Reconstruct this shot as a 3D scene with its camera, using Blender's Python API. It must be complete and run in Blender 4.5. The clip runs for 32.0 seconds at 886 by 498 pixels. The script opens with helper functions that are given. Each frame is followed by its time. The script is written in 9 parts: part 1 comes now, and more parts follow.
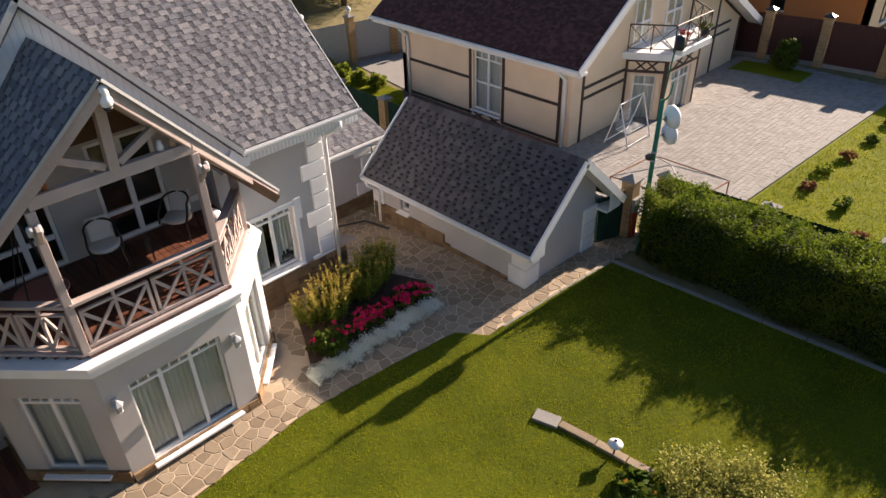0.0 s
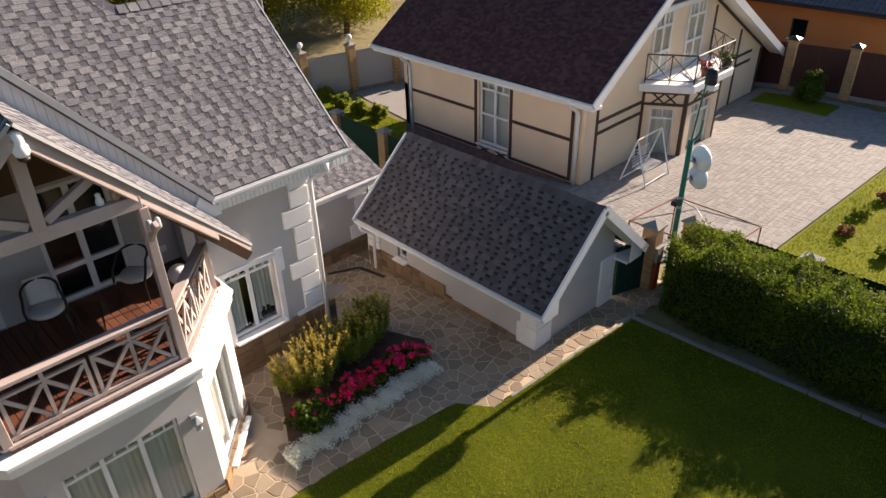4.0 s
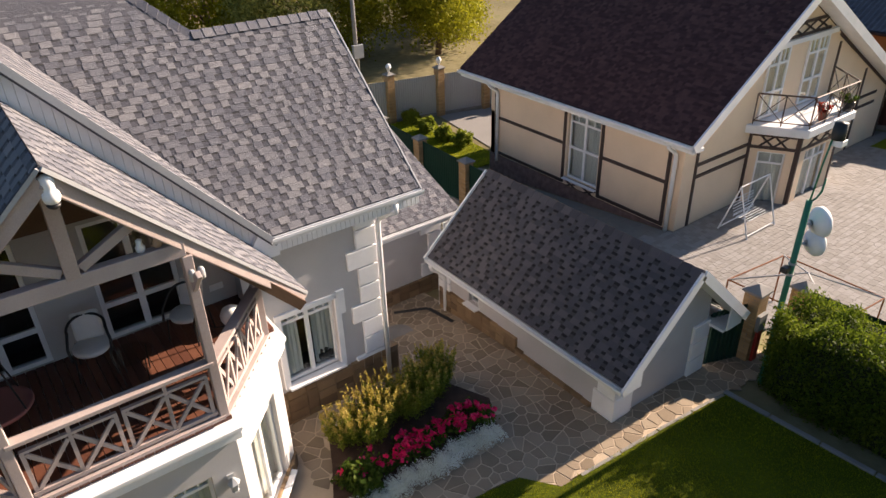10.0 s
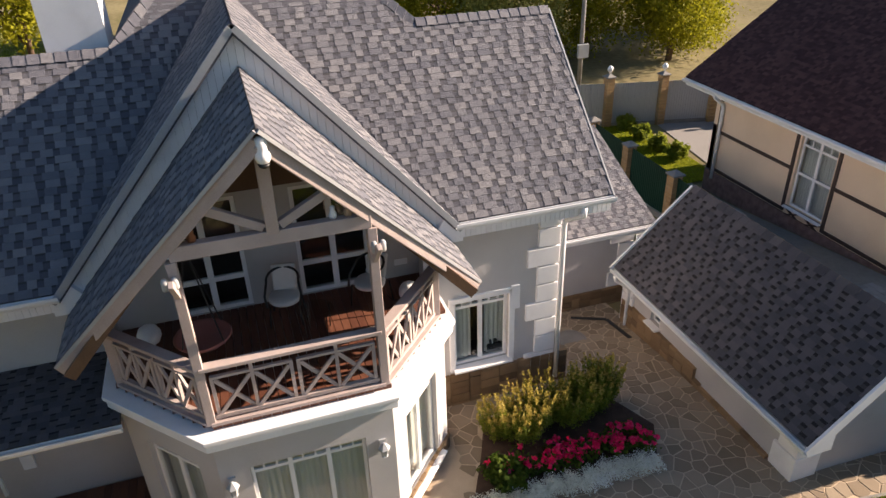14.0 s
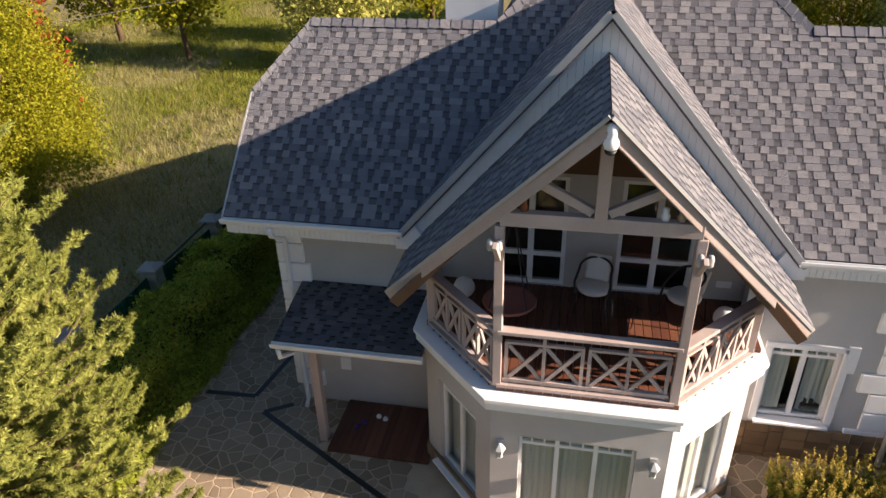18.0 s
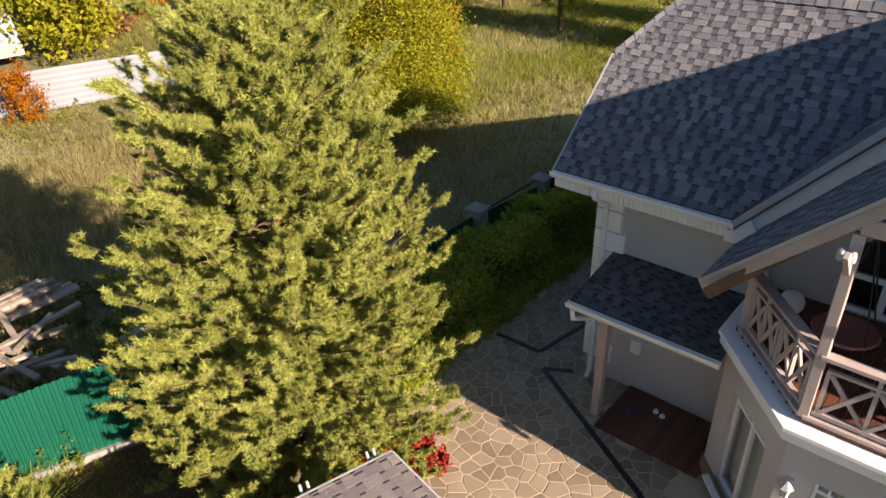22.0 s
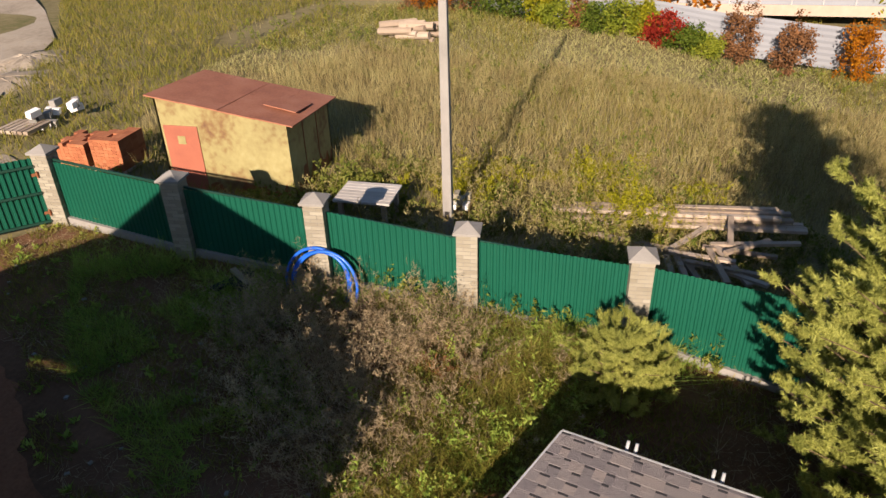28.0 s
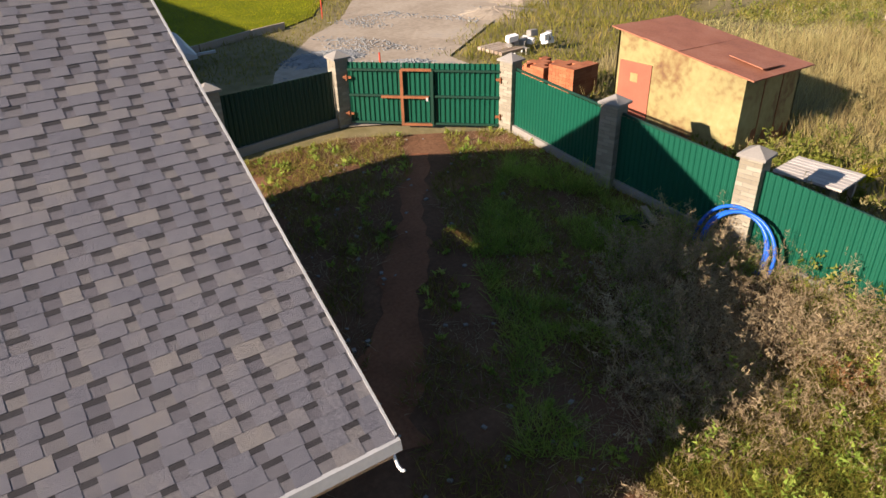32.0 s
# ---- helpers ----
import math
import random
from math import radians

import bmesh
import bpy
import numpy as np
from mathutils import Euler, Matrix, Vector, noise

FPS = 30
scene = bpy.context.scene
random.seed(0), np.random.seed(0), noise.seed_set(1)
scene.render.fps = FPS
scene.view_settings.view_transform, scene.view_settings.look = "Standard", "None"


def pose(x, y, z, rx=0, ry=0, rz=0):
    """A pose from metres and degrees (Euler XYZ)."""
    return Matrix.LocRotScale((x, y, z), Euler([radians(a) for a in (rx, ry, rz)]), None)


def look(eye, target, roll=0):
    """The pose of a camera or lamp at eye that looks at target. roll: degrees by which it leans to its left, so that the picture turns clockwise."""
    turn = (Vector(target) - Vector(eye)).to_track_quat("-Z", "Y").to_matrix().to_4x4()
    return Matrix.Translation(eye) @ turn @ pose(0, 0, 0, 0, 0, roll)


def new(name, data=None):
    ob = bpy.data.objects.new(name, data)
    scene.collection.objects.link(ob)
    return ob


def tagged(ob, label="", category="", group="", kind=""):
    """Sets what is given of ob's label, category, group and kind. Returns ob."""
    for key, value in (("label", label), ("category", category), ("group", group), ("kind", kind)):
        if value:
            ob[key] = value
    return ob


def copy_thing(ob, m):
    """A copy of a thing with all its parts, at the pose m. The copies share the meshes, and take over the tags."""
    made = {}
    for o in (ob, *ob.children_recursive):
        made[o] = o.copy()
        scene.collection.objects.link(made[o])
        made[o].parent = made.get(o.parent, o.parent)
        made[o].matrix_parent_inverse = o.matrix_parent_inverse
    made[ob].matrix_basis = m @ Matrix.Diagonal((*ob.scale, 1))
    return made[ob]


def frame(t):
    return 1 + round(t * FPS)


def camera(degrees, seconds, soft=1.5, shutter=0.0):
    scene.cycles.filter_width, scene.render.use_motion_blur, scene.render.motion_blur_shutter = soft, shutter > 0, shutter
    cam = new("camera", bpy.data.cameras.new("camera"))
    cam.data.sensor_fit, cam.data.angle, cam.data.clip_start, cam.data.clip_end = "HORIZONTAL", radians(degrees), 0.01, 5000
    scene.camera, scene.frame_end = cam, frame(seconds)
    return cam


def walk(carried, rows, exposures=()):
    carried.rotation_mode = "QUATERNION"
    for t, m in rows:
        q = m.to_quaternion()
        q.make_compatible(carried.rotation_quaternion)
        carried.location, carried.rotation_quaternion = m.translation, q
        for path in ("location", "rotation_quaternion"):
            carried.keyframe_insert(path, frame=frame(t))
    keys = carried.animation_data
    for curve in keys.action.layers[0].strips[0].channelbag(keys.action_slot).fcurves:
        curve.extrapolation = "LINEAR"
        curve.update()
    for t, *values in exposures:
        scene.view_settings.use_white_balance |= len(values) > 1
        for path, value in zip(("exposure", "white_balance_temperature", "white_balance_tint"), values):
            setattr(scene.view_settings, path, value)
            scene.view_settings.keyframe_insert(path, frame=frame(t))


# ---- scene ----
cam = camera(65.0, 32.0)
PATH = [
    (0, (0.695, 1.106, 10.550), (1.859, 2.298, 9.443), -1.67),
    (0.5, (0.942, 1.348, 10.344), (2.110, 2.543, 9.244), -1.63),
    (1, (1.182, 1.586, 10.180), (2.354, 2.781, 9.085), -1.55),
    (1.5, (1.425, 1.815, 10.100), (2.603, 3.012, 9.014), -1.54),
    (2, (1.686, 2.039, 10.065), (2.870, 3.238, 8.987), -1.55),
    (2.5, (1.939, 2.234, 10.049), (3.127, 3.436, 8.979), -1.62),
    (3, (2.130, 2.367, 10.043), (3.322, 3.574, 8.984), -1.72),
    (3.5, (2.191, 2.414, 10.047), (3.379, 3.632, 8.995), -1.66),
    (5.5, (2.029, 2.291, 10.097), (3.165, 3.576, 9.067), -1.59),
    (6, (2.041, 2.258, 10.084), (3.149, 3.571, 9.059), -1.61),
    (6.5, (2.064, 2.218, 10.072), (3.135, 3.564, 9.051), -1.65),
    (7, (2.097, 2.194, 10.054), (3.145, 3.560, 9.037), -1.64),
    (7.5, (2.165, 2.219, 10.031), (3.198, 3.599, 9.017), -1.65),
    (8, (2.299, 2.323, 10.005), (3.308, 3.724, 8.994), -1.64),
    (8.5, (2.489, 2.518, 9.989), (3.496, 3.921, 8.982), -1.64),
    (9, (2.728, 2.788, 9.990), (3.738, 4.191, 8.985), -1.62),
    (9.5, (2.991, 3.077, 10.001), (4.002, 4.482, 8.999), -1.59),
    (10, (3.199, 3.318, 10.022), (4.220, 4.718, 9.023), -1.59),
    (10.5, (3.279, 3.432, 10.036), (4.306, 4.827, 9.036), -1.59),
    (11, (3.289, 3.444, 10.041), (4.291, 4.858, 9.042), -1.61),
    (11.5, (3.303, 3.404, 10.038), (4.219, 4.877, 9.042), -1.70),
    (12, (3.339, 3.346, 10.033), (4.173, 4.868, 9.038), -1.77),
    (12.5, (3.394, 3.286, 10.017), (4.155, 4.846, 9.025), -1.87),
    (13, (3.442, 3.234, 10.003), (4.124, 4.832, 9.013), -1.89),
    (13.5, (3.475, 3.201, 9.995), (4.074, 4.833, 9.005), -1.89),
    (15.5, (3.504, 3.205, 9.949), (3.744, 4.930, 8.965), -1.77),
    (16, (3.502, 3.186, 9.950), (3.615, 4.925, 8.968), -1.74),
    (16.5, (3.489, 3.191, 9.943), (3.481, 4.935, 8.963), -1.70),
    (17, (3.464, 3.211, 9.927), (3.339, 4.951, 8.948), -1.61),
    (17.5, (3.441, 3.225, 9.910), (3.195, 4.952, 8.931), -1.54),
    (18, (3.428, 3.219, 9.899), (3.068, 4.926, 8.920), -1.43),
    (18.5, (3.424, 3.196, 9.896), (2.953, 4.875, 8.917), -1.36),
    (19, (3.428, 3.175, 9.901), (2.846, 4.817, 8.919), -1.36),
    (19.5, (3.432, 3.172, 9.895), (2.737, 4.769, 8.912), -1.35),
    (20, (3.428, 3.192, 9.859), (2.619, 4.735, 8.876), -1.36),
    (20.5, (3.403, 3.218, 9.805), (2.485, 4.699, 8.823), -1.31),
    (21, (3.393, 3.225, 9.728), (2.373, 4.640, 8.749), -1.19),
    (21.5, (3.404, 3.205, 9.612), (2.302, 4.559, 8.636), -1.00),
    (22, (3.425, 3.167, 9.452), (2.283, 4.479, 8.463), -1.22),
    (22.5, (3.448, 3.137, 9.307), (2.270, 4.408, 8.309), -1.36),
    (23, (3.471, 3.132, 9.222), (2.280, 4.393, 8.225), -1.30),
    (23.5, (3.491, 3.140, 9.183), (2.240, 4.342, 8.189), -1.31),
    (24, (3.512, 3.149, 9.155), (2.152, 4.227, 8.162), -1.34),
    (24.5, (3.524, 3.159, 9.117), (2.060, 4.091, 8.123), -1.25),
    (26.5, (3.476, 3.197, 8.880), (1.762, 3.457, 7.884), -1.56),
    (27, (3.460, 3.200, 8.799), (1.727, 3.274, 7.803), -1.61),
    (27.5, (3.442, 3.199, 8.702), (1.714, 3.038, 7.708), -1.64),
    (28, (3.422, 3.186, 8.600), (1.736, 2.770, 7.608), -1.68),
    (28.5, (3.401, 3.159, 8.499), (1.793, 2.499, 7.509), -1.65),
    (29, (3.394, 3.138, 8.410), (1.902, 2.246, 7.421), -1.57),
    (29.5, (3.400, 3.125, 8.331), (2.022, 2.063, 7.345), -1.51),
    (30, (3.412, 3.103, 8.234), (2.140, 1.914, 7.250), -1.50),
    (30.5, (3.425, 3.071, 8.098), (2.263, 1.775, 7.113), -1.43),
    (31, (3.439, 3.041, 7.926), (2.323, 1.707, 6.938), -1.36),
    (31.5, (3.459, 3.009, 7.727), (2.348, 1.675, 6.734), -1.34),
    (32, (3.482, 2.983, 7.522), (2.372, 1.648, 6.529), -1.26),
]
walk(cam, [(t, look(eye, target, roll)) for t, eye, target, roll in PATH], exposures=((0.0, 1.35), (22.5, 1.36), (26.8, 0.88), (29.5, 0.92), (32.0, 1.18)))

# ---- light ----
SUN_EL, SUN_AZ = 22.6, -3.3
world = bpy.data.worlds.new("sky")
world.use_nodes = True
scene.world = world
wn = world.node_tree.nodes
sky = wn.new("ShaderNodeTexSky")
sky.sky_type = "NISHITA"
sky.sun_disc = False
sky.ozone_density, sky.dust_density = 3.0, 0.7
sky.sun_elevation, sky.sun_rotation = radians(SUN_EL), radians(90 - SUN_AZ)
wn["Background"].inputs[1].default_value = 0.055
world.node_tree.links.new(sky.outputs[0], wn["Background"].inputs[0])
sun = new("sun", bpy.data.lights.new("sun", "SUN"))
sun.data.energy, sun.data.angle, sun.data.color = 5.8, radians(0.6), (1.0, 0.79, 0.625)
a, e = radians(SUN_AZ), radians(SUN_EL)
sun.matrix_world = look((0, 0, 30), Vector((0, 0, 30)) - Vector((math.cos(a) * math.cos(e), math.sin(a) * math.cos(e), math.sin(e))))


# ---- materials ----
def ramp_color(nt, fac, cols):
    r = nt.nodes.new("ShaderNodeValToRGB")
    el = r.color_ramp.elements
    for i, c in enumerate(cols):
        x = el[i] if i < 2 else el.new(1.0)
        x.color = (*c, 1)
    for i in range(len(cols)):
        el[i].position = i / (len(cols) - 1)
    nt.links.new(fac, r.inputs[0])
    return r.outputs[0]


def surface(name, cols, scale=3.0, fine=40.0, rough=0.8, bump=0.2, metal=0.0, vary="", dirt=0.25, stretch=(1, 1, 1), spec=0.4, bump_scale=None):
    """Two-scale procedural surface. vary: 'island' or 'object' shifts the tone piece by piece."""
    m = bpy.data.materials.new(name)
    m.use_nodes = True
    nt = m.node_tree
    bs = nt.nodes["Principled BSDF"]
    geo = nt.nodes.new("ShaderNodeNewGeometry")
    mp = nt.nodes.new("ShaderNodeMapping")
    mp.inputs["Scale"].default_value = stretch
    nt.links.new(geo.outputs["Position"], mp.inputs[0])

    def noise_tex(s, detail=4.0):
        n = nt.nodes.new("ShaderNodeTexNoise")
        n.inputs["Scale"].default_value = s
        n.inputs["Detail"].default_value = detail
        nt.links.new(mp.outputs[0], n.inputs["Vector"])
        return n.outputs[0]

    def mth(op, p, q):
        k = nt.nodes.new("ShaderNodeMath")
        k.operation = op
        for i, v in enumerate((p, q)):
            if isinstance(v, (int, float)):
                k.inputs[i].default_value = v
            else:
                nt.links.new(v, k.inputs[i])
        return k.outputs[0]

    big, small = noise_tex(scale), noise_tex(fine)
    fac = mth("ADD", mth("MULTIPLY", big, 0.6), mth("MULTIPLY", small, 0.4))
    fac = mth("MULTIPLY_ADD", fac, 2.2)
    fac.node.inputs[2].default_value = -0.6
    if vary:
        if vary == "island":
            rnd = geo.outputs["Random Per Island"]
        else:
            oi = nt.nodes.new("ShaderNodeObjectInfo")
            rnd = oi.outputs["Random"]
        fac = mth("ADD", mth("MULTIPLY", fac, 0.3), mth("MULTIPLY", rnd, 0.75))
    col = ramp_color(nt, fac, cols)
    if dirt:
        mx = nt.nodes.new("ShaderNodeMix")
        mx.data_type, mx.blend_type = "RGBA", "MULTIPLY"
        d = noise_tex(scale * 0.35, 6.0)
        dd = ramp_color(nt, d, [(1 - dirt, 1 - dirt, 1 - dirt), (1, 1, 1), (1, 1, 1)])
        mx.inputs[0].default_value = 1.0
        nt.links.new(col, mx.inputs[6])
        nt.links.new(dd, mx.inputs[7])
        col = mx.outputs[2]
    nt.links.new(col, bs.inputs["Base Color"])
    bs.inputs["Roughness"].default_value = rough
    bs.inputs["Metallic"].default_value = metal
    bs.inputs["Specular IOR Level"].default_value = spec
    if bump:
        b = nt.nodes.new("ShaderNodeBump")
        b.inputs["Strength"].default_value = bump
        b.inputs["Distance"].default_value = 0.02
        h = small if not bump_scale else noise_tex(bump_scale)
        nt.links.new(h, b.inputs["Height"])
        nt.links.new(b.outputs[0], bs.inputs["Normal"])
    return m


def leafy(name, cols, trans=0.35):
    """Leaves, needles and grass: tone by clump, some light through."""
    m = bpy.data.materials.new(name)
    m.use_nodes = True
    nt = m.node_tree
    bs = nt.nodes["Principled BSDF"]
    geo = nt.nodes.new("ShaderNodeNewGeometry")
    n = nt.nodes.new("ShaderNodeTexNoise")
    n.inputs["Scale"].default_value = 1.3
    nt.links.new(geo.outputs["Position"], n.inputs["Vector"])
    k = nt.nodes.new("ShaderNodeMath")
    k.operation = "MULTIPLY_ADD"
    k.inputs[1].default_value = 0.55
    nt.links.new(geo.outputs["Random Per Island"], k.inputs[0])
    k2 = nt.nodes.new("ShaderNodeMath")
    k2.operation = "MULTIPLY_ADD"
    k2.inputs[1].default_value, k2.inputs[2].default_value = 1.1, -0.32
    nt.links.new(n.outputs[0], k2.inputs[0])
    nt.links.new(k2.outputs[0], k.inputs[2])
    col = ramp_color(nt, k.outputs[0], cols)
    nt.links.new(col, bs.inputs["Base Color"])
    bs.inputs["Roughness"].default_value = 0.6
    bs.inputs["Specular IOR Level"].default_value = 0.12
    tr = nt.nodes.new("ShaderNodeBsdfTranslucent")
    nt.links.new(col, tr.inputs[0])
    mx = nt.nodes.new("ShaderNodeMixShader")
    mx.inputs[0].default_value = trans
    nt.links.new(bs.outputs[0], mx.inputs[1])
    nt.links.new(tr.outputs[0], mx.inputs[2])
    nt.links.new(mx.outputs[0], nt.nodes["Material Output"].inputs[0])
    return m


def glassy(name, tint=(0.92, 0.95, 0.95)):
    m = bpy.data.materials.new(name)
    m.use_nodes = True
    nt = m.node_tree
    nt.nodes.remove(nt.nodes["Principled BSDF"])
    g, t, f, mx = (nt.nodes.new(k) for k in ("ShaderNodeBsdfGlossy", "ShaderNodeBsdfTransparent", "ShaderNodeLayerWeight", "ShaderNodeMixShader"))
    g.inputs["Roughness"].default_value = 0.02
    t.inputs[0].default_value = (*tint, 1)
    f.inputs[0].default_value = 0.5
    power, amount = nt.nodes.new("ShaderNodeMath"), nt.nodes.new("ShaderNodeMath")
    power.operation, amount.operation = "POWER", "MULTIPLY_ADD"
    power.inputs[1].default_value, amount.inputs[1].default_value, amount.inputs[2].default_value = 5.0, 0.94, 0.04
    nt.links.new(f.outputs["Facing"], power.inputs[0])
    nt.links.new(power.outputs[0], amount.inputs[0])
    nt.links.new(amount.outputs[0], mx.inputs[0])
    nt.links.new(t.outputs[0], mx.inputs[1])
    nt.links.new(g.outputs[0], mx.inputs[2])
    nt.links.new(mx.outputs[0], nt.nodes["Material Output"].inputs[0])
    return m


PLASTER = surface("grey_plaster", [(0.4191, 0.4044, 0.4044), (0.4874, 0.4727, 0.4727), (0.5362, 0.5215, 0.5166)], 1.2, 90, 0.9, 0.25, dirt=0.12)
WHITE = surface("white_paint", [(0.726, 0.726, 0.7349), (0.825, 0.825, 0.8359), (0.869, 0.869, 0.8808)], 2.5, 60, 0.45, 0.05, dirt=0.14)
WHITE_METAL = surface("white_metal", [(0.7344, 0.7452, 0.756), (0.8316, 0.8424, 0.8532)], 2, 30, 0.32, 0.02, dirt=0.12)
GREY_METAL = surface("grey_metal_trim", [(0.3375, 0.35, 0.3625), (0.45, 0.4625, 0.475)], 2, 30, 0.38, 0.02, dirt=0.15)
SHINGLE_COLS = [(0.115, 0.119, 0.142), (0.155, 0.157, 0.18), (0.19, 0.19, 0.208), (0.25, 0.246, 0.256)]
SHINGLE = surface("grey_shingle", SHINGLE_COLS, 6, 160, 0.95, 0.6, vary="island", dirt=0.15, spec=0.2)
SHINGLE_BASE = surface("grey_shingle_base", [(0.0779, 0.0812, 0.0984), (0.1025, 0.1041, 0.1214), (0.1271, 0.1279, 0.1427)], 6, 160, 0.95, 0.6, vary="island", dirt=0.15, spec=0.2)
SHINGLE_ONE = surface("grey_shingle_single", SHINGLE_COLS, 6, 160, 0.95, 0.6, vary="object", dirt=0.15, spec=0.2)
SHADE_BAND = surface("shingle_shadow_band", [(0.05, 0.05, 0.055), (0.085, 0.083, 0.086)], 6, 160, 0.95, 0.5, dirt=0, spec=0.2)
NEAR_COLS = [(0.118, 0.122, 0.15), (0.135, 0.139, 0.168), (0.15, 0.152, 0.178), (0.21, 0.2, 0.192)]
NEAR_BAND = surface("brown_grey_shadow_band", [(0.03, 0.03, 0.035), (0.05, 0.05, 0.056)], 6, 160, 0.95, 0.5, dirt=0, spec=0.2)
NEAR_SHINGLE = surface("brown_grey_shingle", NEAR_COLS, 6, 220, 0.95, 0.7, vary="island", dirt=0.1, spec=0.2)
NEAR_ONE = surface("brown_grey_shingle_single", NEAR_COLS, 6, 220, 0.95, 0.7, vary="object", dirt=0.1, spec=0.2)
TAUPE_COLS = [(0.1398, 0.1288, 0.1374), (0.1759, 0.1588, 0.1667), (0.2069, 0.1868, 0.1874), (0.2713, 0.2362, 0.2206)]
TAUPE_SHINGLE = surface("taupe_shingle", TAUPE_COLS, 6, 220, 0.95, 0.7, vary="island", dirt=0.1, spec=0.2)
TAUPE_ONE = surface("taupe_shingle_single", TAUPE_COLS, 6, 220, 0.95, 0.7, vary="object", dirt=0.1, spec=0.2)
TAUPE_BASE = surface("taupe_shingle_base", TAUPE_COLS, 6, 220, 0.95, 0.7, vary="island", dirt=0.1, spec=0.2)
NEAR_BASE = surface("brown_grey_shingle_base", [(0.1054, 0.1054, 0.1266), (0.13, 0.1292, 0.1479), (0.1691, 0.1649, 0.1683)], 5, 220, 0.95, 0.7, vary="island", dirt=0.1, spec=0.2)
DARK_COLS = [(0.062, 0.062, 0.073), (0.08, 0.079, 0.091), (0.1, 0.098, 0.109), (0.125, 0.12, 0.129)]
DARK_SHINGLE = surface("dark_grey_shingle", DARK_COLS, 6, 160, 0.95, 0.6, vary="island", dirt=0.15, spec=0.2)
DARK_ONE = surface("dark_grey_shingle_single", DARK_COLS, 6, 160, 0.95, 0.6, vary="object", dirt=0.15, spec=0.2)
DARK_BASE = surface("dark_grey_shingle_base", [(0.045, 0.044, 0.05), (0.075, 0.072, 0.076), (0.11, 0.104, 0.106)], 6, 160, 0.95, 0.6, vary="island", dirt=0.15, spec=0.2)
BROWN_SHINGLE = surface("brown_shingle", [(0.042, 0.021, 0.022), (0.075, 0.039, 0.038), (0.118, 0.064, 0.06)], 6, 120, 0.95, 0.6, vary="island", dirt=0.1, spec=0.15)
TIMBER = surface("weathered_painted_timber", [(0.325, 0.26, 0.2405), (0.429, 0.3536, 0.3315), (0.52, 0.4446, 0.4225)], 2, 90, 0.7, 0.12, dirt=0.25, stretch=(1, 1, 0.6))
DECK = surface("red_brown_deck_board", [(0.075, 0.028, 0.018), (0.12, 0.045, 0.027), (0.17, 0.07, 0.04)], 3, 50, 0.55, 0.3, vary="object", dirt=0.2)
DARK_WOOD = surface("dark_ceiling_wood", [(0.09, 0.05, 0.03), (0.15, 0.085, 0.05)], 3, 40, 0.6, 0.3)
PINE_WOOD = surface("pale_pine_board", [(0.42, 0.27, 0.17), (0.55, 0.37, 0.24)], 3, 40, 0.6, 0.25)
BEIGE = surface("beige_plaster", [(0.697, 0.544, 0.391), (0.781, 0.618, 0.448), (0.851, 0.677, 0.498)], 0.8, 70, 0.9, 0.2, dirt=0.1)
STRIP = surface("dark_brown_strip", [(0.045, 0.028, 0.024), (0.075, 0.046, 0.038)], 4, 40, 0.6, 0.15)
ORANGE = surface("orange_plaster", [(0.5, 0.2, 0.06), (0.6, 0.26, 0.085)], 0.8, 50, 0.9, 0.2, dirt=0.15)
BRICK = surface("buff_brick", [(0.1837, 0.165, 0.1247), (0.2542, 0.2353, 0.1851), (0.3136, 0.2988, 0.2413)], 5, 60, 0.85, 0.3, vary="island", dirt=0.12)
BRICK_ONE = surface("buff_brick_single", [(0.1837, 0.165, 0.1247), (0.2542, 0.2353, 0.1851), (0.3136, 0.2988, 0.2413)], 5, 60, 0.85, 0.3, vary="object", dirt=0.12)
MORTAR = surface("mortar", [(0.182, 0.174, 0.156), (0.239, 0.228, 0.206)], 6, 70, 0.95, 0.3)
RED_BRICK = surface("orange_clay_brick", [(0.2304, 0.0691, 0.032), (0.32, 0.1106, 0.048), (0.384, 0.1521, 0.072)], 5, 50, 0.85, 0.3, vary="island")
YELLOW_BRICK = surface("ochre_brick", [(0.306, 0.187, 0.085), (0.408, 0.264, 0.128), (0.468, 0.315, 0.162)], 5, 50, 0.85, 0.3, vary="island")
CONCRETE = surface("concrete", [(0.192, 0.187, 0.177), (0.243, 0.235, 0.223), (0.283, 0.276, 0.263)], 2, 50, 0.9, 0.3, dirt=0.25)
GREEN_METAL = surface("green_profiled_sheet", [(0.00325, 0.0624, 0.0379), (0.00488, 0.0809, 0.0499)], 0.7, 30, 0.42, 0.03, dirt=0.2)
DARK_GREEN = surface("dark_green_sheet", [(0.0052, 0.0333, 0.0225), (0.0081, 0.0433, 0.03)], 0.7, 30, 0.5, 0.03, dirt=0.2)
MAROON = surface("brown_profiled_sheet", [(0.055, 0.018, 0.018), (0.075, 0.024, 0.022)], 0.7, 30, 0.5, 0.03)
PALE_METAL = surface("pale_grey_sheet", [(0.1831, 0.1984, 0.2303), (0.2303, 0.2508, 0.2864)], 0.5, 20, 0.5, 0.03, dirt=0.2)
STREET_PANEL = surface("light_grey_panel", [(0.36, 0.37, 0.39), (0.44, 0.45, 0.47)], 0.5, 20, 0.5, 0.03, dirt=0.15)
RUST = surface("rusty_steel", [(0.1152, 0.0432, 0.0216), (0.216, 0.0792, 0.0324), (0.2592, 0.108, 0.0504)], 4, 50, 0.8, 0.3)
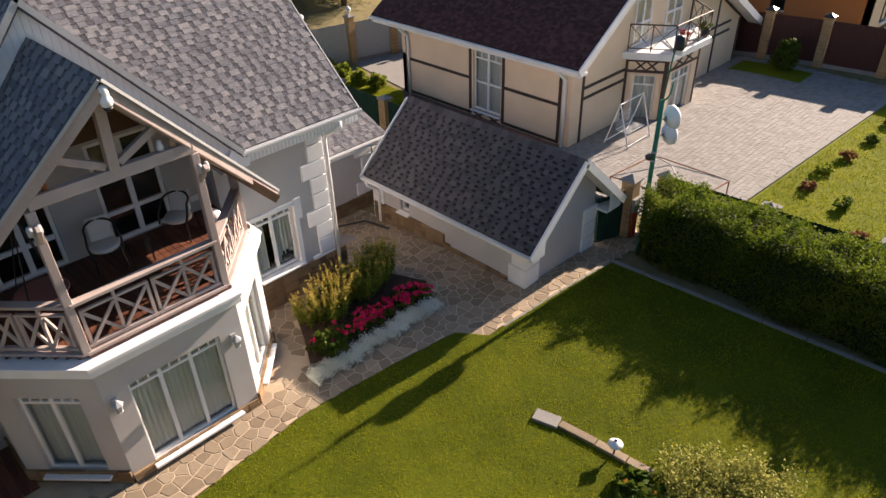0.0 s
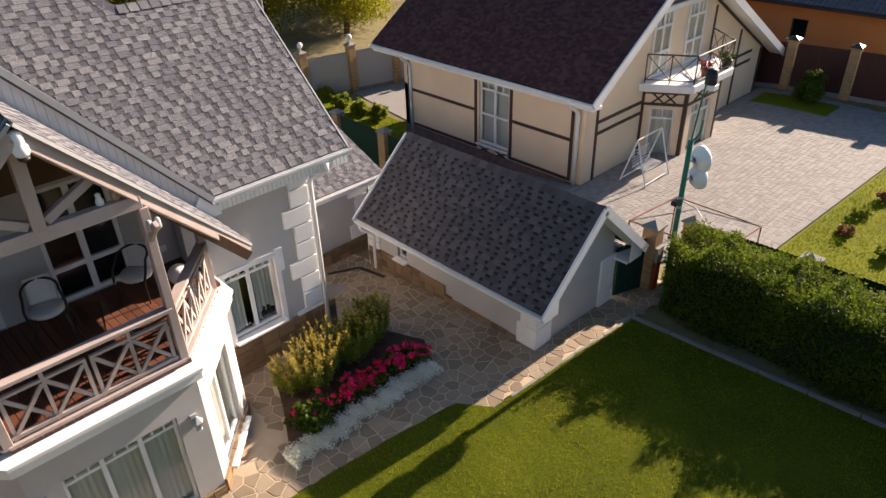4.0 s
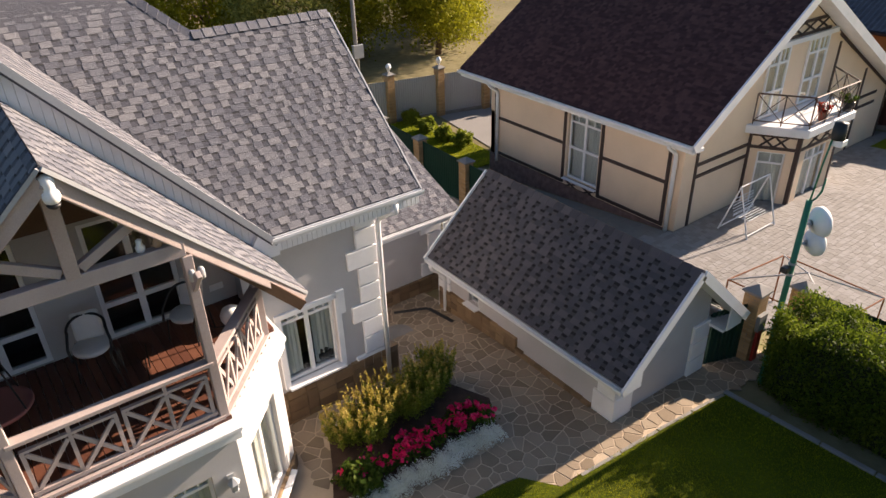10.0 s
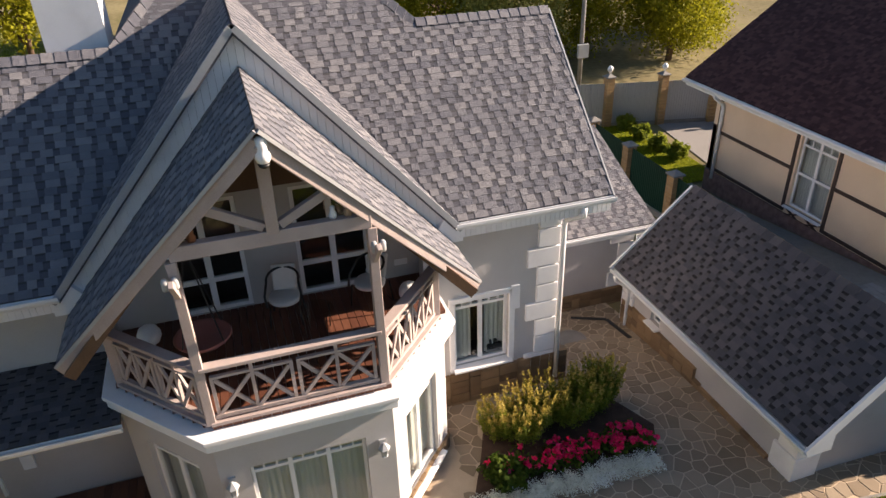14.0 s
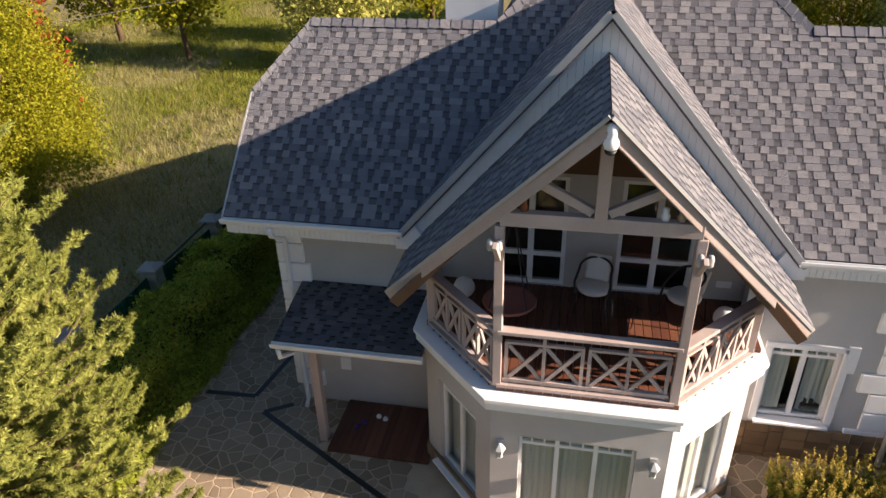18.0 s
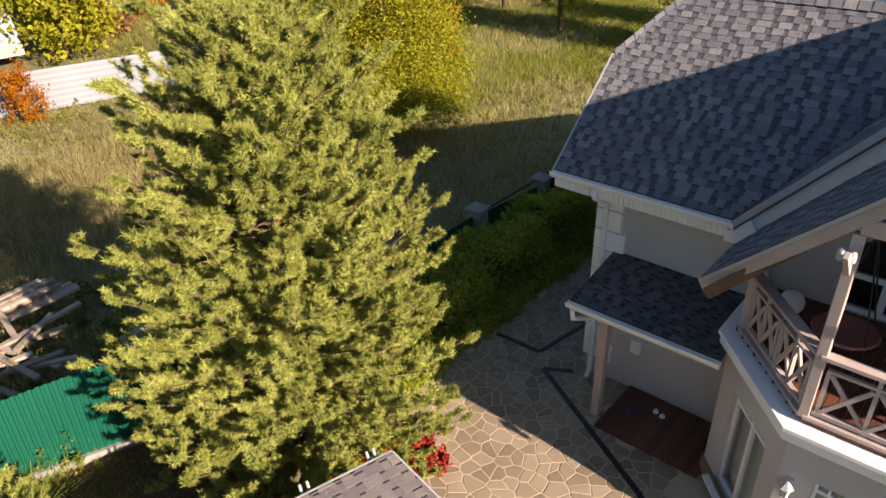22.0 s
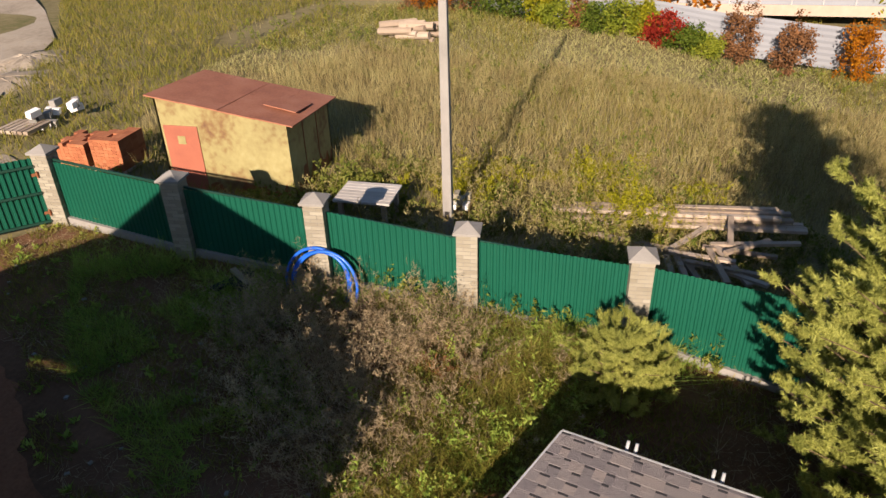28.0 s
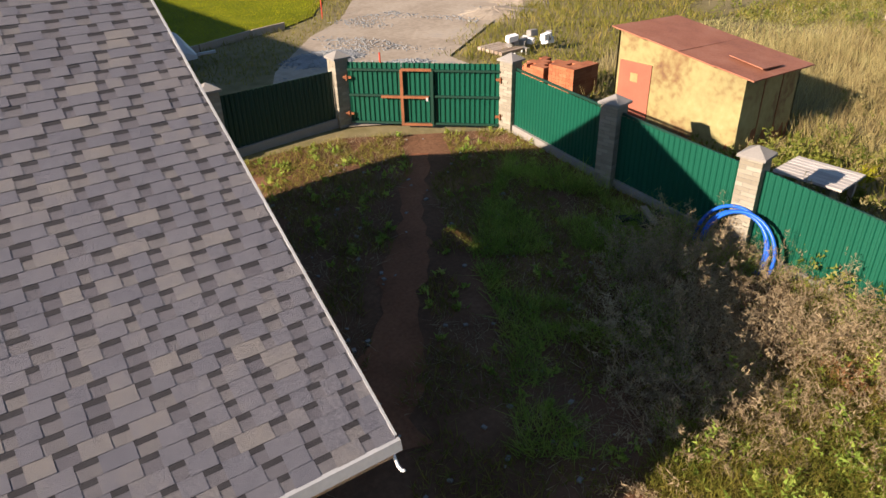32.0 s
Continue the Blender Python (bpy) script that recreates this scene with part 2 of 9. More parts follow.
RED_PRIMER = surface("red_oxide_steel", [(0.26, 0.085, 0.055), (0.34, 0.115, 0.07)], 3, 50, 0.6, 0.15)
YELLOW_PAINT = surface("rusting_yellow_paint", [(0.1136, 0.0539, 0.0324), (0.1819, 0.1168, 0.0499), (0.2501, 0.2157, 0.0936), (0.2879, 0.2562, 0.1147), (0.3182, 0.2966, 0.1497)], 1.1, 7, 0.65, 0.2, dirt=0.5)
RUST_ROOF = surface("rusty_roof_sheet", [(0.2, 0.075, 0.045), (0.3, 0.12, 0.07), (0.36, 0.17, 0.11)], 1.6, 18, 0.7, 0.2, dirt=0.3)
STONE = surface("sandstone_flag", [(0.1863, 0.1455, 0.1009), (0.2391, 0.1882, 0.1334), (0.289, 0.2319, 0.167), (0.3418, 0.2811, 0.2076)], 2.5, 40, 0.85, 0.4, vary="island", dirt=0.3, spec=0.2)
STONE_ONE = surface("sandstone_flag_single", [(0.1863, 0.1455, 0.1009), (0.2391, 0.1882, 0.1334), (0.289, 0.2319, 0.167), (0.3418, 0.2811, 0.2076)], 2.5, 40, 0.85, 0.4, vary="object", dirt=0.3, spec=0.2)
JOINT = surface("sandy_joint", [(0.401, 0.3184, 0.23), (0.5425, 0.4364, 0.3184)], 3, 60, 0.95, 0.4, spec=0.2)
RUBBLE = surface("brown_facing_stone", [(0.133, 0.0862, 0.0492), (0.229, 0.149, 0.0819), (0.326, 0.218, 0.12)], 3, 40, 0.85, 0.5, vary="island", dirt=0.15)
PAVER = surface("warm_concrete_paver", [(0.195, 0.183, 0.174), (0.241, 0.23, 0.219), (0.275, 0.267, 0.261)], 1.2, 40, 0.85, 0.3, vary="island", dirt=0.15)
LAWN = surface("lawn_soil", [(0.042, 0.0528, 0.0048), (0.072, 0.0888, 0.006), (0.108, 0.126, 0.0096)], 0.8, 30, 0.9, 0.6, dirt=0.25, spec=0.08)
# paler than LAWN, for the lawns that carry few blades
PALE_LAWN = surface("pale_lawn_soil", [(0.085, 0.105, 0.004), (0.13, 0.15, 0.006), (0.18, 0.19, 0.01)], 0.8, 30, 0.9, 0.6, dirt=0.25, spec=0.08)
MEADOW = surface("meadow_ground", [(0.1025, 0.109, 0.0389), (0.1794, 0.1548, 0.0794), (0.2461, 0.2122, 0.1164), (0.1538, 0.172, 0.0459)], 0.14, 2.6, 0.95, 0.9, dirt=0.4, bump_scale=9, spec=0.1)
SOIL = surface("bare_soil", [(0.0817, 0.0451, 0.0262), (0.1416, 0.0759, 0.044), (0.2314, 0.1233, 0.0728)], 0.9, 14, 0.95, 0.8, dirt=0.3, spec=0.1)
DIRT = surface("red_brown_dirt", [(0.1266, 0.0583, 0.031), (0.2239, 0.1001, 0.0545), (0.3037, 0.1422, 0.0782)], 1.1, 18, 0.95, 0.8, dirt=0.3, spec=0.1)
BARK_MULCH = surface("bark_mulch", [(0.035, 0.022, 0.016), (0.07, 0.04, 0.026), (0.11, 0.065, 0.045)], 4, 60, 0.95, 0.9, dirt=0.3)
SAND = surface("sandy_track", [(0.2, 0.165, 0.125), (0.29, 0.245, 0.19), (0.37, 0.32, 0.255), (0.25, 0.24, 0.225)], 0.5, 5, 0.95, 0.8, dirt=0.35)
GRAVEL = surface("blue_grey_gravel", [(0.1501, 0.1639, 0.1729), (0.2394, 0.257, 0.2689), (0.3135, 0.324, 0.3303)], 1.5, 24, 0.95, 0.8)
BLUE_PIPE = surface("blue_plastic_pipe", [(0.01, 0.09, 0.5), (0.015, 0.12, 0.6)], 3, 40, 0.35, 0.02, dirt=0.1)
TOY_PURPLE = surface("purple_plastic", [(0.05, 0.02, 0.16), (0.07, 0.03, 0.22)], 3, 40, 0.45, 0.02, dirt=0.1)
BLACK = surface("black_plastic", [(0.012, 0.012, 0.013), (0.025, 0.025, 0.026)], 4, 60, 0.45, 0.05, dirt=0)
DARK_STEEL = surface("dark_painted_steel", [(0.02, 0.018, 0.016), (0.04, 0.034, 0.03)], 4, 60, 0.45, 0.05, dirt=0)
PALE_FABRIC = surface("pale_cushion", [(0.65, 0.624, 0.598), (0.78, 0.754, 0.728)], 5, 120, 0.95, 0.2, dirt=0.1)
CURTAIN = surface("sheer_curtain", [(0.5, 0.49, 0.45), (0.62, 0.61, 0.57)], 4, 90, 0.95, 0.1, dirt=0.1, stretch=(4, 4, 0.2))
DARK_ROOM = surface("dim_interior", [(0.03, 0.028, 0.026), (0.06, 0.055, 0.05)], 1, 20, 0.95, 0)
PINK_PLASTIC = surface("dusty_pink_plastic", [(0.34, 0.13, 0.11), (0.42, 0.17, 0.14)], 3, 60, 0.5, 0.05)
GREEN_PAINT = surface("green_painted_pole", [(0.02, 0.14, 0.08), (0.03, 0.2, 0.12)], 3, 40, 0.45, 0.05)
TRUNK = surface("tree_bark", [(0.07, 0.045, 0.03), (0.13, 0.085, 0.055), (0.18, 0.125, 0.085)], 4, 30, 0.95, 0.8, stretch=(1, 1, 0.3))
GREY_WOOD = surface("weathered_grey_plank", [(0.195, 0.1456, 0.1094), (0.3211, 0.2587, 0.1989), (0.429, 0.3601, 0.2984)], 3, 30, 0.85, 0.4, vary="object", dirt=0.2)
PALE_PLANK = surface("bleached_plank", [(0.36, 0.34, 0.32), (0.47, 0.45, 0.43), (0.56, 0.54, 0.52)], 3, 30, 0.85, 0.4, vary="object", dirt=0.25)
GLASS = glassy("window_glass")

PINE_NEEDLES = leafy("pine_needles", [(0.1077, 0.1347, 0.0282), (0.2153, 0.2407, 0.0543), (0.3589, 0.3783, 0.0957), (0.5311, 0.5433, 0.1576)], 0.25)
THUJA = leafy("thuja_foliage", [(0.034, 0.062, 0.006), (0.07, 0.108, 0.009), (0.12, 0.165, 0.014), (0.2, 0.235, 0.026)], 0.45)
LAWN_BLADE = leafy("lawn_blades", [(0.1245, 0.1769, 0.0033), (0.2262, 0.2719, 0.005), (0.3507, 0.3594, 0.0082), (0.4949, 0.4375, 0.0165)], 0.35)
MEADOW_DRY = leafy("dry_meadow_grass", [(0.164, 0.1159, 0.0549), (0.2683, 0.2142, 0.0954), (0.3775, 0.33, 0.149), (0.4769, 0.446, 0.2147)], 0.35)
MEADOW_GREEN = leafy("green_meadow_grass", [(0.0781, 0.0946, 0.0148), (0.1436, 0.1512, 0.0246), (0.2337, 0.2111, 0.0442), (0.3517, 0.2678, 0.0863)], 0.35)
# thuja brightened in the colour to lift it out of the house's shade
SIDE_THUJA = leafy("brightened_thuja_foliage", [(0.1066, 0.145, 0.0191), (0.2132, 0.261, 0.0287), (0.335, 0.377, 0.0479), (0.4567, 0.464, 0.0798)], 0.4)
FIELD_GRASS = leafy("pale_field_grass", [(0.1915, 0.1878, 0.0693), (0.2772, 0.2675, 0.105), (0.3629, 0.3473, 0.1522), (0.4435, 0.4259, 0.21)], 0.35)
YARD_GREEN = leafy("fresh_yard_grass", [(0.1355, 0.2274, 0.0379), (0.2274, 0.3326, 0.0605), (0.3629, 0.4536, 0.0907), (0.5443, 0.5443, 0.1512)], 0.5)
DEAD_WEED = leafy("pale_dead_weeds", [(0.2058, 0.1564, 0.0978), (0.313, 0.2446, 0.1539), (0.4322, 0.3455, 0.2189), (0.5621, 0.4678, 0.2975)], 0.5)
WEED_GREY = leafy("grey_dead_weeds", [(0.149, 0.1025, 0.0708), (0.2801, 0.196, 0.1342), (0.4291, 0.3078, 0.2083), (0.5962, 0.4471, 0.3078)], 0.5)
WEED_GREEN = leafy("yellow_green_weeds", [(0.052, 0.0792, 0.0143), (0.104, 0.1386, 0.0214), (0.1975, 0.2178, 0.0446), (0.343, 0.3069, 0.1069)], 0.35)
LEAF_YELLOW = leafy("yellow_leaves", [(0.1197, 0.135, 0.0071), (0.2155, 0.2187, 0.0124), (0.2984, 0.2907, 0.0179), (0.3582, 0.3411, 0.0267)], 0.4)
LEAF_GREEN = leafy("green_leaves", [(0.03, 0.055, 0.008), (0.06, 0.1, 0.012), (0.1, 0.14, 0.018), (0.15, 0.18, 0.03)], 0.35)
LEAF_OLIVE = leafy("olive_conifer", [(0.115, 0.136, 0.0344), (0.229, 0.24, 0.0574), (0.372, 0.362, 0.0919), (0.545, 0.482, 0.13)], 0.25)
# lime-green leaf, brightened in the colour to look sunlit on bushes and meadow
LEAF_LIME = leafy("lime_leaves", [(0.1142, 0.1568, 0.0179), (0.2056, 0.2464, 0.0269), (0.3199, 0.336, 0.0448)], 0.4)
LEAF_ORANGE = leafy("orange_leaves", [(0.21, 0.07, 0.007), (0.35, 0.126, 0.007), (0.42, 0.189, 0.014)], 0.4)
LEAF_RED = leafy("red_leaves", [(0.14, 0.014, 0.0105), (0.28, 0.028, 0.0175), (0.35, 0.063, 0.028)], 0.4)
LEAF_RUSSET = leafy("russet_leaves", [(0.1, 0.055, 0.03), (0.2, 0.1, 0.045), (0.3, 0.15, 0.07)], 0.3)
HEATHER = leafy("heather_sprigs", [(0.0776, 0.1164, 0.0124), (0.1472, 0.1863, 0.0186), (0.2322, 0.2565, 0.0311), (0.3105, 0.3105, 0.0466)], 0.3)
PLUME = leafy("heather_plumes", [(0.2507, 0.2035, 0.0287), (0.4082, 0.3231, 0.0669), (0.5221, 0.4071, 0.1242)], 0.35)
PINK = leafy("magenta_petals", [(0.616, 0.0134, 0.084), (0.8736, 0.0246, 0.1568), (0.92, 0.1344, 0.3024)], 0.35)
SILVER = leafy("silver_leaves", [(0.6055, 0.6229, 0.5359), (0.8198, 0.8298, 0.7269), (0.92, 0.92, 0.9169)], 0.3)


# ---- mesh helpers ----
class Geo:
    """Collects vertices and faces for one mesh."""

    def __init__(self):
        self.v, self.f, self.m = [], [], []

    def add(self, verts, faces, mi=0):
        n = len(self.v)
        self.v.extend(tuple(p) for p in verts)
        self.f.extend(tuple(i + n for i in f) for f in faces)
        self.m.extend([mi] * len(faces))
        return self

    def obox(self, c, ax, ay, az, sx, sy, sz, mi=0):
        """Box round c along the unit axes with full sizes."""
        c, ax, ay, az = Vector(c), Vector(ax) * sx / 2, Vector(ay) * sy / 2, Vector(az) * sz / 2
        p = [c + i * ax + j * ay + k * az for k in (-1, 1) for j in (-1, 1) for i in (-1, 1)]
        return self.add(p, [(0, 2, 3, 1), (4, 5, 7, 6), (0, 1, 5, 4), (2, 6, 7, 3), (0, 4, 6, 2), (1, 3, 7, 5)], mi)

    def box(self, lo, hi, mi=0):
        lo, hi = Vector(lo), Vector(hi)
        s = hi - lo
        return self.obox((lo + hi) / 2, (1, 0, 0), (0, 1, 0), (0, 0, 1), s.x, s.y, s.z, mi)

    def beam(self, p, q, w, h, side=(0, 0, 1), mi=0):
        """Square-cut beam from p to q, w wide across and h along side."""
        p, q = Vector(p), Vector(q)
        d = (q - p).normalized()
        s = Vector(side)
        x = d.cross(s)
        if x.length < 1e-4:
            x = d.cross(Vector((1, 0, 0)))
        x.normalize()
        y = x.cross(d)
        return self.obox((p + q) / 2, x, d, y, w, (q - p).length, h, mi)

    def tube(self, pts, r, n=8, r2=None, mi=0, cap=True):
        """Round tube along points, tapering from r to r2."""
        pts = [Vector(p) for p in pts]
        r2 = r if r2 is None else r2
        rings = []
        for i, p in enumerate(pts):
            d = (pts[min(i + 1, len(pts) - 1)] - pts[max(i - 1, 0)]).normalized()
            x = d.cross(Vector((0.31, 0.2, 0.93)))
            if x.length < 1e-3:
                x = d.cross(Vector((1, 0, 0)))
            x.normalize()
            y = d.cross(x)
            k = r + (r2 - r) * i / max(len(pts) - 1, 1)
            rings.append([p + k * (math.cos(2 * math.pi * j / n) * x + math.sin(2 * math.pi * j / n) * y) for j in range(n)])
        fs = [(i * n + j, i * n + (j + 1) % n, (i + 1) * n + (j + 1) % n, (i + 1) * n + j) for i in range(len(pts) - 1) for j in range(n)]
        if cap:
            fs += [tuple(range(n))[::-1], tuple((len(pts) - 1) * n + j for j in range(n))]
        return self.add([p for ring in rings for p in ring], fs, mi)

    def lathe(self, c, prof, n=14, mi=0):
        """Turned shape round the upright axis at c; prof is radius, height pairs."""
        c = Vector(c)
        vs = [c + Vector((r * math.cos(2 * math.pi * j / n), r * math.sin(2 * math.pi * j / n), z)) for r, z in prof for j in range(n)]
        fs = [(i * n + j, i * n + (j + 1) % n, (i + 1) * n + (j + 1) % n, (i + 1) * n + j) for i in range(len(prof) - 1) for j in range(n)]
        fs += [tuple(range(n))[::-1], tuple((len(prof) - 1) * n + j for j in range(n))]
        return self.add(vs, fs, mi)

    def prism(self, outline, depth, mi=0):
        """Solid from a flat outline pushed along the vector depth."""
        d, n = Vector(depth), len(outline)
        o = [Vector(p) for p in outline]
        return self.add(o + [p + d for p in o], [tuple(range(n))[::-1], tuple(range(n, 2 * n))] + [(i, (i + 1) % n, n + (i + 1) % n, n + i) for i in range(n)], mi)


def make_mesh(name, g, mat, smooth=False):
    me = bpy.data.meshes.new(name)
    me.from_pydata([tuple(p) for p in g.v], [], g.f)
    for m in mat if isinstance(mat, (list, tuple)) else [mat]:
        me.materials.append(m)
    if isinstance(mat, (list, tuple)):
        me.polygons.foreach_set("material_index", g.m)
    if smooth:
        me.polygons.foreach_set("use_smooth", [True] * len(me.polygons))
    me.update()
    return me


def part(name, g, mat, parent=None, label="", smooth=False, bevel=0.0, kind=""):
    """One mesh object, under parent where there is one."""
    ob = new(name, make_mesh(name, g, mat, smooth) if isinstance(g, Geo) else g)
    if bevel:
        b = ob.modifiers.new("edge", "BEVEL")
        b.width, b.segments, b.limit_method = bevel, 2, "ANGLE"
    if parent is not None:
        ob.parent = parent
    return tagged(ob, label=label, kind=kind)


def thing(name, label, category, at=(0, 0, 0), group="", kind=""):
    ob = new(name)
    ob.location = at
    ob.empty_display_size = 0.2
    return tagged(ob, label, category, group, kind)


def smooth01(t):
    t = min(max(t, 0.0), 1.0)
    return t * t * (3 - 2 * t)


def ground_z(x, y):
    """Height of the land: level round the house, rising to the yard in the south-west, falling to the north-east."""
    z = 1.2 * smooth01((7 - x) / 7) * smooth01((10.5 - y) / 8)
    z += 0.42 * smooth01((1.5 - y) / 6.5) * smooth01((4 - x) / 9)
    z -= 1.3 * smooth01((y - 12) / 12) * smooth01((x + 4) / 10)
    z -= 0.28 * smooth01((x - 15.5) / 3) * (1 - smooth01((y - 14) / 8))
    return z - 0.25 * smooth01((x - 12) / 6)


def sheet(name, outline, mat, lift, label, step=1.0, kind="structure", category="ground"):
    """A thin layer laid over the land inside an outline."""
    bm = bmesh.new()
    bm.faces.new([bm.verts.new((x, y, 0)) for x, y in outline])
    xs, ys = [p[0] for p in outline], [p[1] for p in outline]
    for axis, lo, hi in ((0, min(xs), max(xs)), (1, min(ys), max(ys))):
        k = math.ceil(lo / step) * step
        while k < hi:
            co, no = ((k, 0, 0), (1, 0, 0)) if axis == 0 else ((0, k, 0), (0, 1, 0))
            bmesh.ops.bisect_plane(bm, geom=bm.verts[:] + bm.edges[:] + bm.faces[:], plane_co=co, plane_no=no)
            k += step
    for v in bm.verts:
        v.co.z = ground_z(v.co.x, v.co.y) + lift
    for f in bm.faces:
        if f.normal.z < 0:
            f.normal_flip()
    me = bpy.data.meshes.new(name)
    bm.to_mesh(me)
    bm.free()
    me.materials.append(mat)
    return tagged(new(name, me), label, category, kind=kind)


def inside(x, y, poly):
    c = False
    for i in range(len(poly)):
        (x1, y1), (x2, y2) = poly[i], poly[i - 1]
        if (y1 > y) != (y2 > y) and x < (x2 - x1) * (y - y1) / (y2 - y1) + x1:
            c = not c
    return c


def fast_mesh(name, verts, tris, mat, loops=3):
    """A mesh straight from arrays, for leaves and blades."""
    me = bpy.data.meshes.new(name)
    n, k = len(verts), len(tris)
    me.vertices.add(n)
    me.vertices.foreach_set("co", np.asarray(verts, np.float32).ravel())
    me.loops.add(k * loops)
    me.loops.foreach_set("vertex_index", np.asarray(tris, np.int32).ravel())
    me.polygons.add(k)
    me.polygons.foreach_set("loop_start", np.arange(0, k * loops, loops, dtype=np.int32))
    me.update(calc_edges=True)
    me.materials.append(mat)
    return me


RNG = np.random.default_rng(7)


def unit(a):
    return a / np.maximum(np.linalg.norm(a, axis=-1, keepdims=True), 1e-9)


def leaves(points, size, stretch=1.6, flat=0.0, spread=0.4):
    """Small leaf diamonds at points, turned at random."""
    n = len(points)
    d = unit(RNG.normal(size=(n, 3)) * [1, 1, 1 - flat])
    q = unit(np.cross(d, RNG.normal(size=(n, 3))))
    s = size * (1 + spread * RNG.uniform(-1, 1, size=(n, 1)))
    p = np.asarray(points)
    v = np.stack([p - d * s * stretch / 2, p + q * s / 2, p + d * s * stretch / 2, p - q * s / 2], 1).reshape(-1, 3)
    return v, np.arange(4 * n).reshape(-1, 4)


def blades(xy, h, w, lean=0.35, z=None):
    """Upright grass blades, one triangle each, with their feet on the land."""
    n = len(xy)
    z = np.array([ground_z(x, y) for x, y in xy]) if z is None else z
    foot = np.column_stack([xy, z])
    a = RNG.uniform(0, 2 * np.pi, n)
    side = np.column_stack([np.cos(a), np.sin(a), 0 * a]) * (w * RNG.uniform(0.6, 1.3, n))[:, None] / 2
    hh = h * RNG.uniform(0.55, 1.25, n)
    tip = foot + np.column_stack([RNG.normal(0, lean, n) * hh, RNG.normal(0, lean, n) * hh, hh])
    return np.stack([foot - side, foot + side, tip], 1).reshape(-1, 3), np.arange(3 * n).reshape(-1, 3)


X, Y, Z = Vector((1, 0, 0)), Vector((0, 1, 0)), Vector((0, 0, 1))


def wall_geo(g, p, u, n, length, height, thick, holes=(), mi=0):
    """Wall from p along u, thick inwards (against n), with openings (u0, u1, z0, z1) cut through; one closed shell."""
    p, u, n = Vector(p), Vector(u), Vector(n)
    us = sorted({0.0, length, *[k for h in holes for k in h[:2]]})
    zs = sorted({0.0, height, *[k for h in holes for k in h[2:]]})
    nu, nz = len(us), len(zs)
    solid = lambda i, j: 0 <= i < nu - 1 and 0 <= j < nz - 1 and not any(h[0] < (us[i] + us[i + 1]) / 2 < h[1] and h[2] < (zs[j] + zs[j + 1]) / 2 < h[3] for h in holes)
    vs = [p + u * a + Z * c - n * d for d in (0, thick) for c in zs for a in us]
    k = lambda i, j, d: d * nu * nz + j * nu + i
    fs = []
    for i in range(nu - 1):
        for j in range(nz - 1):
            if not solid(i, j):
                continue
            fs += [(k(i, j, 0), k(i + 1, j, 0), k(i + 1, j + 1, 0), k(i, j + 1, 0)), (k(i, j + 1, 1), k(i + 1, j + 1, 1), k(i + 1, j, 1), k(i, j, 1))]
            for di, dj, a, b in ((-1, 0, (i, j + 1), (i, j)), (1, 0, (i + 1, j), (i + 1, j + 1)), (0, -1, (i, j), (i + 1, j)), (0, 1, (i + 1, j + 1), (i, j + 1))):
                if not solid(i + di, j + dj):
                    fs.append((k(*b, 0), k(*a, 0), k(*a, 1), k(*b, 1)))
    g.add(vs, fs, mi)
    return g


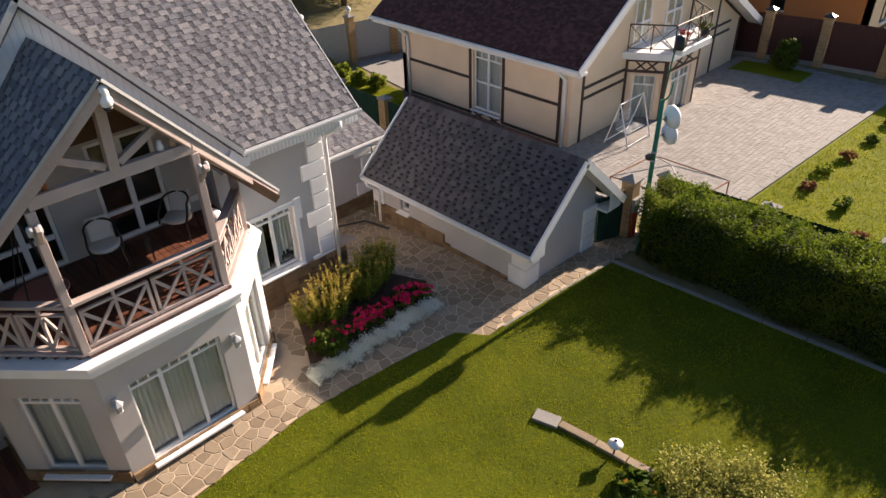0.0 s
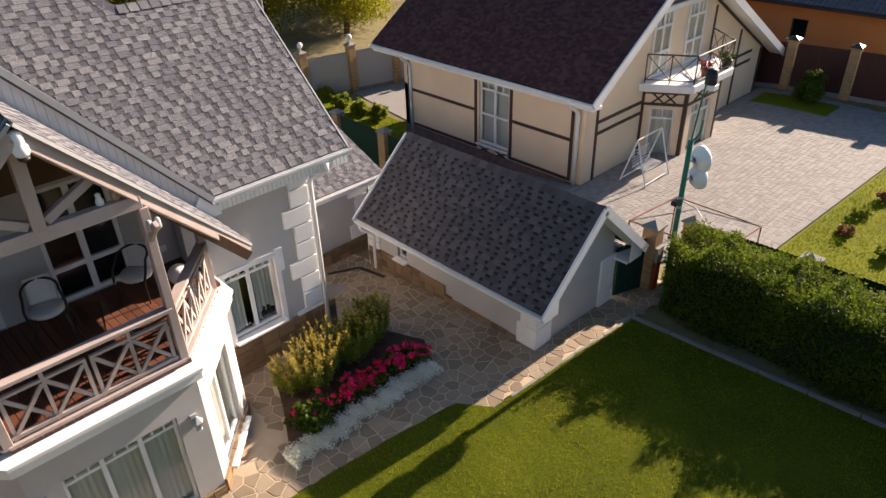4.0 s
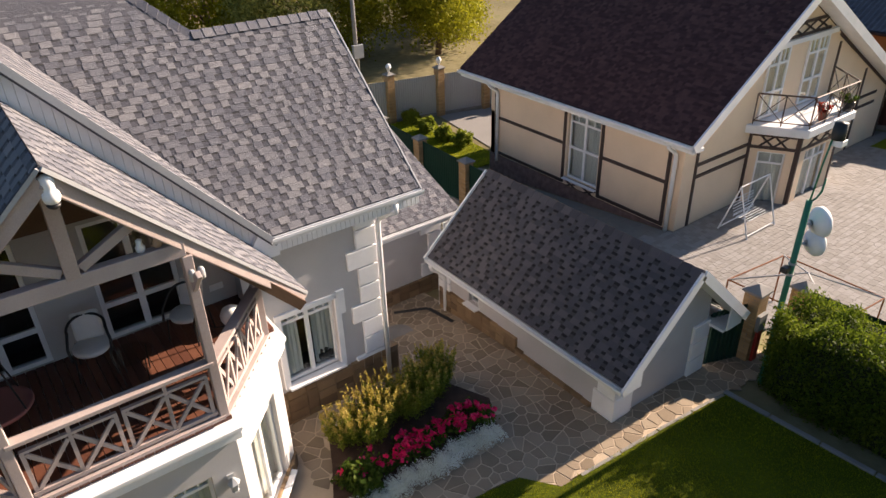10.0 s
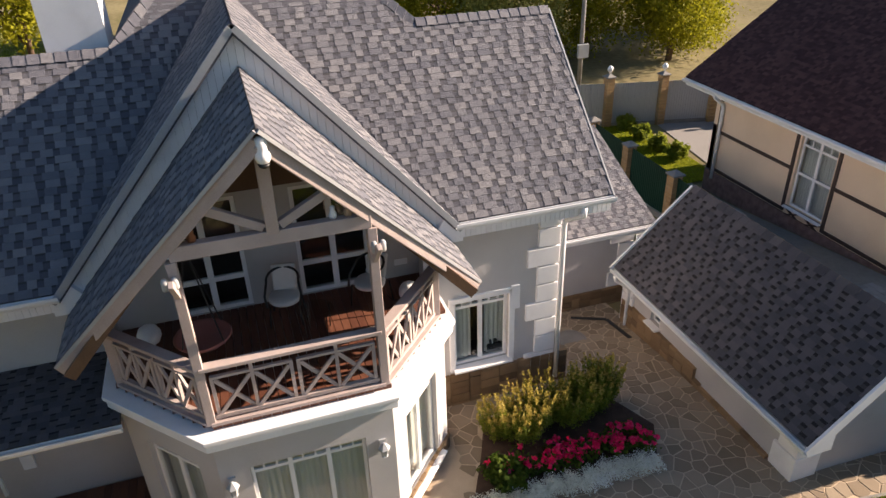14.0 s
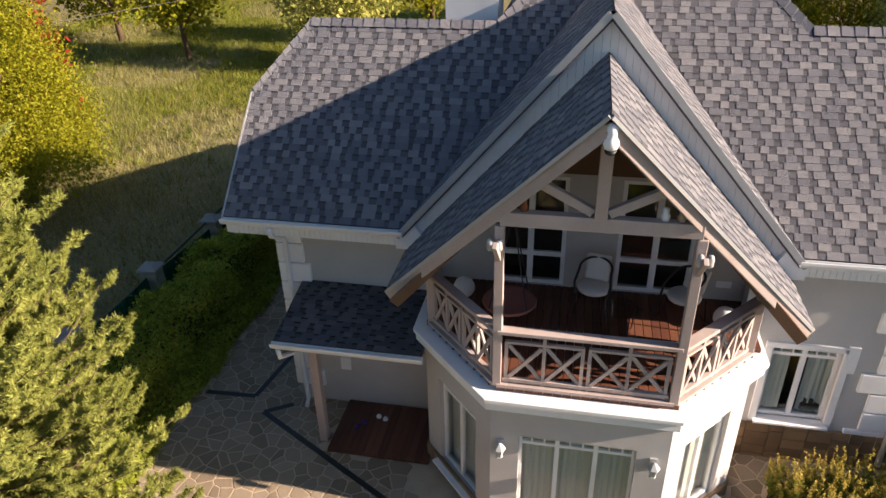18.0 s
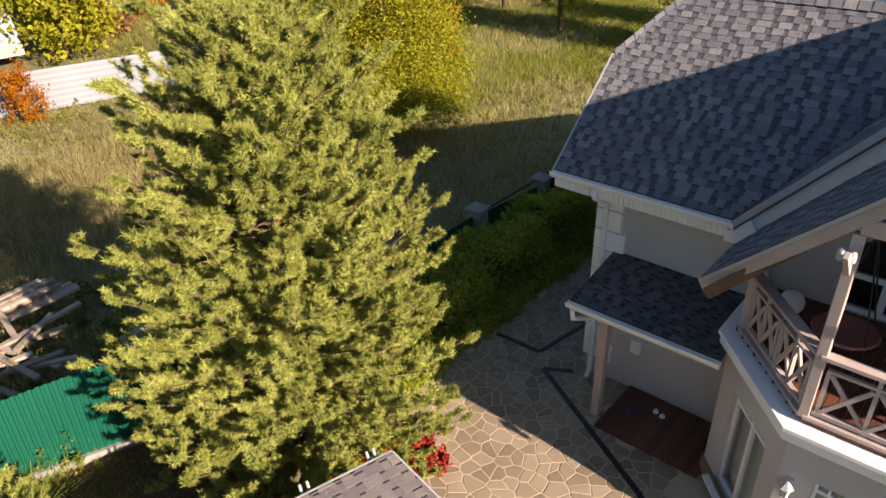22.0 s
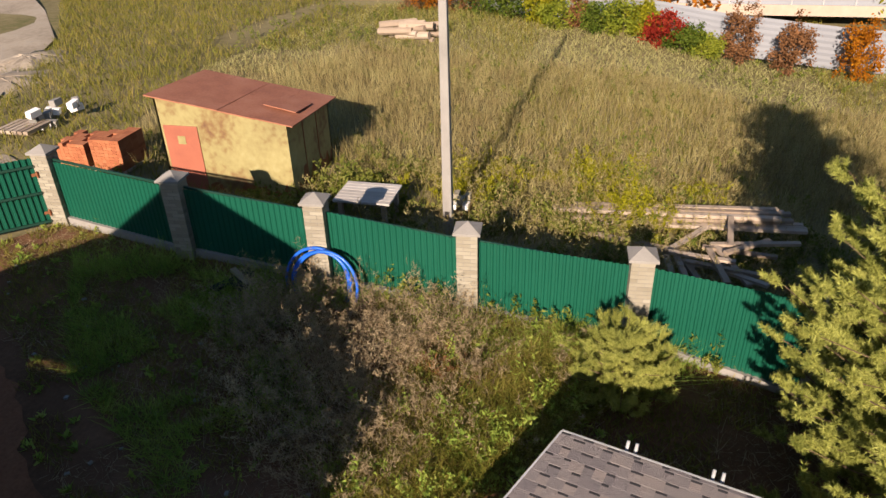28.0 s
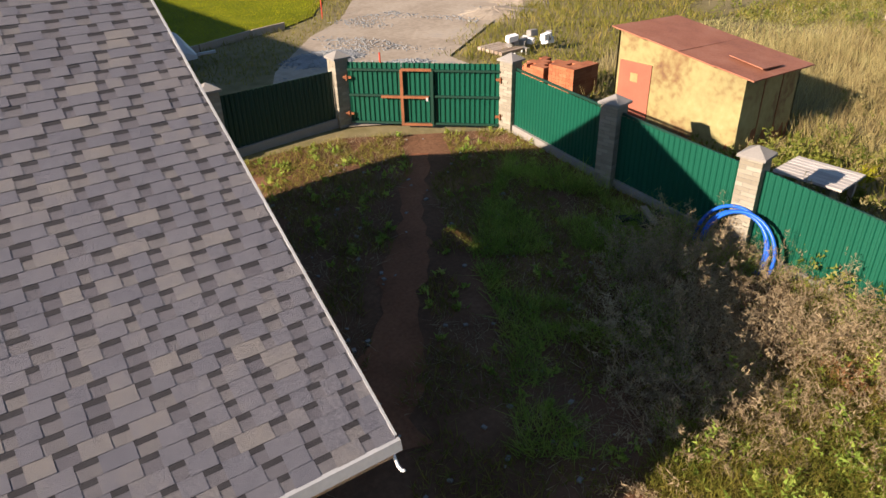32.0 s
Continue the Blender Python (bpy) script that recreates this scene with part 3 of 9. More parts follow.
def window(parent, p, u, n, w, h, cols=(1,), rows=(), top=0.0, muntins=0, sill=True, curtain=True, frame_mat=None, deep=0.12, label="white-framed window with sheer curtains", bar=0.06, room=True):
    """Window set into a wall at its lower left corner p. cols: widths of the lights; rows: cross bars by height; top: height of a barred top light."""
    frame_mat = frame_mat or WHITE
    p, u, n = Vector(p), Vector(u), Vector(n)
    g = Geo()
    c0 = p - n * deep

    bars = []

    def bar_at(a, b, c, d, t=0.07, name="mullion"):
        q = Geo()
        q.obox(c0 + u * (a + b) / 2 + Z * (c + d) / 2, u, n, Z, b - a, t, d - c)
        bars.append((name, q))

    wall_geo(g, c0 + n * 0.035, u, n, w, h, 0.07, [(bar, w - bar, bar, h - bar)])
    tot, k = sum(cols), 0.0
    edges = [0.0]
    for c in cols:
        k += c / tot * w
        edges.append(k)
    for x in edges[1:-1]:
        bar_at(x - bar * 0.7, x + bar * 0.7, bar, h - bar, 0.064)
    for r in rows:
        bar_at(bar, w - bar, r - bar * 0.6, r + bar * 0.6, 0.06)
    if top:
        bar_at(bar, w - bar, h - top - bar * 0.5, h - top + bar * 0.5, 0.058)
        for i in range(len(cols)):
            for j in range(1, muntins + 1):
                x = edges[i] + (edges[i + 1] - edges[i]) * j / (muntins + 1)
                bar_at(x - 0.014, x + 0.014, h - top, h - bar, 0.05, "glazing_bar")
    win = part("window", g, frame_mat, parent, label, bevel=0.006)
    for name, q in bars:
        part(name, q, frame_mat, win)
    for i in range(len(cols)):
        q = Geo()
        q.obox(c0 + u * (edges[i] + edges[i + 1]) / 2 + Z * h / 2, u, n, Z, edges[i + 1] - edges[i] - 0.02, 0.012, h - 0.04)
        ob = part("pane", q, GLASS, win)
        ob.visible_shadow = False
    if sill:
        q = Geo()
        q.obox(p + u * w / 2 + n * 0.05 - Z * 0.03, u, n, Z, w + 0.12, 0.22, 0.05)
        part("sill", q, WHITE, win, bevel=0.008)
    if curtain:
        q = Geo()
        k = max(int(w / 0.035), 6)
        for a0, a1 in ((0.03, w * 0.36), (w * 0.62, w - 0.03)) if curtain == "parted" else ((0.03, w - 0.03),):
            m = max(int((a1 - a0) / 0.03), 4)
            pts = [c0 + u * (a0 + (a1 - a0) * i / m) - n * (0.12 + 0.022 * math.sin(i * 1.9) + 0.012 * math.sin(i * 0.63 + 1)) for i in range(m + 1)]
            q.add([v + Z * 0.03 for v in pts] + [v + Z * (h - 0.02) for v in pts], [(i, i + 1, m + 2 + i, m + 1 + i) for i in range(m)])
        part("curtain", q, CURTAIN, win, "pale sheer curtain in soft folds", smooth=True)
    # near-black box behind the panes; the room's dimness is put into its colour
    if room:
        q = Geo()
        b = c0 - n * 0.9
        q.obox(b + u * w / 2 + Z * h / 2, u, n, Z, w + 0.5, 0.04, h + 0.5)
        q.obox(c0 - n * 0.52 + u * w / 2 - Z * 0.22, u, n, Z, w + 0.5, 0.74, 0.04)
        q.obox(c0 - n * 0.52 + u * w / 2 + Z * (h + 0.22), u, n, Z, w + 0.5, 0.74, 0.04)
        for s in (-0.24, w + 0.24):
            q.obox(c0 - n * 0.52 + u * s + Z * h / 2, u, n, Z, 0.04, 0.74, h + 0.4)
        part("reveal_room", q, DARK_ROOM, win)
    return win


TOOTH_W = (0.13, 0.16, 0.18, 0.21, 0.24)


def shingles(parent, o, u, v, length, lo, hi, mats, expo=0.145, near=None, seed=1, thick=0.009, band=0.045):
    """Laminated shingles in courses on a roof plane: o eave corner, u along the eave, v up the slope, lo and hi the ends of a course
    at a slope distance. mats: course, tooth, single tooth, dark band. near(a, s) picks the teeth that are pieces of their own."""
    rnd = random.Random(seed)
    o, u, v = Vector(o), Vector(u).normalized(), Vector(v).normalized()
    n = u.cross(v).normalized()
    if n.z < 0:
        n = -n
    base, teeth, dark = Geo(), Geo(), Geo()
    singles = []
    for i in range(int(math.ceil(length / expo))):
        s0, s1 = i * expo, min((i + 1) * expo, length)
        a0, a1, b0, b1 = lo(s0), hi(s0), lo(s1), hi(s1)
        if a1 - a0 < 0.05:
            break
        q = [o + u * a0 + v * s0 + n * 0.008, o + u * a1 + v * s0 + n * 0.008, o + u * b1 + v * s1 + n * 0.003, o + u * b0 + v * s1 + n * 0.003,
             o + u * a0 + v * s0 - n * 0.004, o + u * a1 + v * s0 - n * 0.004]
        base.add(q, [(0, 1, 2, 3), (4, 5, 1, 0)])
        k = max(a0, b0) - rnd.random() * 0.25
        end = min(a1, b1)
        while k < end:
            gap = rnd.choice((0.08, 0.1, 0.12, 0.14))
            c0, c1 = max(k, a0, b0), min(k + gap, end)
            if c1 - c0 > 0.03:
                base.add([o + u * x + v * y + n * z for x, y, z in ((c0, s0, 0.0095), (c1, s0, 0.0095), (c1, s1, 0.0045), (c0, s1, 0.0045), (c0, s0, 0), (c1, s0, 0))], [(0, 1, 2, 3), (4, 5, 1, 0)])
            # dark strip atop each gap: the shingle's shadow line, printed in the colour
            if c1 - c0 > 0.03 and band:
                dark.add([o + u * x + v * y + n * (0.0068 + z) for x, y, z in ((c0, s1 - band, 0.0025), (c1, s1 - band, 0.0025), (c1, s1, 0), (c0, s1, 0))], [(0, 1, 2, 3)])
            k += gap
            w = rnd.choice(TOOTH_W)
            c0, c1 = max(k, a0, b0), min(k + w, end)
            if c1 - c0 > 0.03:
                if near and near((c0 + c1) / 2, s0) and c1 - c0 > w - 1e-6 and len(singles) < 300:
                    singles.append((o + u * c0 + v * s0, w))
                else:
                    j = rnd.uniform(-0.002, 0.002)
                    t0, t1 = 0.008 + thick + j, 0.003 + thick * 0.8 + j
                    q = [o + u * c0 + v * s0 + n * t0, o + u * c1 + v * s0 + n * t0, o + u * c1 + v * s1 + n * t1, o + u * c0 + v * s1 + n * t1]
                    q += [o + u * c0 + v * s0, o + u * c1 + v * s0, o + u * c1 + v * s1, o + u * c0 + v * s1]
                    teeth.add(q, [(0, 1, 2, 3), (4, 5, 1, 0), (0, 3, 7, 4), (1, 5, 6, 2)])
            k += w
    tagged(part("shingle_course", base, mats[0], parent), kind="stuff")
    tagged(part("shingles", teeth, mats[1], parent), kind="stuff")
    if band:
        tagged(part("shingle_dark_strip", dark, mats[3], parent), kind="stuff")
    meshes = {}
    rot = Matrix((u, v, n)).transposed().to_4x4()
    for p, w in singles:
        if w not in meshes:
            g = Geo()
            t0, t1 = 0.008 + thick, 0.003 + thick * 0.8
            g.add([(0, 0, t0), (w, 0, t0), (w, expo, t1), (0, expo, t1), (0, 0, 0), (w, 0, 0), (w, expo, 0), (0, expo, 0)], [(0, 1, 2, 3), (4, 5, 1, 0), (0, 3, 7, 4), (1, 5, 6, 2)])
            meshes[w] = make_mesh("shingle", g, mats[2])
        ob = part("shingle", meshes[w], None, parent)
        ob.matrix_local = Matrix.Translation(p) @ rot


def slab(g, pts, thick, mi=0):
    """Roof slab: the outline pushed down along its normal."""
    a, b, c = (Vector(p) for p in pts[:3])
    n = (b - a).cross(c - a).normalized()
    if n.z < 0:
        n = -n
    return g.prism(pts, -n * thick, mi)


def quoins(parent, x, y, z0, z1, sx, sy, sizes=(0.62, 0.4), hgt=0.42, wide=0.55):
    """White corner blocks of uneven length up a wall corner; sx, sy point into the walls."""
    i, z = 0, z0
    while z < z1 - 0.05:
        h = min(hgt, z1 - z)
        a, b = (sizes[0], sizes[1]) if i % 3 == 0 else (sizes[1], sizes[1] * 0.8)
        g = Geo()
        g.box((min(x - 0.06 * sx, x + a * sx), min(y - 0.06 * sy, y + b * sy), z + 0.012), (max(x - 0.06 * sx, x + a * sx), max(y - 0.06 * sy, y + b * sy), z + h - 0.012))
        part("quoin", g, WHITE, parent, bevel=0.015)
        z += h
        i += 1


def gutter(parent, p, q, drop=0.11, out=0.1, away=(0, -1, 0), mat=None):
    g = Geo()
    p, q, w = Vector(p), Vector(q), Vector(away)
    prof = [(0, 0), (0, -drop), (out * 0.7, -drop), (out, -drop * 0.45), (out, 0), (out - 0.015, 0), (out - 0.015, -drop * 0.4), (out * 0.65, -drop + 0.015), (0.015, -drop + 0.015), (0.015, 0)]
    g.prism([p + w * a + Z * b for a, b in prof], q - p)
    return part("gutter", g, mat or WHITE_METAL, parent)


def downpipe(parent, pts, r=0.05, mat=None):
    g = Geo()
    g.tube(pts, r, 10)
    return part("downpipe", g, mat or WHITE_METAL, parent, smooth=True)


# ---- the land ----
def land():
    xs = np.concatenate([np.linspace(-600, -60, 14)[:-1], np.arange(-60, 60.1, 1.5), np.linspace(60, 600, 14)[1:]])
    ys = np.concatenate([np.linspace(-600, -50, 14)[:-1], np.arange(-50, 80.1, 1.5), np.linspace(80, 700, 14)[1:]])
    gx, gy = np.meshgrid(xs, ys)
    z = np.array([[ground_z(x, y) for x in xs] for y in ys]) - 0.03
    far = (np.abs(gx + 8) > 14) & (gx < -8)
    z = z + far * 0.12 * np.sin(gx * 0.31) * np.sin(gy * 0.27)
    n = len(xs)
    k = np.array([(j * n + i, j * n + i + 1, (j + 1) * n + i + 1, (j + 1) * n + i) for j in range(len(ys) - 1) for i in range(n - 1)])
    me = fast_mesh("ground", np.stack([gx, gy, z], -1).reshape(-1, 3), k, MEADOW, 4)
    tagged(new("ground", me), "open meadow ground with green and straw patches", "ground", kind="structure")


land()
PAVED = [(-4.2, 19.5), (-4.2, 11.8), (-3.4, 8.8), (-0.8, 7.6), (3.0, 7.6), (3.0, 10.05), (5.55, 10.28), (7.9, 10.04), (9.45, 9.8), (9.92, 9.18), (12.9, 8.96), (14.45, 8.86), (16.6, 8.7), (16.6, 9.9), (12.0, 9.9), (12.0, 20), (-1.8, 20), (-1.8, 19.5)]
BED = [(6.3, 10.95), (9.9, 10.8), (10.4, 11.7), (9.9, 12.9), (7.3, 13.0), (6.9, 12.1)]
LAWN_EDGE = [(3.0, -8), (15.6, -8), (15.0, 1.0), (14.42, 8.82), (12.9, 8.92), (9.92, 9.13), (9.47, 9.75), (7.9, 10.0), (5.55, 10.24), (3.0, 10.0)]
sheet("pavement", PAVED, JOINT, 0.02, "sandy joints under the flagstone paving", step=0.4)
sheet("lawn", LAWN_EDGE, LAWN, 0.042, "mown green lawn beside the paving", step=0.5)
sheet("flower_bed_soil", BED, BARK_MULCH, 0.05, "dark bark mulch in the flower bed")
YARD = [(-6.4, 6.8), (-2.9, 7.6), (-0.5, 3.2), (2.2, 1.0), (2.4, -12), (-4.8, -10.6), (-8.0, -8.4), (-7.3, -4.7)]
sheet("yard_soil", YARD, SOIL, 0.005, "bare brown soil of the neglected yard")
sheet("track", [(-4.6, -11.6), (-8.2, -9.3), (-10.4, -11.0), (-11.3, -12.7), (-11.6, -14.6), (-15.9, -17.2), (-19.9, -19.4), (-24, -21.5), (-30, -27), (-46, -44), (-36, -52), (-25, -39.3), (-17.9, -28.8), (-12.1, -22.0), (-9.7, -20.3), (-6.4, -16.9), (-4.4, -13.6)], SAND, 0.02, "sandy rubble track outside the gate")
sheet("neighbour_paving", [(17.7, 26), (17.7, 8.2), (34.0, 7.3), (34.2, 14.8), (20.3, 14.8), (20.3, 26)], MORTAR, 0.0, "bedding under the concrete pavers")
sheet("drive", [(21.8, 23.5), (34, 24), (34, 30), (23, 31.2)], PAVER, 0.0, "paved drive behind the neighbouring house")
sheet("neighbour_lawn", [(17.2, 8.1), (17.2, -20), (46, -20), (46, 6.2), (34.0, 7.2)], PALE_LAWN, 0.015, "sunny mown lawn of the neighbouring plot")
sheet("back_lawn", [(17.5, 24), (21.7, 24), (22.0, 31.0), (18.6, 31.8)], PALE_LAWN, 0.02, "small lawn with round shrubs")
sheet("far_lawn", [(2.0, -20.5), (-5.8, -21.3), (-8.2, -22.1), (-9.8, -22.4), (-11.7, -23.5), (-15.0, -27.6), (-20.7, -36.1), (-26, -45), (-10, -52), (10, -40), (10, -22)], PALE_LAWN, 0.02, "shaded lawn beyond the corner fence")


# ---- the grey house ----
house = thing("house", "grey plastered house with white quoins and grey shingle roof", "house")


def build_house():
    # walls
    g = Geo()
    wall_geo(g, (-1.9, 13.75, -0.35), X, -Y, 3.0, 4.65, 0.3)
    part("front_wall", g, PLASTER, house)
    g = Geo()
    wall_geo(g, (6.4, 13.75, -0.35), X, -Y, 2.7, 4.65, 0.3, [(0.58, 1.72, 1.2, 2.8)])
    part("front_wall", g, PLASTER, house)
    g = Geo()
    wall_geo(g, (9.1, 14.05, -0.9), Y, X, 4.3, 5.2, 0.3)
    part("side_wall", g, PLASTER, house)
    g = Geo()
    g.prism([(9.1, 13.75, 4.3), (9.1, 18.65, 4.3), (9.1, 16.2, 7.1)], (-0.3, 0, 0))
    part("gable_wall", g, PLASTER, house)
    g = Geo()
    wall_geo(g, (-1.9, 18.35, -0.9), -Y, -X, 4.3, 5.2, 0.3)
    part("side_wall", g, PLASTER, house)
    g = Geo()
    g.prism([(-1.9, 13.75, 4.3), (-1.9, 18.65, 4.3), (-1.9, 17.2, 6.2), (-1.9, 15.2, 6.2)], (0.3, 0, 0))
    part("gable_wall", g, PLASTER, house)
    g = Geo()
    wall_geo(g, (9.1, 18.65, -0.9), -X, Y, 11.0, 5.2, 0.3)
    part("back_wall", g, PLASTER, house)
    # the wall behind the balcony, with two pairs of glazed doors
    g = Geo()
    wall_geo(g, (2.0, 14.15, 3.0), X, -Y, 3.6, 2.26, 0.25, [(0.1, 1.34, 0.06, 2.2), (2.22, 3.51, 0.06, 2.2)])
    part("balcony_wall", g, PLASTER, house)
    g = Geo()
    g.prism([(0.8, 14.15, 3.0), (2.0, 14.15, 3.0), (2.0, 14.15, 5.26), (0.8, 14.15, 3.95)], (0, 0.25, 0))
    part("balcony_wall", g, PLASTER, house)
    g = Geo()
    g.prism([(5.6, 14.15, 3.0), (6.8, 14.15, 3.0), (6.8, 14.15, 3.85), (5.6, 14.15, 5.2)], (0, 0.25, 0))
    part("balcony_wall", g, PLASTER, house)
    g = Geo()
    g.prism([(2.0, 14.15, 5.262), (5.6, 14.15, 5.262), (3.75, 14.15, 7.25)], (0, 0.25, 0))
    part("gable_boarding", g, DARK_WOOD, house, "dark boarded gable under the canopy")
    for x, w in ((2.1, 1.24), (4.22, 1.29)):
        window(house, (x, 14.15, 3.06), X, -Y, w, 2.14, (1, 1), rows=(0.62,), sill=False, curtain=False, label="white glazed double balcony door", bar=0.075, deep=0.06)
    # bay
    B = [(1.1, 13.75), (1.1, 12.6), (2.43, 11.16), (5.09, 11.16), (6.4, 12.6), (6.4, 13.75)]
    holes = {1: [(0.42, 1.55, 0.62, 2.5)], 2: [(0.44, 2.2, 0.55, 2.5)], 3: [(0.4, 1.54, 0.62, 2.5)]}
    for i in range(5):
        p, q = Vector((*B[i], -0.35)), Vector((*B[i + 1], -0.35))
        u = (q - p).normalized()
        n = Vector((u.y, -u.x, 0))
        g = Geo()
        wall_geo(g, p, u, n, (q - p).length, 3.02, 0.28, holes.get(i, ()))
        part("bay_wall", g, PLASTER, house)
        for h in holes.get(i, ()):
            cols = (1, 1, 1) if i == 2 else (1, 1)
            window(house, p + u * h[0] + Z * h[2], u, n, h[1] - h[0], h[3] - h[2], cols, top=0.2, muntins=2, curtain=True, label="white bay window with barred top lights and sheer curtains", bar=0.05)
        # stone plinth
        s = Geo()
        L = (q - p).length
        rnd = random.Random(50 + i)
        x = 0.0
        while x < L - 0.02:
            w = min(rnd.uniform(0.16, 0.42), L - x)
            top = 0.36 if i != 2 else 0.26
            zz = 0.0
            while zz < top + 0.3:
                hh = min(rnd.uniform(0.12, 0.26), top + 0.32 - zz)
                s.obox(p + u * (x + w / 2) + Z * (zz + hh / 2) + n * 0.02, u, n, Z, w - 0.014, 0.05 + rnd.uniform(0, 0.02), hh - 0.014)
                zz += hh
            x += w
        tagged(part("stone_facing", s, RUBBLE, house, "irregular brown stone plinth"), kind="stuff")

    def offset(d):
        out = []
        for i in range(6):
            if i in (0, 5):
                out.append((B[i][0] + (-d if i == 0 else d), B[i][1]))
            elif i in (1, 4):
                out.append((B[i][0] + (-d if i == 1 else d), B[i][1] - d * 0.38))
            else:
                out.append((B[i][0] + (-d * 0.42 if i == 2 else d * 0.42), B[i][1] - d))
        return out

    for z0, z1, d in ((2.67, 2.74, 0.07), (2.74, 2.9, 0.15), (2.9, 2.97, 0.19)):
        g = Geo()
        g.prism([(x, y, z0) for x, y in offset(d)], (0, 0, z1 - z0 - 0.001))
        part("white_ledge", g, WHITE, house, "broad white cornice round the bay", bevel=0.01)
    # balcony deck boards
    x = 1.12
    while x < 6.38:
        y0 = 11.14
        if x < 2.43:
            y0 = 12.6 - (x - 1.1) / 1.33 * 1.44
        elif x > 5.09:
            y0 = 11.16 + (x + 0.138 - 5.09) / 1.31 * 1.44
        g = Geo()
        g.box((x + 0.004, y0 + 0.07, 2.975), (x + 0.132, 14.14, 3.05))
        part("deck_board", g, DECK, house)
        x += 0.138
    # timber balcony frame
    P = [(1.22, 12.66), (2.5, 11.27), (5.03, 11.27), (6.28, 12.66)]
    for i, (x, y) in enumerate(P):
        top = 5.72 if i in (1, 2) else 4.35
        g = Geo()
        g.box((x - 0.065, y - 0.065, 3.05), (x + 0.065, y + 0.065, top))
        part("balcony_post", g, TIMBER, house, bevel=0.01)
        if i in (1, 2):
            s = -1 if i == 1 else 1
            g = Geo()
            g.beam((x, y, 5.2), (x + s * 0.03, y - 0.28, 5.55), 0.07, 0.1)
            part("bracket", g, TIMBER, house, bevel=0.01)
    for a, b in zip(P, P[1:]):
        a, b = Vector((*a, 0)), Vector((*b, 0))
        d = (b - a).normalized()
        nn = Vector((d.y, -d.x, 0))
        L = (b - a).length
        g = Geo()
        g.beam(a + Z * 4.03, b + Z * 4.03, 0.17, 0.06)
        part("handrail", g, TIMBER, house, bevel=0.008)
        g = Geo()
        g.beam(a + Z * 3.16 + d * 0.08, b + Z * 3.16 - d * 0.08, 0.07, 0.06)
        part("rail_bar", g, TIMBER, house)
        for k in (0, 1):
            s0, s1 = 0.13 + k * (L - 0.16) / 2, 0.03 + (k + 1) * (L - 0.16) / 2
            m = (s0 + s1) / 2
            for s in (s0, m, s1):
                g = Geo()
                g.beam(a + d * s + Z * 3.1, a + d * s + Z * (4.0 if s == m else 3.84), 0.05, 0.05, d)
                part("baluster", g, TIMBER, house)
            g = Geo()
            g.beam(a + d * (s0 - 0.02) + Z * 3.84, a + d * (s1 + 0.02) + Z * 3.84, 0.058, 0.04)
            part("rail_bar", g, TIMBER, house)
            for q0, q1 in ((s0, m), (m, s1)):
                for z0, z1, o in ((3.2, 3.78, 0.012), (3.78, 3.2, -0.012)):
                    g = Geo()
                    g.beam(a + d * (q0 + 0.03) + Z * z0 + nn * o, a + d * (q1 - 0.03) + Z * z1 + nn * o, 0.035, 0.055)
                    part("cross_brace", g, TIMBER, house)
    g = Geo()
    for a, b in zip(P, P[1:]):
        g.beam((*a, 3.075), (*b, 3.075), 0.18, 0.05)
    part("sole_plate", g, TIMBER, house)
    # canopy truss
    g = Geo()
    g.beam((2.5, 11.27, 5.83), (5.03, 11.27, 5.83), 0.14, 0.2)
    part("tie_beam", g, TIMBER, house, bevel=0.01)
    g = Geo()
    g.beam((3.77, 11.27, 5.9), (3.77, 11.05, 7.35), 0.16, 0.16, Y)
    part("king_post", g, TIMBER, house, bevel=0.01)
    for s in (-1, 1):
        g = Geo()
        g.beam((3.77 + s * 0.1, 11.27, 5.98), (3.77 + s * 0.92, 11.27, 6.42), 0.1, 0.12)
        part("truss_brace", g, TIMBER, house, bevel=0.01)
        g = Geo()
        g.beam((3.75, 10.74, 7.3), (3.75 + s * 3.05, 12.03, 3.95), 0.12, 0.2, Z)
        part("barge_beam", g, TIMBER, house, bevel=0.012)
        g = Geo()
        g.beam((3.75 + s * 0.06, 11.27, 7.18), (3.75 + s * 2.85, 12.05, 4.1), 0.14, 0.2, Z)
        part("rafter", g, TIMBER, house, bevel=0.01)
        for k in range(4):
            y = 11.75 + k * 0.55
            g = Geo()
            g.beam((3.75, y, 7.2), (3.75 + s * 2.9, y, 4.0), 0.08, 0.16, Z)
            part("rafter", g, DARK_WOOD, house)


build_house()


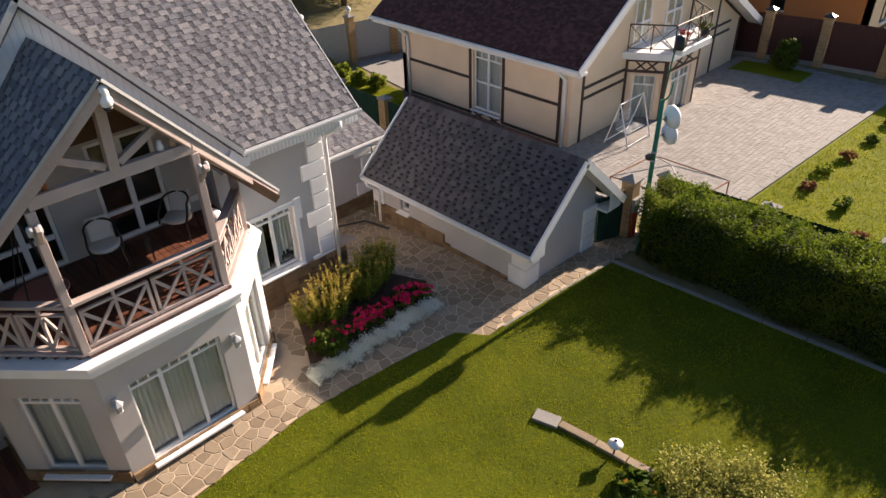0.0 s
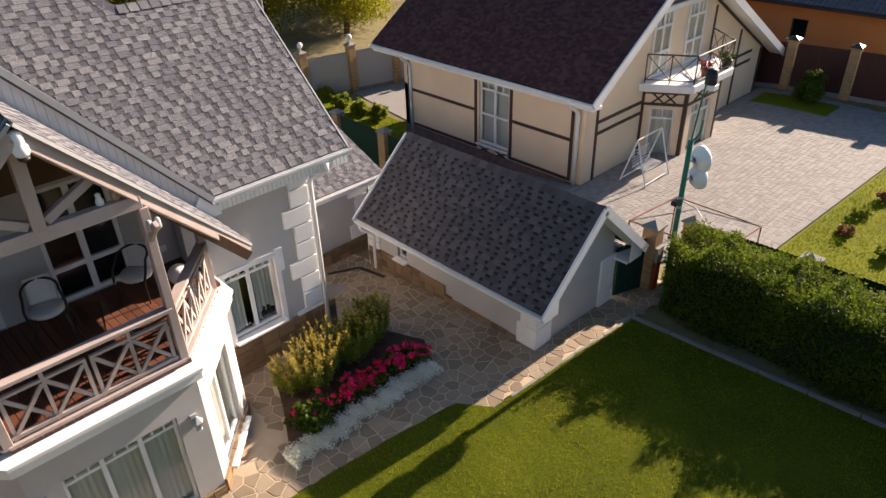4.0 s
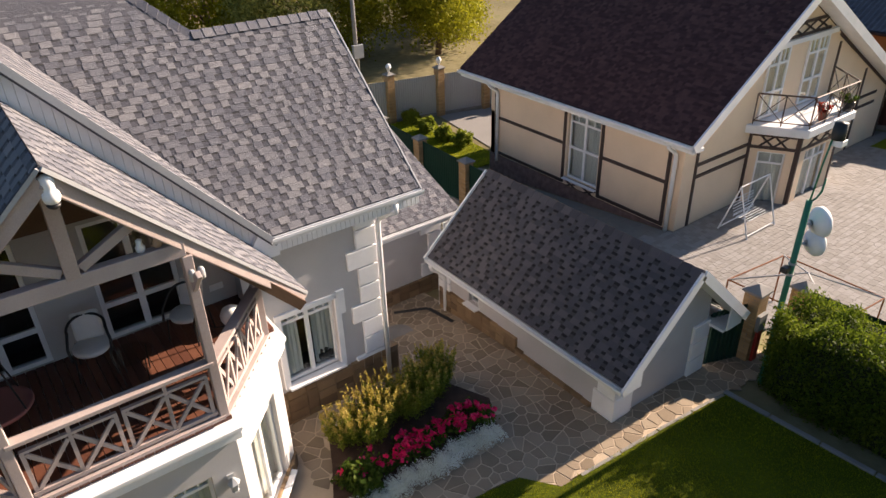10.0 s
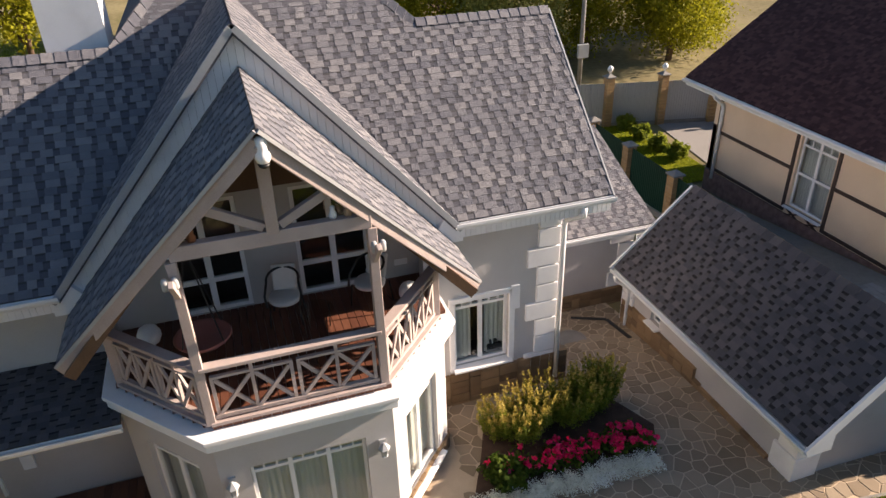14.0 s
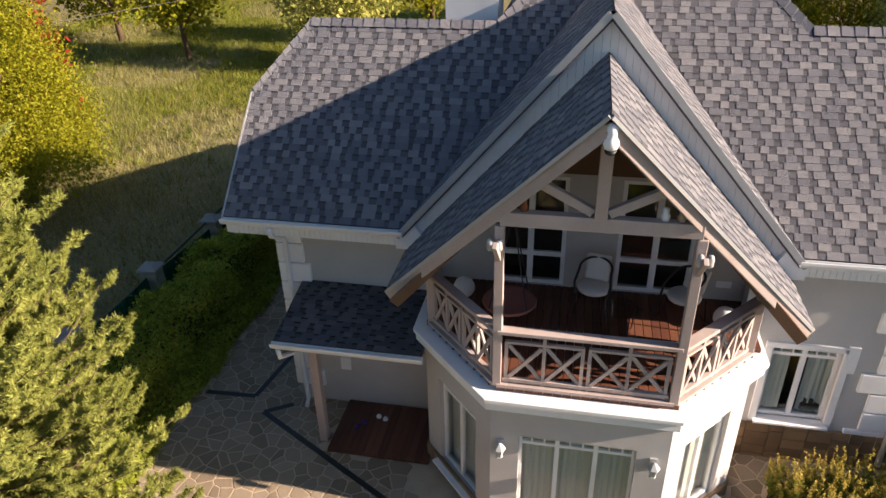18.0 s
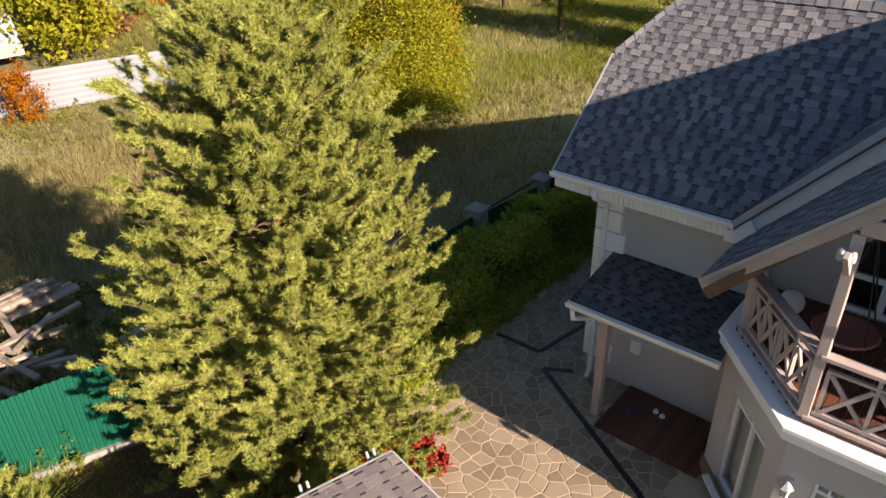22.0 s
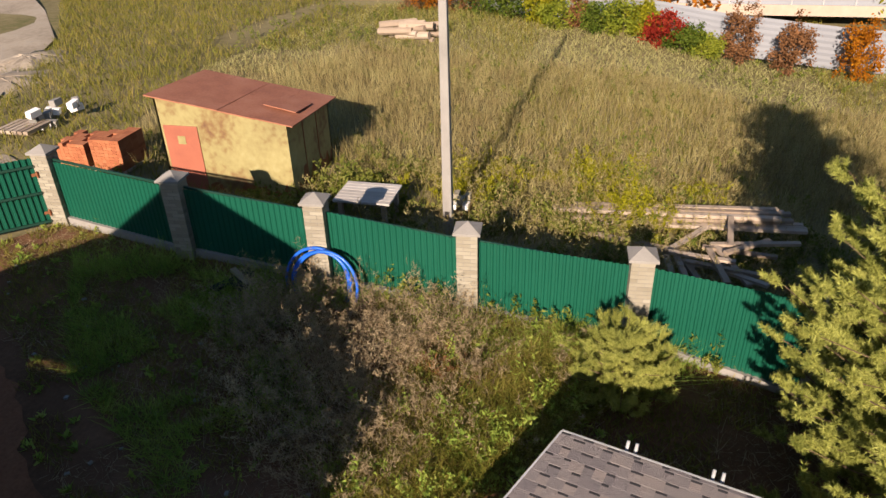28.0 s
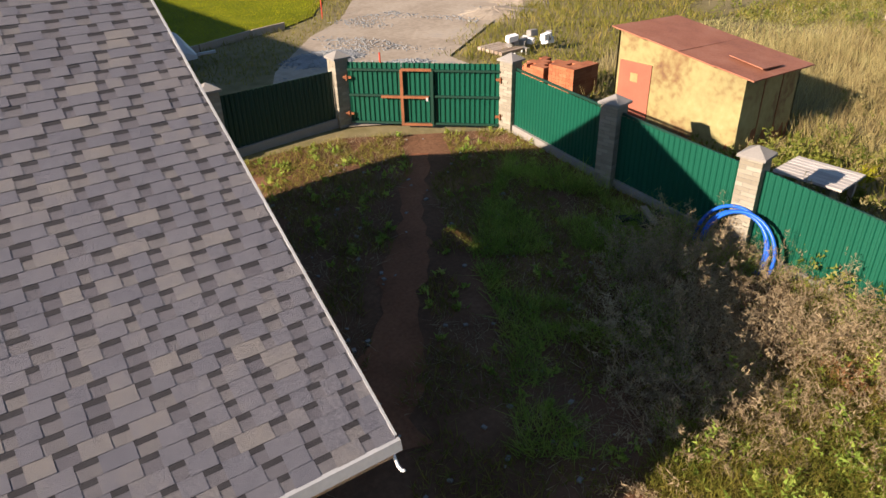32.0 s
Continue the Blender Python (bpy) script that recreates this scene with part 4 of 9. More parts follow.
def build_roof():
    roof = part("roof", Geo().box((3.4, 16.0, 6.8), (4.1, 16.6, 7.0)), SHINGLE_BASE, house, "grey laminated shingle roof with front gable")
    # slabs
    g = Geo()
    slab(g, [(-2.62, 13.2, 4.49), (0.63, 13.2, 4.49), (3.19, 16.2, 7.26), (-1.75, 16.2, 7.26), (-2.62, 15.05, 6.2)], 0.12)
    slab(g, [(6.87, 13.2, 4.49), (9.9, 13.2, 4.49), (9.9, 16.2, 7.26), (4.31, 16.2, 7.26)], 0.12)
    slab(g, [(9.9, 19.2, 4.49), (-2.62, 19.2, 4.49), (-2.62, 17.35, 6.2), (-1.75, 16.2, 7.26), (9.9, 16.2, 7.26)], 0.12)
    slab(g, [(-2.62, 15.05, 6.18), (-1.75, 16.2, 7.26), (-2.62, 17.35, 6.18)], 0.1)
    g.add([(1.8, 16.2, 7.26), (7.15, 16.2, 7.26), (7.15, 21.5, 7.26), (1.8, 21.5, 7.26), (4.47, 18.86, 9.8)], [(0, 1, 4), (1, 2, 4), (2, 3, 4), (3, 0, 4), (3, 2, 1, 0)])
    part("deck", g, SHINGLE_BASE, roof)
    v = Vector((0, 1, 0.92)).normalized()
    k = v.y
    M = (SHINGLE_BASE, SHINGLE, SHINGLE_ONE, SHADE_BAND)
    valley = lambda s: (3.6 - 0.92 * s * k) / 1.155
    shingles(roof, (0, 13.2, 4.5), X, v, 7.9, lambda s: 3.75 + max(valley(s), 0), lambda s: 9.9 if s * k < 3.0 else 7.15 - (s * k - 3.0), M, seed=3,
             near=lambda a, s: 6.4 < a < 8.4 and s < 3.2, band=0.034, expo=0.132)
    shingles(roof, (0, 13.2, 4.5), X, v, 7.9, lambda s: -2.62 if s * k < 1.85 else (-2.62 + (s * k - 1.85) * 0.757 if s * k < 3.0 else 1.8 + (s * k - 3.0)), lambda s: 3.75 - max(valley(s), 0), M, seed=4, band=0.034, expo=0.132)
    # gable slopes
    g = Geo()
    for s in (-1, 1):
        slab(g, [(3.75 + s * 3.2, 13.2, 4.39), (3.75, 13.2, 8.08), (3.75, 16.9, 8.08), (3.75 + s * 3.2, 13.4, 4.39)], 0.1)
    part("gable_deck", g, SHINGLE_BASE, roof)
    for s in (-1, 1):
        o, w = Vector((3.75 + s * 3.2, 13.2, 4.4)), Vector((-s, 0, 1.155)).normalized()
        shingles(roof, o, Y, w, 4.87, lambda t: 0.0, lambda t, w=w: max((4.4 + t * w.z - 4.5) / 0.92, 0.02) + 0.05, M, seed=6 + s, band=0.034, expo=0.132)
    # canopy slopes
    can = part("canopy", Geo().beam((3.75, 10.72, 7.3), (3.75, 13.3, 7.3), 0.08, 0.1), DARK_WOOD, house, "projecting shingled canopy over the balcony")
    for s in (-1, 1):
        g = Geo()
        slab(g, [(3.75, 10.64, 7.47), (3.75 + s * 3.09, 12.0, 4.05), (3.75 + s * 3.09, 13.35, 4.05), (3.75, 13.35, 7.47)], 0.035)
        part("canopy_deck", g, SHINGLE_BASE, can)
        g = Geo()
        slab(g, [(3.75, 10.72, 7.42), (3.75 + s * 3.0, 12.06, 4.1), (3.75 + s * 3.0, 14.1, 4.1), (3.75, 14.1, 7.42)], 0.03)
        part("ceiling_boards", g, DARK_WOOD, can)
        g = Geo()
        g.beam((3.75 + s * 0.015, 10.63, 7.44), (3.75 + s * 3.1, 11.99, 4.02), 0.03, 0.045, Z)
        part("drip_edge", g, GREY_METAL, can)
        o, w = Vector((3.75 + s * 3.09, 0, 4.06)), Vector((-s, 0, 1.107)).normalized()
        L = 3.09 * math.hypot(1, 1.107)
        shingles(can, o, Y, w, L, lambda t, L=L: 12.0 - 1.36 * t / L, lambda t: 13.33, M, seed=9 + s, band=0.034, expo=0.132)
    # white siding boards on the gable
    x = 0.62
    while x < 6.9:
        m = x + 0.055
        top = 8.02 - 1.155 * abs(m - 3.75)
        low = max(7.42 - 1.107 * abs(m - 3.75), 4.2)
        if top - low > 0.03:
            g = Geo()
            t0, t1 = (8.02 - 1.155 * abs(k - 3.75) for k in (x, x + 0.108))
            l0, l1 = (max(7.4 - 1.107 * abs(k - 3.75), 4.15) for k in (x, x + 0.108))
            g.prism([(x, 13.32, l0), (x + 0.108, 13.32, l1), (x + 0.108, 13.32, t1), (x, 13.32, t0)], (0, 0.04, 0))
            part("siding_board", g, WHITE, house)
        x += 0.112
    for s in (-1, 1):
        g = Geo()
        g.beam((3.75 + s * 0.02, 13.19 - 0.004 * s, 8.03), (3.75 + s * 3.22, 13.19, 4.34), 0.035, 0.1, Z)
        part("rake_trim", g, GREY_METAL, roof, "grey metal rake trim")
        g = Geo()
        g.prism([(3.75 + s * 2.95, 13.22, 4.62), (3.75 + s * 3.25, 13.22, 4.28), (3.75 + s * 3.25, 13.22, 4.1), (3.75 + s * 2.6, 13.22, 4.1)], (0, 0.5, 0))
        part("boxed_eave", g, WHITE, roof)
    # ridge caps
    for a, b in (((-1.75, 16.2, 7.29), (1.8, 16.2, 7.29)), ((7.15, 16.2, 7.29), (9.9, 16.2, 7.29)), ((7.15, 16.2, 7.29), (4.47, 18.86, 9.84)), ((1.8, 16.2, 7.29), (4.47, 18.86, 9.84)), ((-2.62, 15.05, 6.22), (-1.75, 16.2, 7.29))):
        a, b = Vector(a), Vector(b)
        n = int((b - a).length / 0.2)
        for i in range(n):
            p, q = a.lerp(b, i / n), a.lerp(b, (i + 0.97) / n)
            g = Geo()
            side = (q - p).normalized().cross(Z).normalized()
            g.add([p + side * 0.13 - Z * 0.1, p + Z * 0.035, p - side * 0.13 - Z * 0.1, q + side * 0.13 - Z * 0.11, q + Z * 0.02, q - side * 0.13 - Z * 0.11], [(0, 1, 4, 3), (1, 2, 5, 4), (0, 2, 1)])
            part("ridge_cap", g, SHINGLE_ONE, roof)
    # unseen rear wing under a low roof, added to cast shade on the meadow
    g = Geo()
    slab(g, [(-2.5, 17.6, 5.95), (7.1, 17.6, 5.95), (7.1, 27.2, 3.4), (-2.5, 27.2, 3.4)], 0.12)
    part("rear_roof", g, SHINGLE_BASE, roof)
    g = Geo()
    g.prism([(-2.1, 18.66, -1.6), (-2.1, 26.9, -1.6), (-2.1, 26.9, 3.34), (-2.1, 18.66, 5.53)], (8.9, 0, 0))
    part("rear_wall", g, PLASTER, house)
    # eaves, gutters, pipes
    for x0, x1 in ((-2.62, 0.6), (6.9, 9.9)):
        g = Geo()
        g.box((x0, 13.24, 4.16), (x1, 13.78, 4.36))
        part("boxed_eave", g, WHITE, roof, bevel=0.008)
        k = x0 + 0.06
        while k < x1 - 0.05:
            b = Geo()
            b.box((k, 13.225, 4.165), (k + 0.085, 13.242, 4.355))
            part("soffit_board", b, WHITE, roof)
            k += 0.095
        gutter(roof, (x0 - 0.04, 13.2, 4.48), (x1 + 0.04, 13.2, 4.48))
    for x0 in (9.9, -2.62):
        s = 1 if x0 > 0 else -1
        g = Geo()
        g.beam((x0 + s * 0.01, 13.2, 4.45), (x0 + s * 0.01, 16.2 if s > 0 else 15.05, 7.21 if s > 0 else 6.15), 0.03, 0.12, Z)
        part("rake_trim", g, GREY_METAL, roof)
    downpipe(roof, [(9.3, 13.12, 4.36), (9.3, 13.12, 4.2), (9.17, 13.55, 3.95), (9.17, 13.6, 3.8), (9.17, 13.6, 0.15)])
    downpipe(roof, [(-1.75, 13.12, 4.36), (-1.75, 13.15, 4.2), (-1.72, 13.55, 3.95), (-1.72, 13.6, 3.8), (-1.72, 13.6, 0.12), (-1.68, 13.4, 0.06)])
    quoins(house, 9.1, 13.75, 0.4, 4.16, -1, 1)
    quoins(house, -1.9, 13.75, 0.4, 4.16, 1, 1, sizes=(0.56, 0.46))
    # right window with white surround
    window(house, (6.98, 13.75, 0.87), X, -Y, 1.14, 1.58, (1, 1), top=0.2, muntins=2, curtain="parted", label="white window with a broad white surround")
    g = Geo()
    g.box((8.12, 13.7, 0.8), (8.24, 13.76, 2.55)), g.box((6.86, 13.7, 2.45), (8.24, 13.76, 2.56)), g.box((8.16, 13.695, 2.05), (8.34, 13.76, 2.6)), g.box((6.86, 13.7, 0.8), (6.98, 13.76, 2.45))
    part("window_surround", g, WHITE, house, bevel=0.01)
    # plinth stones on the right wall
    s, rnd, x = Geo(), random.Random(77), 6.45
    while x < 9.14:
        w, z = rnd.uniform(0.2, 0.45), -0.3
        while z < 0.72:
            h = min(rnd.uniform(0.14, 0.3), 0.74 - z)
            s.box((x, 13.68 - rnd.uniform(0, 0.02), z), (x + w - 0.015, 13.76, z + h - 0.015))
            z += h
        x += w
    tagged(part("stone_facing", s, RUBBLE, house), kind="stuff")
    # chimney
    g = Geo()
    g.box((0.75, 16.7, 6.6), (1.75, 17.6, 9.6))
    part("chimney", g, WHITE, house, "broad white plastered chimney")


build_roof()


def lean_roof(parent, o, u, v, w, L, mats, seed, thick=0.1, near=None, band=0.034, lo=None, hi=None, expo=0.118, tooth=0.009):
    o, u, v = Vector(o), Vector(u), Vector(v).normalized()
    g = Geo()
    lo, hi = lo or (lambda s: 0.0), hi or (lambda s: w)
    slab(g, [o + u * lo(0), o + u * hi(0), o + u * hi(L) + v * L, o + u * lo(L) + v * L], thick)
    part("roof_deck", g, mats[0], parent)
    shingles(parent, o, u, v, L, lo, hi, mats, seed=seed, near=near, band=band, expo=expo, thick=tooth)


DARK_BAND = surface("dark_shingle_shadow_band", [(0.018, 0.018, 0.02), (0.035, 0.034, 0.036)], 6, 160, 0.95, 0.5, dirt=0, spec=0.2)
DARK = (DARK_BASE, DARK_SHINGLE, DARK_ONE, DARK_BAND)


def build_porch():
    porch = part("porch", Geo().box((-1.5, 12.35, 2.42), (1.12, 12.45, 2.58)), TIMBER, house, "timber porch with a low shingle roof")
    lean_roof(porch, (-1.53, 12.2, 2.66), X, (0, 1.55, 0.3), 2.65, 1.57, DARK, 21, 0.06)
    gutter(porch, (-1.57, 12.2, 2.64), (1.14, 12.2, 2.64))
    g = Geo()
    g.box((-1.09, 12.55, 0.02), (-0.93, 12.71, 2.6))
    part("post", g, TIMBER, porch, bevel=0.01)
    x = -0.85
    while x < 1.1:
        g = Geo()
        g.box((x, 12.3, 0.03), (x + 0.135, 13.72, 0.09))
        part("deck_board", g, DECK, porch)
        x += 0.142
    downpipe(porch, [(-1.45, 12.16, 2.5), (-1.45, 12.2, 2.3), (-1.4, 12.6, 2.1), (-1.35, 13.5, 2.0)], 0.045)
    g = Geo()
    g.box((-0.95, 13.7, 0.9), (-0.75, 13.76, 1.2))
    part("meter_box", g, WHITE, house)


build_porch()


def build_annex():
    an = thing("annex", "low grey annex with white quoins against the house", "annex")
    g = Geo()
    wall_geo(g, (9.1, 16.4, -1.2), X, -Y, 3.5, 3.1, 0.3)
    wall_geo(g, (12.6, 16.4, -1.2), Y, X, 4.0, 3.1, 0.3)
    part("wall", g, PLASTER, an)
    lean_roof(an, (9.12, 15.95, 2.0), X, (0, 1, 0.42), 3.85, 3.6, (SHINGLE_BASE, SHINGLE, SHINGLE_ONE, SHADE_BAND), 31, band=0)
    gutter(an, (9.12, 15.95, 1.98), (13.0, 15.95, 1.98))
    g = Geo()
    g.box((9.15, 15.99, 1.76), (12.95, 16.42, 1.9))
    part("boxed_eave", g, WHITE, an)
    quoins(an, 12.6, 16.4, 0.1, 1.76, -1, 1, sizes=(0.6, 0.36))
    s, rnd, x = Geo(), random.Random(78), 9.2
    while x < 12.65:
        w, z = rnd.uniform(0.2, 0.45), -1.0
        while z < 0.05:
            h = min(rnd.uniform(0.14, 0.3), 0.07 - z)
            s.box((x, 16.34 - rnd.uniform(0, 0.02), z), (x + w - 0.015, 16.41, z + h - 0.015))
            z += h
        x += w
    tagged(part("stone_facing", s, RUBBLE, an), kind="stuff")
    downpipe(an, [(12.85, 15.9, 1.86), (12.82, 16.0, 1.7), (12.75, 16.32, 1.5), (12.75, 16.32, -0.3)], 0.045)


build_annex()


def build_garage():
    ga = thing("garage", "low grey garage with steep dark shingle roof and white trim", "garage")
    xw, xe, xr, y0, y1 = 11.9, 14.75, 13.48, 9.7, 15.1
    gable = [(xw, -0.5), (xe, -0.5), (xe, 1.8), (xr, 2.97), (xw, 1.55)]
    g = Geo()
    wall_geo(g, (xw, y1, -1.2), -Y, -X, y1 - y0 - 0.25, 2.72, 0.25, [(0.85, 1.2, 1.7, 2.1)])
    part("wall", g, PLASTER, ga)
    for y in (y0, y1):
        g = Geo()
        g.prism([(x, y, z if y < 12 else z - 0.7 * (z < 0)) for x, z in gable], (0, 0.25, 0))
        part("gable_wall", g, PLASTER, ga)
    g = Geo()
    wall_geo(g, (xe, y0 + 0.25, -1.2), Y, X, y1 - y0 - 0.25, 2.98, 0.25)
    part("wall", g, PLASTER, ga)
    window(ga, (xw, y1 - 0.85, 0.5), -Y, -X, 0.35, 0.4, (1,), sill=True, curtain=False, label="tiny white garage window", bar=0.035)
    # roof: two slopes over a straight ridge
    a, b = 9.25, 15.42
    lean_roof(ga, (11.55, a, 1.335), Y, (1.93, 0, 1.77), b - a, math.hypot(1.93, 1.77), DARK, 41, near=lambda p, q: p < 2.6 and q < 2.2, band=0.06, expo=0.13)
    lean_roof(ga, (15.41, a, 1.335), Y, (-1.93, 0, 1.77), b - a, math.hypot(1.93, 1.77), DARK, 42)
    n = 26
    for k in range(n):
        p, q = a + (b - a) * k / n, a + (b - a) * (k + 0.97) / n
        g = Geo()
        g.add([(xr + sx * 0.14, y, z - 0.1) if sx else (xr, y, z + 0.035) for y, z in ((p, 3.125), (q, 3.11)) for sx in (-1, 0, 1)], [(0, 1, 4, 3), (1, 2, 5, 4), (0, 2, 1)])
        part("ridge_cap", g, DARK_ONE, ga)
    for p, q in (((11.51, a - 0.02, 1.26), (xr, a - 0.02, 3.06)), ((15.45, a - 0.02, 1.26), (xr, a - 0.02, 3.06)), ((11.51, b + 0.02, 1.26), (xr, b + 0.02, 3.06))):
        g = Geo()
        g.beam(p, q, 0.05, 0.2, Z)
        part("barge_board", g, WHITE_METAL, ga)
    for p, q in (((11.57, a, 1.2), (xr, a, 2.97)), ((15.4, a, 1.2), (xr, a, 2.97))):
        g = Geo()
        g.beam(Vector(p) + Y * 0.24, Vector(q) + Y * 0.24, 0.42, 0.03, Z)
        part("soffit", g, WHITE, ga)
    # boxed ends of the eaves
    for x in (11.58, 14.83):
        g = Geo()
        g.prism([(x, a + 0.02, 1.12), (x + 0.5, a + 0.02, 1.12), (x + 0.5, a + 0.02, 1.62 if x < 13 else 1.5), (x, a + 0.02, 1.2 if x < 13 else 1.78)], (0, 0.03, 0))
        part("eave_end", g, WHITE_METAL, ga)
    gutter(ga, (11.55, a, 1.31), (11.55, b, 1.31), away=(-1, 0, 0))
    gutter(ga, (15.41, a, 1.31), (15.41, b, 1.31), away=(1, 0, 0))
    for p, q in ((11.6, 11.91), (14.74, 15.4)):
        g = Geo()
        g.box((p, a + 0.05, 1.1), (q, b - 0.05, 1.16))
        part("soffit", g, WHITE, ga)
    downpipe(ga, [(11.47, 15.2, 1.22), (11.5, 15.2, 1.1), (11.78, 15.1, 0.9), (11.82, 15.1, 0.8), (11.82, 15.1, -0.45), (11.65, 15.1, -0.55)])
    quoins(ga, xw, y0, 0.02, 1.14, 1, 1, sizes=(0.5, 0.5), hgt=0.56)
    quoins(ga, xe, y0, -0.1, 1.3, -1, 1, sizes=(0.5, 0.5), hgt=0.45)
    quoins(ga, xw, y1 + 0.25, -0.2, 1.14, 1, -1, sizes=(0.4, 0.5))
    s, rnd, y = Geo(), random.Random(79), 10.25
    while y < 15.2:
        w, z, top = rnd.uniform(0.2, 0.4), -0.9, 0.12 + 0.3 * smooth01((y - 12.2) / 0.3)
        while z < top:
            h = min(rnd.uniform(0.13, 0.26), top + 0.02 - z)
            s.box((xw - 0.07 - rnd.uniform(0, 0.02), y, z), (xw + 0.01, y + w - 0.015, z + h - 0.015))
            z += h
        y += w
    tagged(part("stone_facing", s, RUBBLE, ga), kind="stuff")


build_garage()


# ---- the neighbouring house ----
def build_neighbour():
    nb = thing("neighbour_house", "beige house with dark brown timber strips and brown roof", "house")
    g = Geo()
    wall_geo(g, (20.5, 23.4, -1.6), -Y, -X, 8.55, 4.5, 0.35, [(4.15, 5.6, 1.55, 4.2)])
    part("wall", g, BEIGE, nb)
    window(nb, (20.5, 19.25, -0.05), -Y, -X, 1.45, 2.65, (1, 1), rows=(1.15,), top=0.55, muntins=1, curtain=True, label="tall white window with roller blind", bar=0.07, sill=True)
    g = Geo()
    g.prism([(20.5, 14.5, -1.0), (33.7, 14.5, -1.0), (33.7, 14.5, 1.75), (25.45, 14.5, 6.3), (20.5, 14.5, 3.0)], (0, 0.35, 0))
    part("gable_wall", g, BEIGE, nb)
    g = Geo()
    wall_geo(g, (33.7, 14.85, -1.0), Y, X, 8.2, 2.9, 0.35)
    part("wall", g, BEIGE, nb)
    g = Geo()
    wall_geo(g, (33.7, 23.4, -1.6), -X, Y, 13.2, 3.0, 0.35)
    part("wall", g, BEIGE, nb)
    M = (BROWN_SHINGLE, BROWN_SHINGLE, BROWN_SHINGLE, BROWN_SHINGLE)
    lean_roof(nb, (20.0, 13.9, 2.85), Y, (5.45, 0, 3.7), 10.85, math.hypot(5.45, 3.7), M, 51, 0.16, band=0)
    g = Geo()
    slab(g, [(25.45, 13.9, 6.55), (35.7, 13.9, 0.85), (35.7, 24.75, 0.85), (25.45, 24.75, 6.55)], 0.16)
    part("roof_deck", g, BROWN_SHINGLE, nb)
    for a, b in (((19.96, 13.88, 2.74), (25.45, 13.88, 6.46)), ((25.45, 13.88, 6.46), (35.74, 13.88, 0.74))):
        g = Geo()
        g.beam(a, b, 0.06, 0.3, Z)
        part("barge_board", g, WHITE, nb)
        g = Geo()
        g.beam(Vector(a) + Y * 0.32 - Z * 0.1, Vector(b) + Y * 0.32 - Z * 0.1, 0.6, 0.03, Z)
        part("soffit", g, WHITE, nb)
    gutter(nb, (20.0, 13.9, 2.82), (20.0, 24.75, 2.82), away=(-1, 0, 0), drop=0.14, out=0.14)
    g = Geo()
    g.box((20.02, 13.95, 2.56), (20.55, 24.7, 2.66))
    part("soffit", g, WHITE, nb)
    for y in (14.75, 22.95):
        downpipe(nb, [(19.95, y, 2.7), (20.0, y, 2.55), (20.4, y, 2.25), (20.42, y, 2.1), (20.42, y, -0.6)], 0.065)
    # timber strips: west wall
    def strip(p, q, w=0.11, n=(-1, 0, 0)):
        s = Geo()
        s.beam(Vector(p) + Vector(n) * 0.012, Vector(q) + Vector(n) * 0.012, 0.03, w, Z)
        part("timber_strip", s, STRIP, nb)
    x = 20.49
    for z in (2.5, 1.2, -0.25):
        strip((x, 23.1, z), (x, 19.35, z)), strip((x, 17.7, z), (x, 15.0, z))
    for y in (23.1, 19.4, 17.68, 15.0):
        g = Geo()
        g.box((x - 0.02, y - 0.06, -0.3), (x + 0.01, y + 0.06, 2.55))
        part("timber_strip", g, STRIP, nb)
    for a, b in ((19.35, 18.53), (18.53, 17.7)):
        for z0, z1 in ((-0.45, -0.1), (-0.1, -0.45)):
            strip((x, a, z0), (x, b, z1), 0.06)
    strip((x, 19.4, -0.08), (x, 17.68, -0.08), 0.07), strip((x, 19.4, -0.47), (x, 17.68, -0.47), 0.07)
    # south gable strips
    y = 14.49
    for xx, z1 in ((21.15, 3.2), (31.2, 2.9), (33.55, 1.7), (28.6, 4.3)):
        g = Geo()
        g.box((xx - 0.06, y - 0.02, -0.5), (xx + 0.06, y + 0.01, z1))
        part("timber_strip", g, STRIP, nb)
    for z, z2 in ((1.75, 1.75), (1.35, 1.35)):
        strip((21.2, y, z), (23.9, y, z2), 0.11, (0, -1, 0)), strip((28.3, y, z), (32.6, y, z2), 0.11, (0, -1, 0))
    strip((28.4, y, 4.6), (33.6, y, 1.75), 0.1, (0, -1, 0))
    for z in (4.95, 5.35):
        strip((23.6, y, z), (27.6, y, z), 0.1, (0, -1, 0))
    for xx in (24.2, 25.0, 25.8, 26.6):
        for z0, z1 in ((4.97, 5.33), (5.33, 4.97)):
            strip((xx, y, z0), (xx + 0.8, y, z1), 0.06, (0, -1, 0))
    # stone plinth band
    g = Geo()
    g.box((20.44, 14.5, -1.2), (20.52, 23.4, -0.35)), g.box((20.44, 14.42, -1.0), (33.75, 14.52, -0.35))
    part("plinth", g, surface("reddish_plinth_stone", [(0.12, 0.07, 0.06), (0.22, 0.14, 0.12), (0.3, 0.2, 0.17)], 5, 30, 0.85, 0.5), nb, "reddish stone plinth")
    # bay with balcony
    B = [(23.9, 14.5), (24.7, 13.2), (27.2, 13.2), (28.2, 14.5)]
    for i in range(3):
        p, q = Vector((*B[i], -0.8)), Vector((*B[i + 1], -0.8))
        u = (q - p).normalized()
        n = Vector((u.y, -u.x, 0))
        L = (q - p).length
        h = [(L / 2 - 0.42, L / 2 + 0.42, 0.45, 2.35)] if i != 1 else [(L / 2 - 0.75, L / 2 + 0.75, 0.45, 2.35)]
        g = Geo()
        wall_geo(g, p, u, n, L, 3.0, 0.25, h)
        part("bay_wall", g, BEIGE, nb)
